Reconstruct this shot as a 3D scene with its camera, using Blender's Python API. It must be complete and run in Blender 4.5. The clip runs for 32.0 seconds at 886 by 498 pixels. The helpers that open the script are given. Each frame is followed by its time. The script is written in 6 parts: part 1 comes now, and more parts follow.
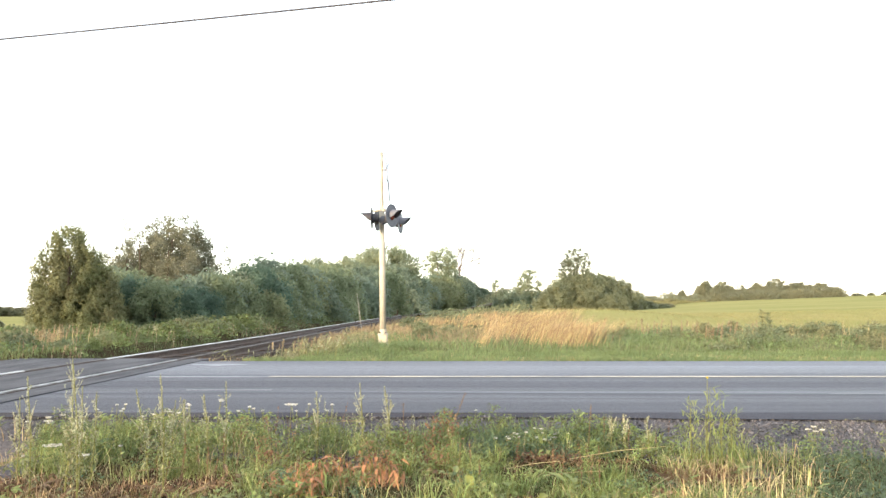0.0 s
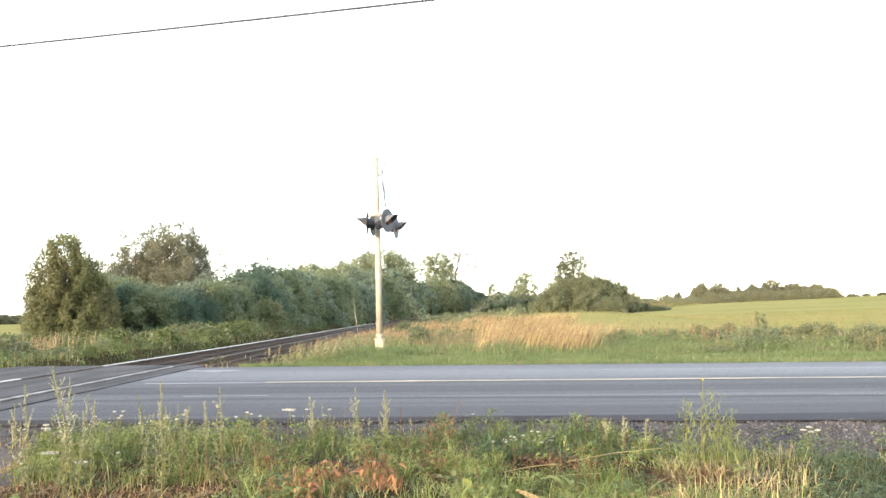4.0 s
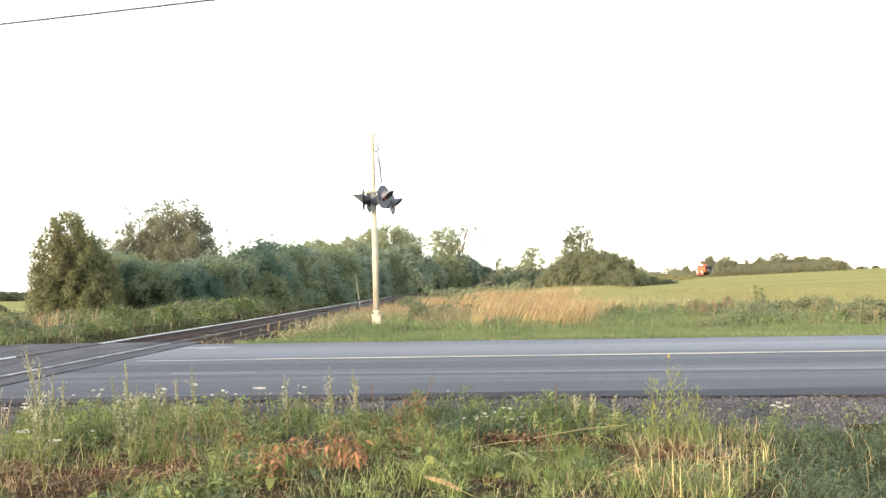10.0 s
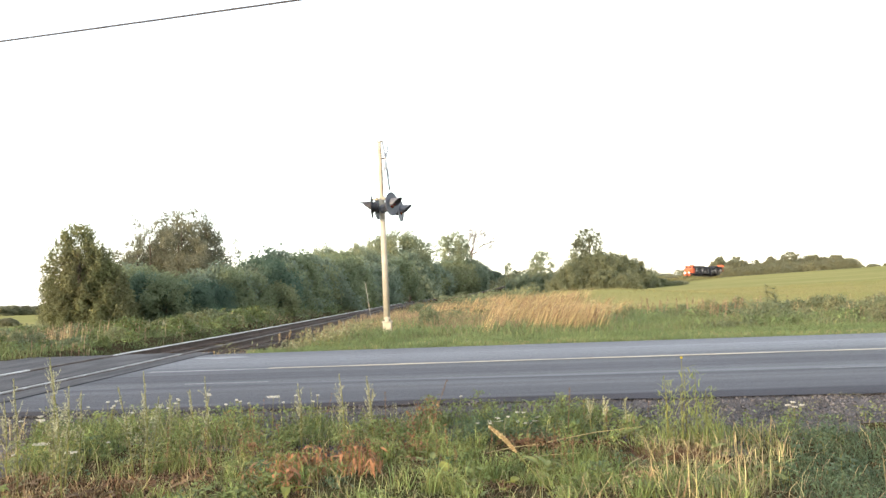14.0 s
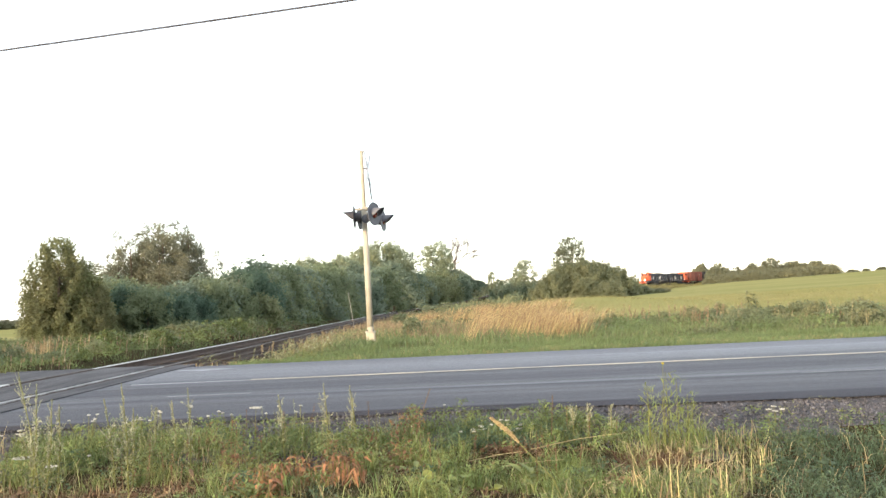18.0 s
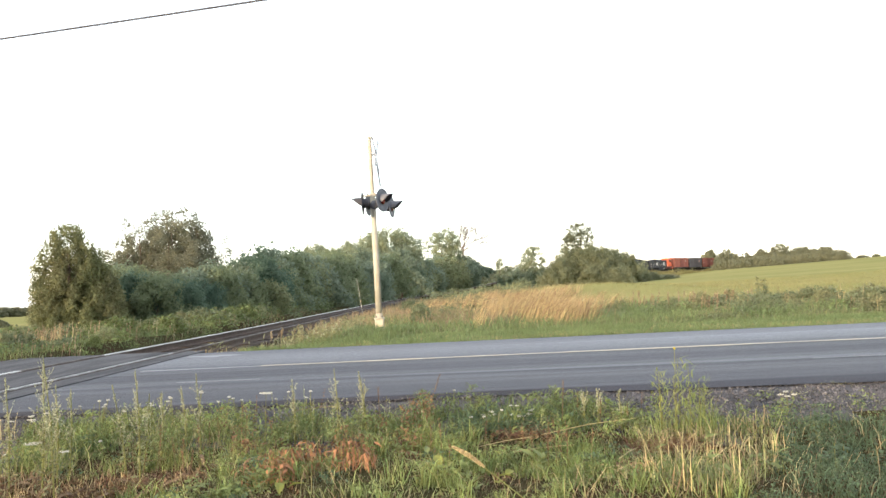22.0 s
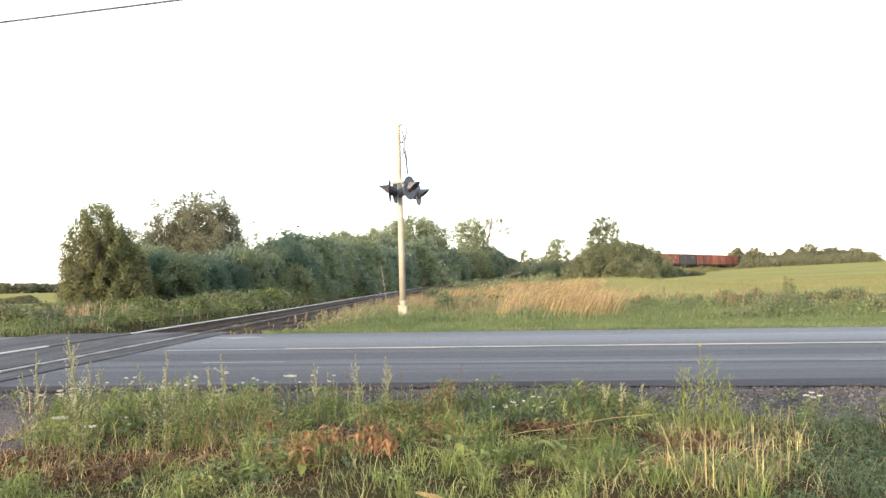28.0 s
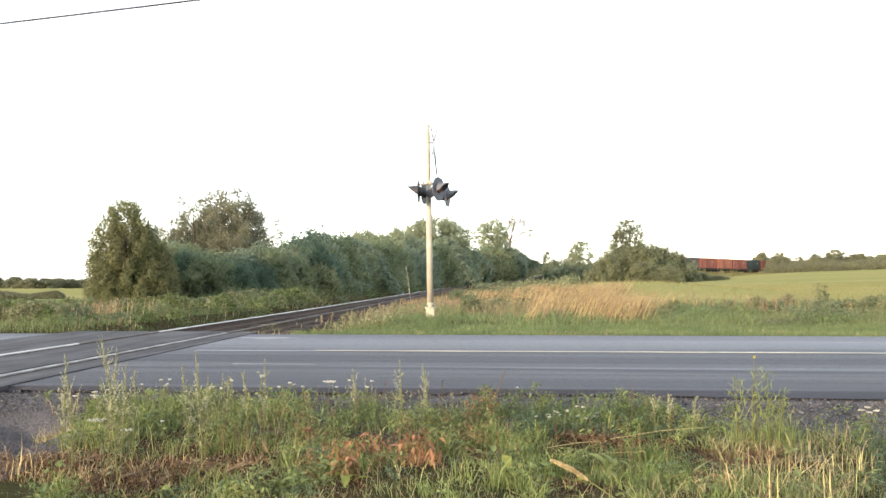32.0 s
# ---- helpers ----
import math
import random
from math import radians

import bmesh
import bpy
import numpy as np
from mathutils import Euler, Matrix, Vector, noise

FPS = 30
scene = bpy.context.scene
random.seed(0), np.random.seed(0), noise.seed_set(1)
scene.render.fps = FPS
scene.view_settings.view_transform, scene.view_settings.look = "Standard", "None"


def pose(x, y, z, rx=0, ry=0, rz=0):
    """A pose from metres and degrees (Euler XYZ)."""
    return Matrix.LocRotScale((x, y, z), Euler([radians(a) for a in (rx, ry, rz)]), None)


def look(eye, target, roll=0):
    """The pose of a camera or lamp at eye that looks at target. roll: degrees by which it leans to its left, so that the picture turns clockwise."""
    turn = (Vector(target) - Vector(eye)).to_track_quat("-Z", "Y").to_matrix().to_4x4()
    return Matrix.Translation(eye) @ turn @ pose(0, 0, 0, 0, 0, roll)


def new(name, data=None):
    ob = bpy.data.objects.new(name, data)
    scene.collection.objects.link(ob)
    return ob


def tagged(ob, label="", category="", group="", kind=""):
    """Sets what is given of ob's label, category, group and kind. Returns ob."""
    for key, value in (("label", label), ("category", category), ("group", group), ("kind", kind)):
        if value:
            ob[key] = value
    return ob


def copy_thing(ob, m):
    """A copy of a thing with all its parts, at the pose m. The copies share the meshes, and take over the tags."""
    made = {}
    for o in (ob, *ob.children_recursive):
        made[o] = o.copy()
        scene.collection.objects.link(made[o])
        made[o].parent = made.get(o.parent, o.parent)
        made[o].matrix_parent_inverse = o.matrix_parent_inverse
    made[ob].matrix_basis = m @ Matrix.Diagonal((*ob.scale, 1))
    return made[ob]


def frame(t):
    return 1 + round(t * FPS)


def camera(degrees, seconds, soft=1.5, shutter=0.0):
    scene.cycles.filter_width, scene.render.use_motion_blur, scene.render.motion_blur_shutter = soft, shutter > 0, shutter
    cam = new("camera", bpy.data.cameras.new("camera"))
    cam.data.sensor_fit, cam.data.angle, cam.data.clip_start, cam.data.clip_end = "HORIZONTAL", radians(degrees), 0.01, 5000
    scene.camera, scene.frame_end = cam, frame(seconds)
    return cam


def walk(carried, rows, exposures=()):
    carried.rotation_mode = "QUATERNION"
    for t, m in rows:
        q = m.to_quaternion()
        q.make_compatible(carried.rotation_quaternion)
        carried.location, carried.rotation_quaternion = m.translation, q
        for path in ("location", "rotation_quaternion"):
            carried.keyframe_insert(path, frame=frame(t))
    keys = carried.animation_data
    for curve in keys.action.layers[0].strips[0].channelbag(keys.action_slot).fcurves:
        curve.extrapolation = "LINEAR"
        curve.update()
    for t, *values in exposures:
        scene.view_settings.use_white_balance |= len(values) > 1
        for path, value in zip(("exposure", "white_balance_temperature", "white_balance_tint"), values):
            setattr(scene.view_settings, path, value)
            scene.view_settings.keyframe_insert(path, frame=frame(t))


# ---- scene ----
LENS = 54.4
cam = camera(LENS, 32.0, soft=1.5)
PATH = [
    (0, (0.001, 0.068, 0.996), (0.0, 2.063, 1.137), 0.0),
    (0.5, (0.003, 0.044, 1.0), (-0.002, 2.039, 1.144), 0.1),
    (1, (0.005, 0.061, 0.995), (0.005, 2.056, 1.144), 0.0),
    (1.5, (0.011, 0.078, 0.994), (0.012, 2.073, 1.144), -0.0),
    (2, (0.009, 0.078, 0.995), (0.01, 2.073, 1.146), -0.2),
    (2.5, (0.0, 0.07, 0.993), (-0.003, 2.065, 1.139), -0.3),
    (3, (-0.005, 0.047, 1.0), (-0.009, 2.042, 1.144), -0.3),
    (3.5, (0.002, 0.037, 0.998), (0.011, 2.032, 1.149), -0.6),
    (5.5, (0.001, 0.075, 0.991), (0.001, 2.07, 1.131), -0.1),
    (6, (0.009, 0.098, 0.988), (0.002, 2.095, 1.104), -0.3),
    (6.5, (0.006, 0.094, 0.994), (-0.006, 2.09, 1.12), -0.5),
    (7, (0.006, 0.082, 0.989), (-0.01, 2.078, 1.114), -0.8),
    (7.5, (0.011, 0.091, 0.99), (-0.05, 2.087, 1.113), -1.1),
    (8, (0.045, 0.091, 1.009), (-0.062, 2.085, 1.122), -0.5),
    (8.5, (0.169, 0.064, 1.023), (0.074, 2.06, 1.109), -0.7),
    (9, (0.261, -0.001, 1.022), (0.25, 1.997, 1.118), -0.5),
    (9.5, (0.29, -0.012, 1.023), (0.279, 1.986, 1.108), -1.0),
    (10, (0.306, -0.009, 1.027), (0.295, 1.989, 1.119), -0.8),
    (10.5, (0.308, 0.019, 1.022), (0.282, 2.017, 1.104), -1.1),
    (11, (0.312, 0.021, 1.027), (0.287, 2.019, 1.108), -1.4),
    (11.5, (0.301, -0.004, 1.023), (0.265, 1.994, 1.102), -1.3),
    (12, (0.301, 0.013, 1.026), (0.258, 2.01, 1.111), -1.4),
    (12.5, (0.29, 0.008, 1.025), (0.251, 2.006, 1.122), -1.6),
    (13, (0.291, -0.008, 1.021), (0.254, 1.989, 1.125), -1.8),
    (13.5, (0.298, -0.009, 1.015), (0.267, 1.988, 1.122), -1.8),
    (14, (0.295, -0.02, 1.025), (0.264, 1.977, 1.131), -1.9),
    (14.5, (0.287, -0.008, 1.012), (0.256, 1.989, 1.122), -2.1),
    (16.5, (0.291, 0.009, 1.014), (0.282, 2.005, 1.132), -2.4),
    (17, (0.296, -0.008, 1.018), (0.288, 1.988, 1.145), -2.5),
    (17.5, (0.295, -0.028, 1.023), (0.299, 1.968, 1.151), -2.4),
    (18, (0.305, -0.036, 1.015), (0.314, 1.96, 1.142), -2.5),
    (18.5, (0.297, -0.011, 1.012), (0.308, 1.985, 1.14), -2.6),
    (19, (0.29, -0.009, 1.013), (0.299, 1.987, 1.139), -2.6),
    (19.5, (0.299, -0.043, 1.013), (0.304, 1.954, 1.132), -2.5),
    (20, (0.296, -0.039, 1.013), (0.291, 1.958, 1.127), -2.5),
    (20.5, (0.286, -0.034, 1.012), (0.275, 1.963, 1.12), -2.4),
    (21, (0.289, -0.025, 1.013), (0.262, 1.971, 1.123), -2.4),
    (21.5, (0.3, -0.019, 1.014), (0.281, 1.978, 1.121), -2.7),
    (22, (0.29, 0.0, 1.005), (0.279, 1.998, 1.102), -2.6),
    (22.5, (0.303, -0.008, 1.007), (0.298, 1.99, 1.087), -2.0),
    (23, (0.301, 0.01, 1.011), (0.289, 2.008, 1.091), -1.7),
    (23.5, (0.295, -0.01, 1.01), (0.268, 1.988, 1.094), -1.2),
    (24, (0.296, -0.022, 1.007), (0.266, 1.976, 1.089), -1.2),
    (24.5, (0.294, -0.008, 1.006), (0.258, 1.99, 1.081), -1.1),
    (25, (0.298, -0.02, 1.01), (0.256, 1.978, 1.08), -1.2),
    (25.5, (0.292, -0.016, 1.009), (0.24, 1.983, 1.079), -1.2),
    (27.5, (0.279, -0.007, 1.004), (0.212, 1.991, 1.078), -0.9),
    (28, (0.272, -0.004, 1.001), (0.203, 1.993, 1.075), -0.8),
    (28.5, (0.279, -0.018, 1.004), (0.201, 1.979, 1.075), -0.7),
    (29, (0.278, 0.004, 1.001), (0.195, 2.001, 1.074), -0.6),
    (29.5, (0.268, -0.008, 1.004), (0.176, 1.989, 1.071), -0.6),
    (30, (0.266, -0.017, 1.011), (0.163, 1.979, 1.077), -0.6),
    (30.5, (0.261, 0.011, 1.006), (0.157, 2.007, 1.09), -0.9),
    (31, (0.212, 0.055, 1.021), (0.097, 2.05, 1.099), -0.7),
    (31.5, (0.117, 0.145, 1.037), (0.002, 2.14, 1.118), -0.9),
    (32, (0.094, 0.17, 1.035), (-0.025, 2.165, 1.111), -0.0),
]
walk(cam, [(t, look(eye, target, roll)) for t, eye, target, roll in PATH], [(0, 1.48), (8, 1.48), (13, 1.16), (32, 1.16)])

# ---------- world and sun ----------
SUN_ELEVATION, SUN_FROM = radians(9.0), (-0.62, -0.78)   # low evening sun, behind the viewer and to his left
world = bpy.data.worlds.new("evening_sky")
scene.world = world
world.use_nodes = True
wn = world.node_tree
sky = wn.nodes.new("ShaderNodeTexSky")
sky.sky_type, sky.sun_disc = "NISHITA", False
sky.sun_elevation = SUN_ELEVATION
sky.sun_rotation = math.atan2(SUN_FROM[0], SUN_FROM[1])
sky.air_density, sky.dust_density, sky.ozone_density = 1.0, 1.0, 1.0
veil = wn.nodes.new("ShaderNodeMixRGB")      # thin bright evening cloud over the whole sky
veil.blend_type, veil.inputs["Fac"].default_value = "ADD", 1.0
veil.inputs["Color2"].default_value = (5.55, 5.65, 5.8, 1)
wn.links.new(sky.outputs["Color"], veil.inputs["Color1"])
wn.links.new(veil.outputs["Color"], wn.nodes["Background"].inputs["Color"])
wn.nodes["Background"].inputs["Strength"].default_value = 0.12
sun = new("sun", bpy.data.lights.new("sun", "SUN"))
sun.data.energy, sun.data.angle, sun.data.color = 3.6, radians(1.5), (1.0, 0.80, 0.58)
sun.matrix_world = look((0, 0, 40), (-SUN_FROM[0] * 10, -SUN_FROM[1] * 10, 40 - 10 * math.tan(SUN_ELEVATION)))


# ---------- materials ----------
def material(name, colour, rough=0.8, vary=0.25, scale=4.0, bump=0.2, metal=0.0, fine=40.0, island=0.0, leaf=0.0, colour2=None, spec=0.3,
             stretch=None, each=0.0):
    """A surface with blotches at one scale and grain at a finer one. island: change from blade to blade; leaf: how much light passes through."""
    m = bpy.data.materials.new(name)
    m.use_nodes = True
    nt = m.node_tree
    n, l = nt.nodes, nt.links
    b = n["Principled BSDF"]
    b.inputs["Roughness"].default_value, b.inputs["Metallic"].default_value = rough, metal
    b.inputs["Specular IOR Level"].default_value = spec
    tc = n.new("ShaderNodeTexCoord")
    co = tc.outputs["Object"]
    if stretch:
        mp = n.new("ShaderNodeMapping")
        mp.inputs["Scale"].default_value = stretch
        l.new(co, mp.inputs["Vector"])
        co = mp.outputs["Vector"]
    big, small = n.new("ShaderNodeTexNoise"), n.new("ShaderNodeTexNoise")
    for tex, sc in ((big, scale), (small, fine)):
        tex.inputs["Scale"].default_value, tex.inputs["Detail"].default_value = sc, 5.0
        l.new(co, tex.inputs["Vector"])
    ramp = n.new("ShaderNodeMixRGB")
    other = colour2 or tuple(c * (1 - vary) for c in colour)
    ramp.inputs["Color1"].default_value, ramp.inputs["Color2"].default_value = (*other, 1), (*colour, 1)
    st = n.new("ShaderNodeMapRange")
    st.inputs["From Min"].default_value, st.inputs["From Max"].default_value = 0.35, 0.65
    l.new(big.outputs["Fac"], st.inputs["Value"])
    l.new(st.outputs["Result"], ramp.inputs["Fac"])
    hsv = n.new("ShaderNodeHueSaturation")
    l.new(ramp.outputs["Color"], hsv.inputs["Color"])
    val = n.new("ShaderNodeMapRange")
    val.inputs["To Min"].default_value, val.inputs["To Max"].default_value = 1 - vary, 1 + vary
    l.new(small.outputs["Fac"], val.inputs["Value"])
    out = val.outputs["Result"]
    if island or each:
        if island:
            src = n.new("ShaderNodeNewGeometry").outputs["Random Per Island"]
        else:
            src = n.new("ShaderNodeObjectInfo").outputs["Random"]
        amount = island or each
        iv = n.new("ShaderNodeMapRange")
        iv.inputs["To Min"].default_value, iv.inputs["To Max"].default_value = 1 - amount, 1 + amount
        l.new(src, iv.inputs["Value"])
        mul = n.new("ShaderNodeMath")
        mul.operation = "MULTIPLY"
        l.new(out, mul.inputs[0])
        l.new(iv.outputs["Result"], mul.inputs[1])
        out = mul.outputs["Value"]
        hue = n.new("ShaderNodeMapRange")
        hue.inputs["To Min"].default_value, hue.inputs["To Max"].default_value = 0.5 - 0.06 * amount, 0.5 + 0.05 * amount
        l.new(src, hue.inputs["Value"])
        l.new(hue.outputs["Result"], hsv.inputs["Hue"])
    l.new(out, hsv.inputs["Value"])
    l.new(hsv.outputs["Color"], b.inputs["Base Color"])
    if bump:
        bp = n.new("ShaderNodeBump")
        bp.inputs["Strength"].default_value, bp.inputs["Distance"].default_value = bump, 0.02
        l.new(small.outputs["Fac"], bp.inputs["Height"])
        l.new(bp.outputs["Normal"], b.inputs["Normal"])
    if leaf:
        tr, mx = n.new("ShaderNodeBsdfTranslucent"), n.new("ShaderNodeMixShader")
        l.new(hsv.outputs["Color"], tr.inputs["Color"])
        mx.inputs["Fac"].default_value = leaf
        l.new(b.outputs["BSDF"], mx.inputs[1])
        l.new(tr.outputs["BSDF"], mx.inputs[2])
        l.new(mx.outputs["Shader"], n["Material Output"].inputs["Surface"])
    return m


def glow(name, colour, strength):
    m = bpy.data.materials.new(name)
    m.use_nodes = True
    b = m.node_tree.nodes["Principled BSDF"]
    b.inputs["Base Color"].default_value = (*colour, 1)
    b.inputs["Emission Color"].default_value = (*colour, 1)
    b.inputs["Emission Strength"].default_value = strength
    return m


def glassy(name, colour, rough=0.08):
    m = material(name, colour, rough, 0.05, 3, 0, spec=0.6)
    return m


def foliage(name, a, b, amount=0.35, leaf=0.3, scale=0.5):
    return material(name, a, 0.6, 0.2, scale, 0.0, fine=9.0, island=amount, leaf=leaf, colour2=b, spec=0.1)


M_ROAD = material("asphalt", (0.0545, 0.056, 0.069), 0.7, 0.2, 0.9, 0.5, fine=160.0, colour2=(0.044, 0.045, 0.055), spec=0.3, stretch=(0.1, 1, 1))
def wear_and_sheen_bands(mat, bands):
    """Wheel paths along the road, plus grazing sheen painted as paler far bands: (y, tone) across it, with wavering
    edges.
    """
    nt = mat.node_tree
    n, l = nt.nodes, nt.links
    shade = n["Principled BSDF"]
    old = shade.inputs["Base Color"].links[0].from_socket
    tc, sep, noise = n.new("ShaderNodeTexCoord"), n.new("ShaderNodeSeparateXYZ"), n.new("ShaderNodeTexNoise")
    mp = n.new("ShaderNodeMapping")
    mp.inputs["Scale"].default_value = (0.12, 0.8, 1.0)
    noise.inputs["Scale"].default_value, noise.inputs["Detail"].default_value = 1.0, 6.0
    l.new(tc.outputs["Object"], sep.inputs["Vector"])
    l.new(tc.outputs["Object"], mp.inputs["Vector"])
    l.new(mp.outputs["Vector"], noise.inputs["Vector"])
    wav = n.new("ShaderNodeMath")
    wav.operation = "MULTIPLY_ADD"
    l.new(noise.outputs["Fac"], wav.inputs[0])
    wav.inputs[1].default_value = 0.9
    l.new(sep.outputs["Y"], wav.inputs[2])
    span = n.new("ShaderNodeMapRange")
    span.inputs["From Min"].default_value, span.inputs["From Max"].default_value = bands[0][0] + 0.45, bands[-1][0] + 0.45
    l.new(wav.outputs["Value"], span.inputs["Value"])
    # long fine streaks of wear along the road
    lane = n.new("ShaderNodeMapping")
    lane.inputs["Scale"].default_value = (0.05, 4.0, 1.0)
    streak = n.new("ShaderNodeTexNoise")
    streak.inputs["Scale"].default_value, streak.inputs["Detail"].default_value = 1.0, 7.0
    l.new(tc.outputs["Object"], lane.inputs["Vector"])
    l.new(lane.outputs["Vector"], streak.inputs["Vector"])
    worn = n.new("ShaderNodeMapRange")
    worn.inputs["From Min"].default_value, worn.inputs["From Max"].default_value = 0.3, 0.7
    worn.inputs["To Min"].default_value, worn.inputs["To Max"].default_value = 1.35, 2.7
    l.new(streak.outputs["Fac"], worn.inputs["Value"])
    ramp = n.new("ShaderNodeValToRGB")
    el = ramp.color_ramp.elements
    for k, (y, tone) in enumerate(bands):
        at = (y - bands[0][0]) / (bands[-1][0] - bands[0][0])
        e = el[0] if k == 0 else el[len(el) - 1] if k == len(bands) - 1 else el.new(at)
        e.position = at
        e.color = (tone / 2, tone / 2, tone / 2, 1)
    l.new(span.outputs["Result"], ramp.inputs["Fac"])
    mul = n.new("ShaderNodeVectorMath")
    mul.operation = "MULTIPLY"
    l.new(old, mul.inputs[0])
    l.new(ramp.outputs["Color"], mul.inputs[1])
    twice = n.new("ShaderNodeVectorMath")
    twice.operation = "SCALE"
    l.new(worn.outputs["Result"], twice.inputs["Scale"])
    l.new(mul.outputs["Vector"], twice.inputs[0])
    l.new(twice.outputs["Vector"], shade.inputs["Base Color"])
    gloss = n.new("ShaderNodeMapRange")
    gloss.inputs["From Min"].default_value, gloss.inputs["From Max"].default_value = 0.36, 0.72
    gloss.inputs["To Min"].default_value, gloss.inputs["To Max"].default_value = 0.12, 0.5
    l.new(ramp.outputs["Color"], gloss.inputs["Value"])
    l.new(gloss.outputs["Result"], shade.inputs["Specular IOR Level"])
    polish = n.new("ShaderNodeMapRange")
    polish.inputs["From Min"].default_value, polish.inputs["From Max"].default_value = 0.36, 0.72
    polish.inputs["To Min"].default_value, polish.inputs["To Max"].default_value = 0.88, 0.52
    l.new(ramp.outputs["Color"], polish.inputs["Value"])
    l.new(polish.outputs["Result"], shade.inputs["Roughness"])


# wheel-path wear; the rise beyond 13 m paints the far lane's grazing sheen
wear_and_sheen_bands(M_ROAD, [(8.5, 0.72), (8.75, 0.95), (9.4, 0.98), (10.1, 1.08), (10.4, 0.86), (10.6, 1.2), (11.0, 1.05), (11.5, 0.92), (12.1, 0.96), (12.5, 1.08), (13.3, 1.14), (14.2, 1.32), (15.2, 1.38), (17.0, 1.16)])
M_TAR = material("crossing_asphalt", (0.02, 0.019, 0.023), 0.8, 0.5, 1.6, 0.8, fine=14.0, colour2=(0.062, 0.06, 0.066), spec=0.2, stretch=(2.2, 0.35, 1))
M_YELLOW = material("faded_yellow_paint", (0.40, 0.34, 0.25), 0.6, 0.3, 1.6, 0.2, fine=60.0, colour2=(0.22, 0.20, 0.17), stretch=(0.5, 1, 1))
M_WHITE_LINE = material("faded_white_paint", (0.25, 0.255, 0.27), 0.6, 0.3, 1.2, 0.2, fine=60.0, colour2=(0.09, 0.095, 0.105), stretch=(0.4, 1, 1))
M_PALE_ASPHALT = material("pale_asphalt", (0.24, 0.245, 0.26), 0.7, 0.3, 1.2, 0.4, fine=90.0, colour2=(0.11, 0.114, 0.126), stretch=(0.3, 1, 1))
M_GRAVEL = material("gravel", (0.088, 0.083, 0.088), 0.95, 0.75, 2.5, 1.0, fine=42.0, colour2=(0.052, 0.05, 0.053), spec=0.1)
M_STONE = material("pebble", (0.112, 0.106, 0.112), 0.9, 0.2, 8, 0.2, island=0.75, spec=0.1)
M_BALLAST = material("dark_ballast", (0.062, 0.053, 0.052), 0.95, 0.4, 3, 1.0, fine=30.0, colour2=(0.04, 0.035, 0.035))
M_TIE = material("creosoted_wood", (0.055, 0.042, 0.035), 0.85, 0.3, 3, 0.4, each=0.3)
M_RAIL_SIDE = material("rusty_rail_steel", (0.075, 0.05, 0.04), 0.75, 0.3, 4, 0.3, metal=0.2)
M_RAIL_TOP = material("polished_rail_steel", (0.42, 0.40, 0.38), 0.42, 0.25, 2, 0.05, metal=0.85)
M_RAIL_WORN = material("half_polished_rail_steel", (0.27, 0.265, 0.265), 0.5, 0.5, 2.5, 0.05, metal=0.7, colour2=(0.1, 0.09, 0.085))
# rail head off the mirror angle: its missing sky glint is a darker colour
M_RAIL_GLINTLESS = material("glintless_rail_steel", (0.13, 0.115, 0.11), 0.75, 0.5, 1.5, 0.05, metal=0.1, colour2=(0.06, 0.05, 0.048), spec=0.15)
M_MAST = material("weathered_silver_paint", (0.37, 0.345, 0.285), 0.6, 0.15, 3, 0.1, colour2=(0.3, 0.27, 0.21))
M_LAMP_GREY = material("grey_lamp_paint", (0.12, 0.122, 0.14), 0.6, 0.15, 5, 0.1)
M_LAMP_BLACK = material("black_lamp_paint", (0.036, 0.035, 0.042), 0.6, 0.15, 5, 0.1)
M_LENS = glassy("red_lens", (0.12, 0.014, 0.014))
M_SIGN = material("white_sign_sheet", (0.5, 0.49, 0.5), 0.5, 0.1, 4, 0.05)
M_CONCRETE = material("pale_concrete", (0.42, 0.37, 0.28), 0.85, 0.15, 6, 0.3)
M_WIRE = material("dark_cable", (0.05, 0.05, 0.06), 0.6, 0.1, 5, 0)
M_WOOD = material("bleached_wood", (0.36, 0.33, 0.28), 0.85, 0.25, 5, 0.3)
M_BARK = material("bark", (0.13, 0.10, 0.075), 0.9, 0.35, 5, 0.6)
M_DEADWOOD = material("bare_dead_branches", (0.16, 0.13, 0.115), 0.9, 0.25, 5, 0.3)
M_LAWN = material("green_pasture", (0.115, 0.145, 0.065), 0.95, 0.2, 0.1, 0.6, fine=3.0, colour2=(0.095, 0.125, 0.056), spec=0.0)
M_SOIL = material("soil_and_turf", (0.036, 0.038, 0.018), 0.95, 0.4, 1.3, 0.8, fine=25.0, colour2=(0.045, 0.032, 0.02), spec=0.0)
M_FIELD = material("hay_field", (0.235, 0.212, 0.092), 0.95, 0.15, 0.07, 0.6, fine=1.2, colour2=(0.178, 0.18, 0.07), spec=0.0, stretch=(0.45, 1, 1))
M_CEDAR = foliage("cedar_foliage", (0.198, 0.215, 0.104), (0.172, 0.17, 0.09), 0.22, 0.45, 0.4)
# haze is put into the willow colours: bluish tint here, paler copy next
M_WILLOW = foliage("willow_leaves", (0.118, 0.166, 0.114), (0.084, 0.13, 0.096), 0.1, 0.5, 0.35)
M_WILLOW_HAZED = foliage("hazed_willow_leaves", (0.208, 0.247, 0.172), (0.162, 0.205, 0.148), 0.1, 0.5, 0.3)
M_HEDGE_MID = foliage("hedge_maple_leaves", (0.205, 0.235, 0.132), (0.158, 0.19, 0.112), 0.12, 0.5, 0.4)
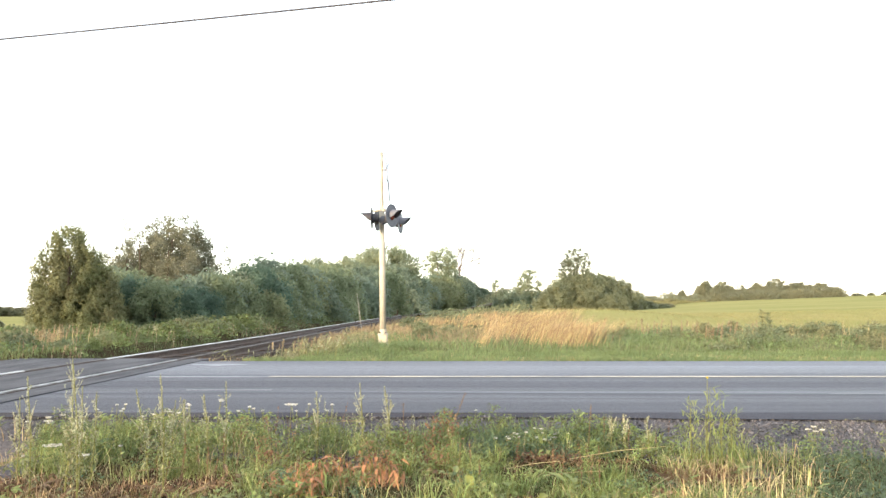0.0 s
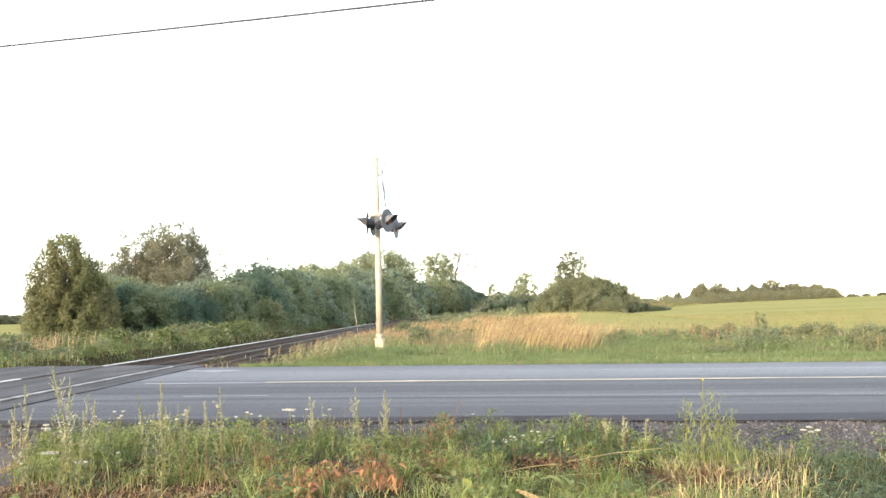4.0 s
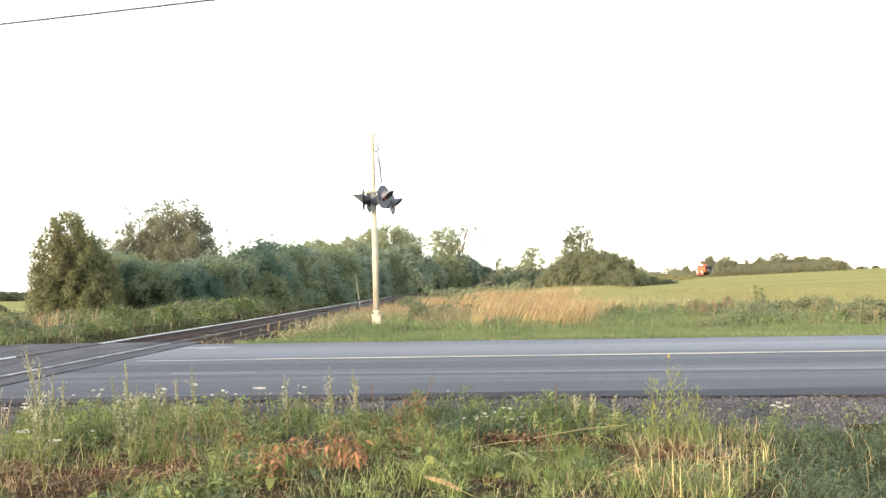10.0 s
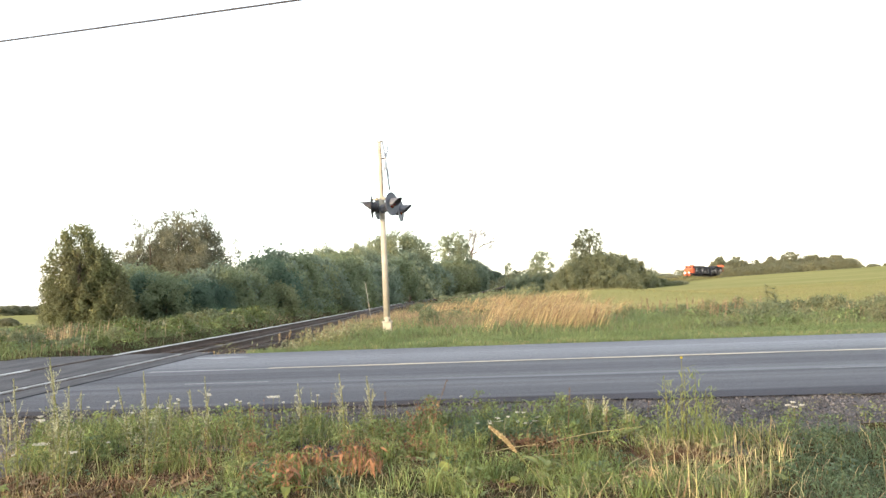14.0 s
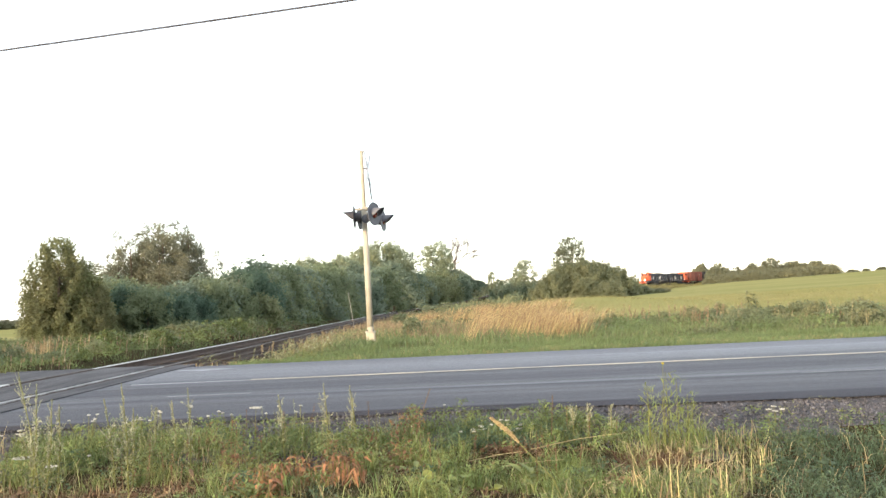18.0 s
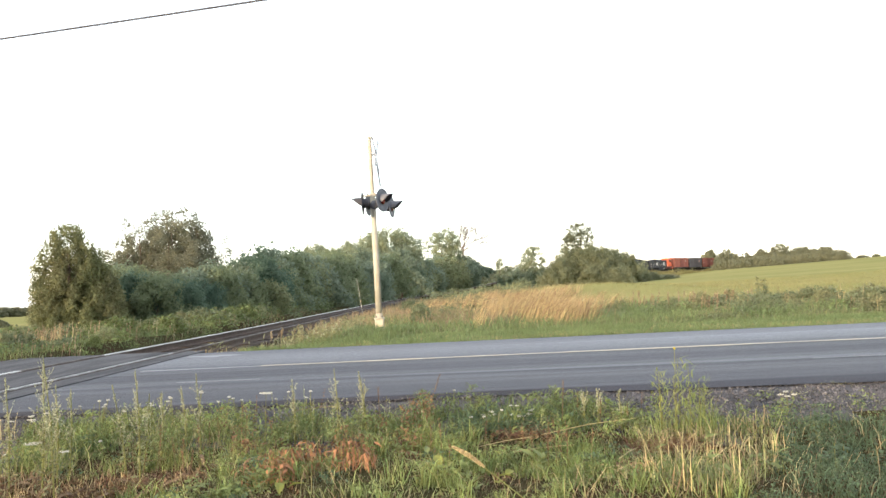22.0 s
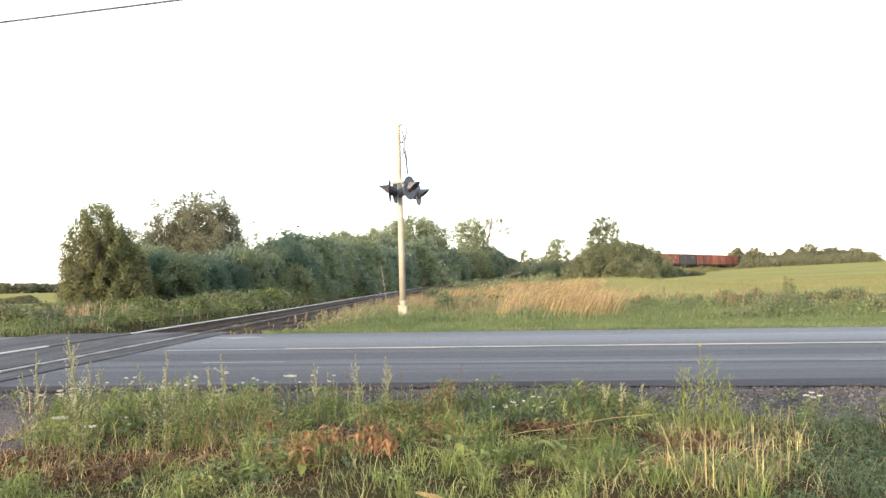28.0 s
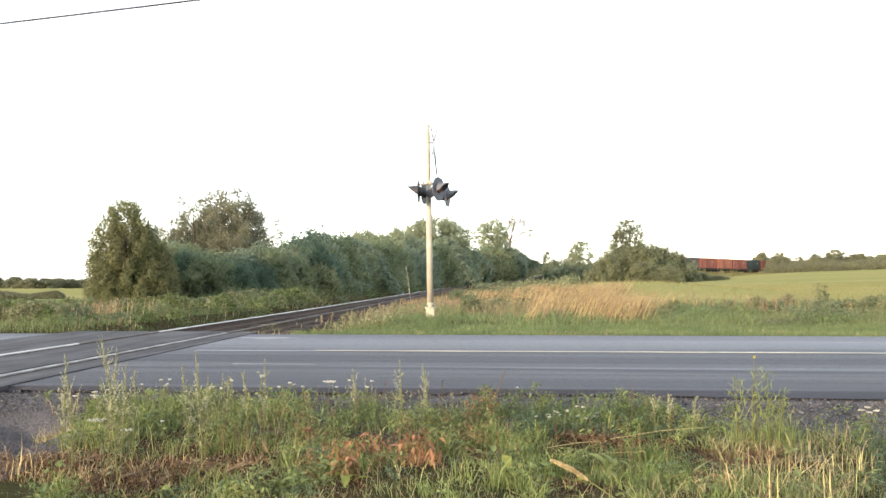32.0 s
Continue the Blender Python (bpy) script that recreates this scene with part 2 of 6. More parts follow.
M_HEDGE_LIGHT = foliage("pale_shrub_leaves", (0.225, 0.24, 0.128), (0.17, 0.19, 0.108), 0.2, 0.5, 0.5)
M_POPLAR = foliage("bronze_poplar_leaves", (0.2, 0.196, 0.132), (0.15, 0.15, 0.106), 0.25, 0.5, 0.5)
M_MAPLE = foliage("maple_leaves", (0.28, 0.302, 0.188), (0.225, 0.252, 0.165), 0.15, 0.5, 0.3)
M_DARK_TREE = foliage("dark_tree_leaves", (0.165, 0.172, 0.108), (0.13, 0.138, 0.09), 0.2, 0.5, 0.5)
M_REED = foliage("reddish_dry_grass", (0.27, 0.205, 0.128), (0.21, 0.16, 0.1), 0.35, 0.35, 0.8)
M_GREY_WEED = foliage("grey_green_weeds", (0.15, 0.165, 0.092), (0.115, 0.135, 0.078), 0.45, 0.35, 0.8)
M_BUSH = foliage("olive_bush_leaves", (0.225, 0.232, 0.132), (0.175, 0.19, 0.115), 0.15, 0.5, 0.3)
M_FAR = foliage("distant_leaves", (0.225, 0.225, 0.138), (0.185, 0.19, 0.122), 0.1, 0.5, 0.2)
M_GRASS = foliage("green_grass", (0.21, 0.238, 0.084), (0.145, 0.182, 0.064), 0.55, 0.35, 1.2)
M_VERGE = foliage("verge_grass", (0.165, 0.206, 0.088), (0.128, 0.168, 0.072), 0.4, 0.35, 0.8)
M_STRAW = foliage("dry_straw", (0.36, 0.295, 0.168), (0.27, 0.215, 0.118), 0.4, 0.3, 2.0)
M_STUBBLE = foliage("bleached_stubble", (0.5, 0.4, 0.215), (0.36, 0.27, 0.14), 0.45, 0.25, 4.0)
M_GOLD = foliage("golden_grass", (0.41, 0.295, 0.16), (0.29, 0.212, 0.112), 0.5, 0.35, 0.6)
M_HAY = foliage("ripe_hay", (0.25, 0.222, 0.104), (0.2, 0.192, 0.084), 0.14, 0.4, 0.12)
M_DULL = foliage("dull_weeds", (0.195, 0.19, 0.102), (0.15, 0.158, 0.084), 0.4, 0.3, 0.8)
M_BROWN = foliage("brown_thatch", (0.16, 0.105, 0.062), (0.105, 0.068, 0.042), 0.45, 0.2, 2.0)
M_RUST_LEAF = foliage("rust_brown_leaf", (0.37, 0.175, 0.09), (0.20, 0.10, 0.056), 0.6, 0.3, 14.0)
M_LIME = foliage("yellow_green_grass", (0.25, 0.262, 0.092), (0.185, 0.205, 0.074), 0.5, 0.35, 1.5)
# sun highlights on blade tips, put into a brighter grass colour
M_SUNLIT = foliage("painted_sunlit_grass", (0.36, 0.36, 0.15), (0.28, 0.29, 0.115), 0.4, 0.3, 1.5)
M_DEEP = foliage("deep_green_grass", (0.135, 0.16, 0.064), (0.095, 0.122, 0.05), 0.55, 0.3, 1.5)
M_RUST = foliage("rusty_dry_stems", (0.21, 0.12, 0.07), (0.13, 0.075, 0.045), 0.5, 0.25, 3.0)
M_COOL = foliage("cool_green_grass", (0.092, 0.122, 0.068), (0.055, 0.08, 0.046), 0.5, 0.3, 1.5)
M_BROAD = foliage("broad_green_leaf", (0.185, 0.205, 0.085), (0.135, 0.168, 0.07), 0.4, 0.35, 3.0)
M_BLUE_LEAF = foliage("cool_green_leaf", (0.088, 0.122, 0.072), (0.06, 0.09, 0.054), 0.4, 0.35, 3.0)
M_YELLOW_LEAF = foliage("yellowing_leaf", (0.24, 0.23, 0.06), (0.17, 0.19, 0.05), 0.25, 0.35, 6.0)
M_STEM = foliage("weed_stem", (0.16, 0.165, 0.055), (0.13, 0.125, 0.045), 0.3, 0.2, 4.0)
M_SEED = foliage("seed_head", (0.34, 0.335, 0.225), (0.26, 0.262, 0.17), 0.35, 0.25, 4.0)
M_HEAD = foliage("pale_seed_head", (0.50, 0.40, 0.22), (0.42, 0.32, 0.17), 0.25, 0.3, 40.0)
M_FLOWER = foliage("yellow_petals", (0.55, 0.45, 0.05), (0.48, 0.38, 0.04), 0.15, 0.3, 8.0)
M_PETAL = foliage("white_petals", (0.52, 0.51, 0.46), (0.42, 0.41, 0.36), 0.12, 0.3, 8.0)
M_RED_PAINT = material("red_locomotive_paint", (0.55, 0.105, 0.045), 0.45, 0.12, 1, 0.05)
M_BLACK_PAINT = material("black_locomotive_paint", (0.03, 0.032, 0.038), 0.5, 0.2, 1, 0.05)
M_WHITE_PAINT = material("white_stripe_paint", (0.55, 0.55, 0.54), 0.5, 0.1, 2, 0)
M_CAR_RED = material("faded_red_wagon_paint", (0.27, 0.095, 0.068), 0.75, 0.3, 0.6, 0.1, each=0.15)
M_CAR_ORANGE = material("orange_red_wagon_paint", (0.36, 0.135, 0.085), 0.75, 0.3, 0.6, 0.1)
M_CAR_GREEN = material("dark_green_wagon_paint", (0.045, 0.06, 0.058), 0.7, 0.2, 0.5, 0.1)
M_CAR_GREY = material("sooty_grey_wagon_paint", (0.085, 0.08, 0.085), 0.75, 0.25, 0.5, 0.1)
M_CAR_PLATE = material("faded_lettering_paint", (0.38, 0.24, 0.2), 0.7, 0.3, 2, 0)
M_IRON = material("dirty_running_gear", (0.05, 0.043, 0.04), 0.8, 0.3, 4, 0.2)
M_GLASS = glassy("dark_window_glass", (0.03, 0.035, 0.04))
M_HEADLIGHT = glow("lit_headlight", (1.0, 0.86, 0.62), 10.0)


# ---------- helpers for meshes ----------
RNG = np.random.default_rng(7)


def thing(name, label, category, at=(0, 0, 0), group="", kind="", turn=0.0):
    ob = new(name)
    ob.location, ob.rotation_euler = at, (0, 0, turn)
    return tagged(ob, label, category, group, kind)


def link(name, mesh, mat, parent=None, label=""):
    ob = new(name, mesh)
    if mat and not mesh.materials:
        mesh.materials.append(mat)
    ob.parent = parent
    return tagged(ob, label) if label else ob


def part(name, bm, mat, parent=None, label="", smooth=False):
    mesh = bpy.data.meshes.new(name)
    bm.to_mesh(mesh)
    bm.free()
    if smooth:
        mesh.polygons.foreach_set("use_smooth", [True] * len(mesh.polygons))
    return link(name, mesh, mat, parent, label)


def sheet(name, verts, quads, mat, parent=None, label="", smooth=False):
    """A mesh from arrays of points and of quads."""
    v, q = np.asarray(verts, dtype=np.float32).reshape(-1, 3), np.asarray(quads, dtype=np.int32).reshape(-1, 4)
    mesh = bpy.data.meshes.new(name)
    mesh.vertices.add(len(v))
    mesh.vertices.foreach_set("co", v.ravel())
    mesh.loops.add(q.size)
    mesh.loops.foreach_set("vertex_index", q.ravel())
    mesh.polygons.add(len(q))
    mesh.polygons.foreach_set("loop_start", np.arange(0, q.size, 4, dtype=np.int32))
    mesh.polygons.foreach_set("use_smooth", np.full(len(q), smooth))
    mesh.update(calc_edges=True)
    return link(name, mesh, mat, parent, label)


def box(bm, size, at=(0, 0, 0), turn=(0, 0, 0), bevel=0.0):
    m = pose(*at, *turn) @ Matrix.Diagonal((*size, 1))
    made = bmesh.ops.create_cube(bm, size=1, matrix=m)["verts"]
    if bevel:
        edges = list({e for v in made for e in v.link_edges})
        bmesh.ops.bevel(bm, geom=edges, offset=bevel, segments=1, affect="EDGES")
    return bm


def tube(bm, a, b, r1, r2=None, sides=10):
    a, b = Vector(a), Vector(b)
    way = b - a
    m = Matrix.Translation((a + b) / 2) @ way.to_track_quat("Z", "Y").to_matrix().to_4x4()
    bmesh.ops.create_cone(bm, cap_ends=True, segments=sides, radius1=r1, radius2=r1 if r2 is None else r2, depth=way.length, matrix=m)
    return bm


def spin_profile(bm, points, at, axis, sides=20):
    """A turned body: points are (distance along the axis, radius)."""
    m = Matrix.Translation(at) @ Vector(axis).to_track_quat("Z", "Y").to_matrix().to_4x4()
    rings = []
    for h, r in points:
        rings.append([bm.verts.new(m @ Vector((r * math.cos(a), r * math.sin(a), h))) for a in np.linspace(0, 2 * math.pi, sides, endpoint=False)])
    for lo, hi in zip(rings, rings[1:]):
        for i in range(sides):
            bm.faces.new((lo[i], lo[(i + 1) % sides], hi[(i + 1) % sides], hi[i]))
    bm.faces.new(rings[0][::-1])
    bm.faces.new(rings[-1])
    return bm


def blades(name, base, height, width, lean, mat, parent=None, label="", curl=0.4, kind="", aim=None):
    """Grass: every blade is two tapered quads, bent over by its lean. aim: mean direction in which the wind bends them."""
    base = np.asarray(base, dtype=float)
    n = len(base)
    h, w, s = (np.broadcast_to(np.asarray(v, dtype=float), n) for v in (height, width, lean))
    a = RNG.uniform(0, 2 * math.pi, n) if aim is None else RNG.normal(aim, 0.6, n)
    way = np.c_[np.cos(a), np.sin(a), np.zeros(n)]
    b = RNG.uniform(0, 2 * math.pi, n)
    side = np.c_[np.cos(b), np.sin(b), np.zeros(n)] * (w / 2)[:, None]
    up = np.array([0, 0, 1.0])
    mid = base + way * (s * h * 0.3)[:, None] + up * (h * 0.55)[:, None]
    tip = base + way * (s * h * (0.6 + curl))[:, None] + up * (h * (1 - 0.35 * np.minimum(s, 1)))[:, None]
    v = np.stack([base - side, base + side, mid + side * 0.8, mid - side * 0.8, tip + side * 0.12, tip - side * 0.12], 1)
    i = np.arange(n)[:, None] * 6
    q = np.concatenate([i + [0, 1, 2, 3], i + [3, 2, 4, 5]])
    ob = sheet(name, v, q, mat, parent, label)
    return tagged(ob, kind=kind) if kind else ob


def leaf_quads(centre, size, tilt=1.0, long=1.6, facing=None, loose=0.5):
    """Kite-shaped leaves at the given points, turned at random; tilt below 1 keeps them flatter. facing: the way that each one mostly faces."""
    n = len(centre)
    d = RNG.normal(size=(n, 3)) * (1, 1, tilt)
    if facing is not None:
        f = facing + RNG.normal(size=(n, 3)) * loose
        f /= np.linalg.norm(f, axis=1)[:, None] + 1e-9
        d -= f * (d * f).sum(1)[:, None]
    d /= np.linalg.norm(d, axis=1)[:, None] + 1e-9
    e = RNG.normal(size=(n, 3)) if facing is None else np.cross(f, d)
    e -= d * (e * d).sum(1)[:, None]
    e /= np.linalg.norm(e, axis=1)[:, None] + 1e-9
    s = np.broadcast_to(np.asarray(size, dtype=float), n)[:, None] * RNG.uniform(0.6, 1.3, (n, 1))
    return np.stack([centre - d * s * long / 2, centre + e * s / 2, centre + d * s * long / 2, centre - e * s / 2], 1)


def leaves(name, centre, size, mat, parent=None, label="", tilt=1.0, long=1.6, facing=None):
    v = leaf_quads(np.asarray(centre, dtype=float), size, tilt, long, facing)
    return sheet(name, v, np.arange(len(v) * 4).reshape(-1, 4), mat, parent, label)


# ---------- the lie of the land ----------
ROAD_NEAR, ROAD_FAR, CENTRE_LINE = 8.5, 17.0, 13.0
TRACK_X, BEND_Y, BEND_R, BEND_S = -6.0, 141.0, 236.0, 195.0
BEND_A = BEND_S / BEND_R


def track_at(s):
    """Place and heading (from +y towards +x) of the track, s metres past the start of its bend."""
    if s <= 0:
        return TRACK_X, BEND_Y + s, 0.0
    if s <= BEND_S:
        a = s / BEND_R
        return TRACK_X + BEND_R * (1 - math.cos(a)), BEND_Y + BEND_R * math.sin(a), a
    x, y, a = TRACK_X + BEND_R * (1 - math.cos(BEND_A)), BEND_Y + BEND_R * math.sin(BEND_A), BEND_A
    done, k = 0.0, radians(12.0) / 95.0
    while done < s - BEND_S:
        d = min(2.0, s - BEND_S - done)
        a2 = a - (k * d if done < 95 else 0)
        x, y, a, done = x + d * math.sin((a + a2) / 2), y + d * math.cos((a + a2) / 2), a2, done + d
    return x, y, a


def rail_z(s):
    return float(np.interp(s, [-400, -108, -60, 0, 50, 75, 100, 135, 195, 260, 900], [0.0, 0.0, 0.1, 0.15, 0.4, 1.3, 3.0, 5.2, 4.8, 4.5, 4.5]))


TRACK_S = np.concatenate([np.arange(-330, 0, 6.0), np.arange(0, 460, 4.0)])
TRACK_LINE = np.array([(*track_at(s)[:2], rail_z(s)) for s in TRACK_S])


def smooth(a, b, x):
    u = np.clip((x - a) / (b - a), 0, 1)
    return u * u * (3 - 2 * u)


def ground_z(x, y):
    """Height of the ground, for arrays."""
    x, y = np.asarray(x, dtype=float), np.asarray(y, dtype=float)
    field = 0.036 * np.logaddexp(0, (x - 22) / 10) * 10 * smooth(20, 160, y) * (1 - 0.75 * smooth(420, 900, y))
    field = field + 0.75 * np.exp(-((x - 9.5) / 7.5) ** 2 - ((y - 60) / 16) ** 2) + 0.25 * smooth(24, 60, y) * smooth(-3, 8, x) - 0.35 * smooth(19, 26, y) * smooth(-9, -14, x)
    field = field + 1.0 * smooth(68, 108, x) * smooth(210, 310, y) * (1 - smooth(420, 700, y))
    z = field + 0.05 * np.sin(x * 0.9 + 1.3 * np.sin(y * 0.31)) * np.sin(y * 0.7) * smooth(19, 26, y)
    near = -0.20 - 0.06 * np.sin(x * 1.7 + y) * np.sin(y * 1.3 - x * 0.6) - 0.25 * smooth(5.5, 2.0, y)
    shoulder = np.interp(y, [6.6, 8.5], [-0.16, -0.03])
    z = np.where(y < ROAD_NEAR, np.where(y < 6.6, near * smooth(6.9, 6.0, y) - 0.16 * (1 - smooth(6.9, 6.0, y)), shoulder), z)
    z = np.where((y >= ROAD_NEAR - 0.02) & (y <= ROAD_FAR + 0.02), -0.06, z)
    z = np.where((y > ROAD_FAR + 0.02) & (y < 19), z * smooth(17, 19, y) - 0.02, z)
    # bank of the railway
    dist = np.full(x.shape, 1e9)
    zt = np.zeros(x.shape)
    behind = np.zeros(x.shape)
    sel = (x > -60) & (x < 420) & (y > -60) & (y < 640)
    if sel.any():
        px, py = x[sel], y[sel]
        best, bz, away = np.full(px.shape, 1e9), np.zeros(px.shape), np.zeros(px.shape)
        for p, q in zip(TRACK_LINE[:-1], TRACK_LINE[1:]):
            d = q[:2] - p[:2]
            u = np.clip(((px - p[0]) * d[0] + (py - p[1]) * d[1]) / (d @ d), 0, 1)
            r = np.hypot(px - p[0] - u * d[0], py - p[1] - u * d[1])
            better = r < best
            best, bz = np.where(better, r, best), np.where(better, p[2] + u * (q[2] - p[2]), bz)
            away = np.where(better, (d[0] * (py - p[1]) - d[1] * (px - p[0]) > 0) * 1.0, away)
        dist[sel], zt[sel] = best, bz
        behind[sel] = away
    bed = zt - 0.42
    bank = np.where(dist < 2.4, bed, np.where(bed > z, np.maximum(z, bed - (dist - 2.4) * 0.45), z))
    cut = np.where(dist < 2.4, bed, np.minimum(np.maximum(z, bank), bed + (dist - 2.4) * 0.6 + 0.05))
    # the land behind the far stretch of the line lies a little higher than the rails
    rise = (bed + 1.5 * smooth(2.4, 8.0, dist) - 0.25 * np.maximum(0, dist - 16)) * (behind > 0.5)
    far_side = (behind > 0.5) & (y > 235) & (dist > 2.4)
    bank, cut = np.where(far_side, np.maximum(bank, rise), bank), np.where(far_side, np.maximum(cut, rise), cut)
    off_road = (y < ROAD_NEAR - 1.0) | (y > ROAD_FAR + 0.6)
    return np.where(off_road & (dist < 40), np.where(bed > z, bank, cut), z)


def ground_point(x, y):
    return float(ground_z(np.array([x]), np.array([y]))[0])


# ---------- ground, road, railway ----------
def make_ground():
    xs = np.unique(np.round(np.concatenate([np.arange(-12, 14.01, 0.35), np.arange(-40, 60, 1.5), np.arange(-60, 190, 3.0),
                                            np.linspace(-2600, 2600, 90)]), 2))
    ys = np.unique(np.round(np.concatenate([np.arange(2, 8.4, 0.3), [8.48, 8.5, 17.0, 17.03], np.arange(17.3, 30, 0.4), np.arange(30, 80, 1.2),
                                            np.arange(80, 460, 3.0), np.geomspace(460, 4500, 30), np.linspace(-600, 2, 16)]), 2))
    gx, gy = np.meshgrid(xs, ys)
    gz = ground_z(gx, gy)
    v = np.stack([gx, gy, gz], -1)
    ny, nx = gx.shape
    i = (np.arange(ny - 1)[:, None] * nx + np.arange(nx - 1)).ravel()
    q = np.stack([i, i + 1, i + nx + 1, i + nx], 1)
    ob = sheet("ground", v, q, M_SOIL, smooth=True)
    mesh = ob.data
    for m in (M_FIELD, M_GRAVEL, M_BALLAST, M_LAWN):
        mesh.materials.append(m)
    c = v.reshape(-1, 3)[q].mean(1)
    dist = np.full(len(c), 1e9)
    close = (c[:, 0] > -40) & (c[:, 0] < 300)
    for p in np.concatenate([TRACK_LINE, (TRACK_LINE[1:] + TRACK_LINE[:-1]) / 2]):
        dist[close] = np.minimum(dist[close], np.hypot(c[close, 0] - p[0], c[close, 1] - p[1]))
    idx = np.zeros(len(c), dtype=np.int32)
    wob = 4 * np.sin(c[:, 0] * 0.23) + 2 * np.sin(c[:, 0] * 0.71)
    idx[(c[:, 1] > 34 + 0.4 * wob) & (c[:, 0] > -1) & (dist > np.where(c[:, 1] > 150, 2.6, 8))] = 1
    idx[(c[:, 1] > 34) & (c[:, 0] < -15)] = 4
    idx[(c[:, 1] > 64) & (c[:, 0] < -15)] = 1
    idx[(c[:, 1] > 700)] = 1
    edge = 6.75 + 0.25 * np.sin(c[:, 0] * 2.1) + 0.2 * np.sin(c[:, 0] * 5.3)
    idx[(c[:, 1] > edge) & (c[:, 1] < 8.6)] = 2
    idx[(c[:, 0] < -3.0) & (c[:, 1] > 4.5) & (c[:, 1] < 8.6)] = 2
    idx[(c[:, 1] > 8.4) & (c[:, 1] < 17.1)] = 2
    idx[(np.abs(c[:, 0] - TRACK_X) < 1.5) & (c[:, 1] > 8.2) & (c[:, 1] < 17.3)] = 3
    idx[(np.abs(c[:, 0] - TRACK_X) < 2.0) & (c[:, 1] > 16.9) & (c[:, 1] < 145)] = 3
    mesh.polygons.foreach_set("material_index", idx)
    tagged(ob, "verges, gravel shoulder, railway bank and rising hay field", "ground", kind="structure")


def strip(name, x0, x1, y0, y1, z0, z1, mat, parent=None, label="", step=None):
    bm = bmesh.new()
    box(bm, (x1 - x0, y1 - y0, z1 - z0), ((x0 + x1) / 2, (y0 + y1) / 2, (z0 + z1) / 2))
    return part(name, bm, mat, parent, label)


def paint_line(name, xs, y, half, z, mat, parent, gaps=0.0, seed=1, taper=0.0):
    """A painted line with a ragged edge, broken where it has worn away; it may widen slowly from its start."""
    r = random.Random(seed)
    bm = bmesh.new()
    x = xs[0]
    a, b = half * 0.9, half
    while x < xs[1]:
        d = r.uniform(0.25, 0.9)
        grow = lambda v: min(1.0, 0.02 + (v - xs[0]) / taper) if taper else 1.0
        a2, b2 = half * r.uniform(0.8, 1.1), half * r.uniform(0.8, 1.1)
        if r.random() > gaps:
            g, g2 = grow(x), grow(x + d)
            vs = [bm.verts.new(p) for p in ((x, y - a * g, z), (x + d, y - a2 * g2, z), (x + d, y + b2 * g2, z), (x, y + b * g, z))]
            bm.faces.new(vs)
        x, a, b = x + d, a2, b2
    return part(name, bm, mat, parent)


def make_road():
    road = strip("road", -4.72, 420, ROAD_NEAR, ROAD_FAR, -0.2, 0.0, M_ROAD)
    strip("far_stretch", -420, -8.6, ROAD_NEAR, ROAD_FAR, -0.2, 0.0, M_ROAD, road)
    tagged(road, "grey two-lane asphalt road with worn wheel tracks", "road", kind="structure")
    # ragged asphalt edge along the gravel
    r = random.Random(4)
    bm = bmesh.new()
    x, w = -16.0, 0.1
    while x < 16:
        d = r.uniform(0.15, 0.5)
        w2 = r.uniform(0.02, 0.1) + 0.055 * min(max(x + d, 0.0), 4.5)      # the edge creeps out over the gravel
        lo = [bm.verts.new(p) for p in ((x, ROAD_NEAR - w, -0.03), (x + d, ROAD_NEAR - w2, -0.03), (x + d, ROAD_NEAR + 0.02, 0.003), (x, ROAD_NEAR + 0.02, 0.003))]
        bm.faces.new(lo)
        x, w = x + d, w2
    part("broken_edge", bm, M_ROAD, road)
    paint_line("centre_line", (-2.6, 60), CENTRE_LINE, 0.1, 0.008, M_YELLOW, road, 0.0, 2)
    paint_line("centre_line", (-4.4, -2.6), CENTRE_LINE, 0.07, 0.004, M_WHITE_LINE, road, 0.12, 22)
    paint_line("faint_line", (-3.2, -1.2), 10.9, 0.03, 0.004, M_WHITE_LINE, road, 0.5, 3)
    paint_line("faint_line", (4.6, 9.5), 10.4, 0.022, 0.004, M_WHITE_LINE, road, 0.45, 5)
    # crossing panels between and beside the rails
    for x0, x1 in ((-8.6, -6.84), (-6.6, -5.42), (-5.13, -4.72)):
        strip("crossing_panel", x0, x1, ROAD_NEAR - 0.3, ROAD_FAR + 0.7, -0.15, 0.012, M_TAR, road, "dark patched asphalt between the rails")
    bm = bmesh.new()
    r = random.Random(9)
    ring = [(math.cos(a) * 0.55 * r.uniform(0.8, 1.1), math.sin(a) * 0.3 * r.uniform(0.6, 1.25)) for a in np.linspace(0, 6.28, 22, endpoint=False)]
    bm.faces.new([bm.verts.new((-4.1 + x, 15.9 + y, 0.004)) for x, y in ring])
    part("pale_patch", bm, M_PALE_ASPHALT, road, "pale patch of asphalt beside the rails")


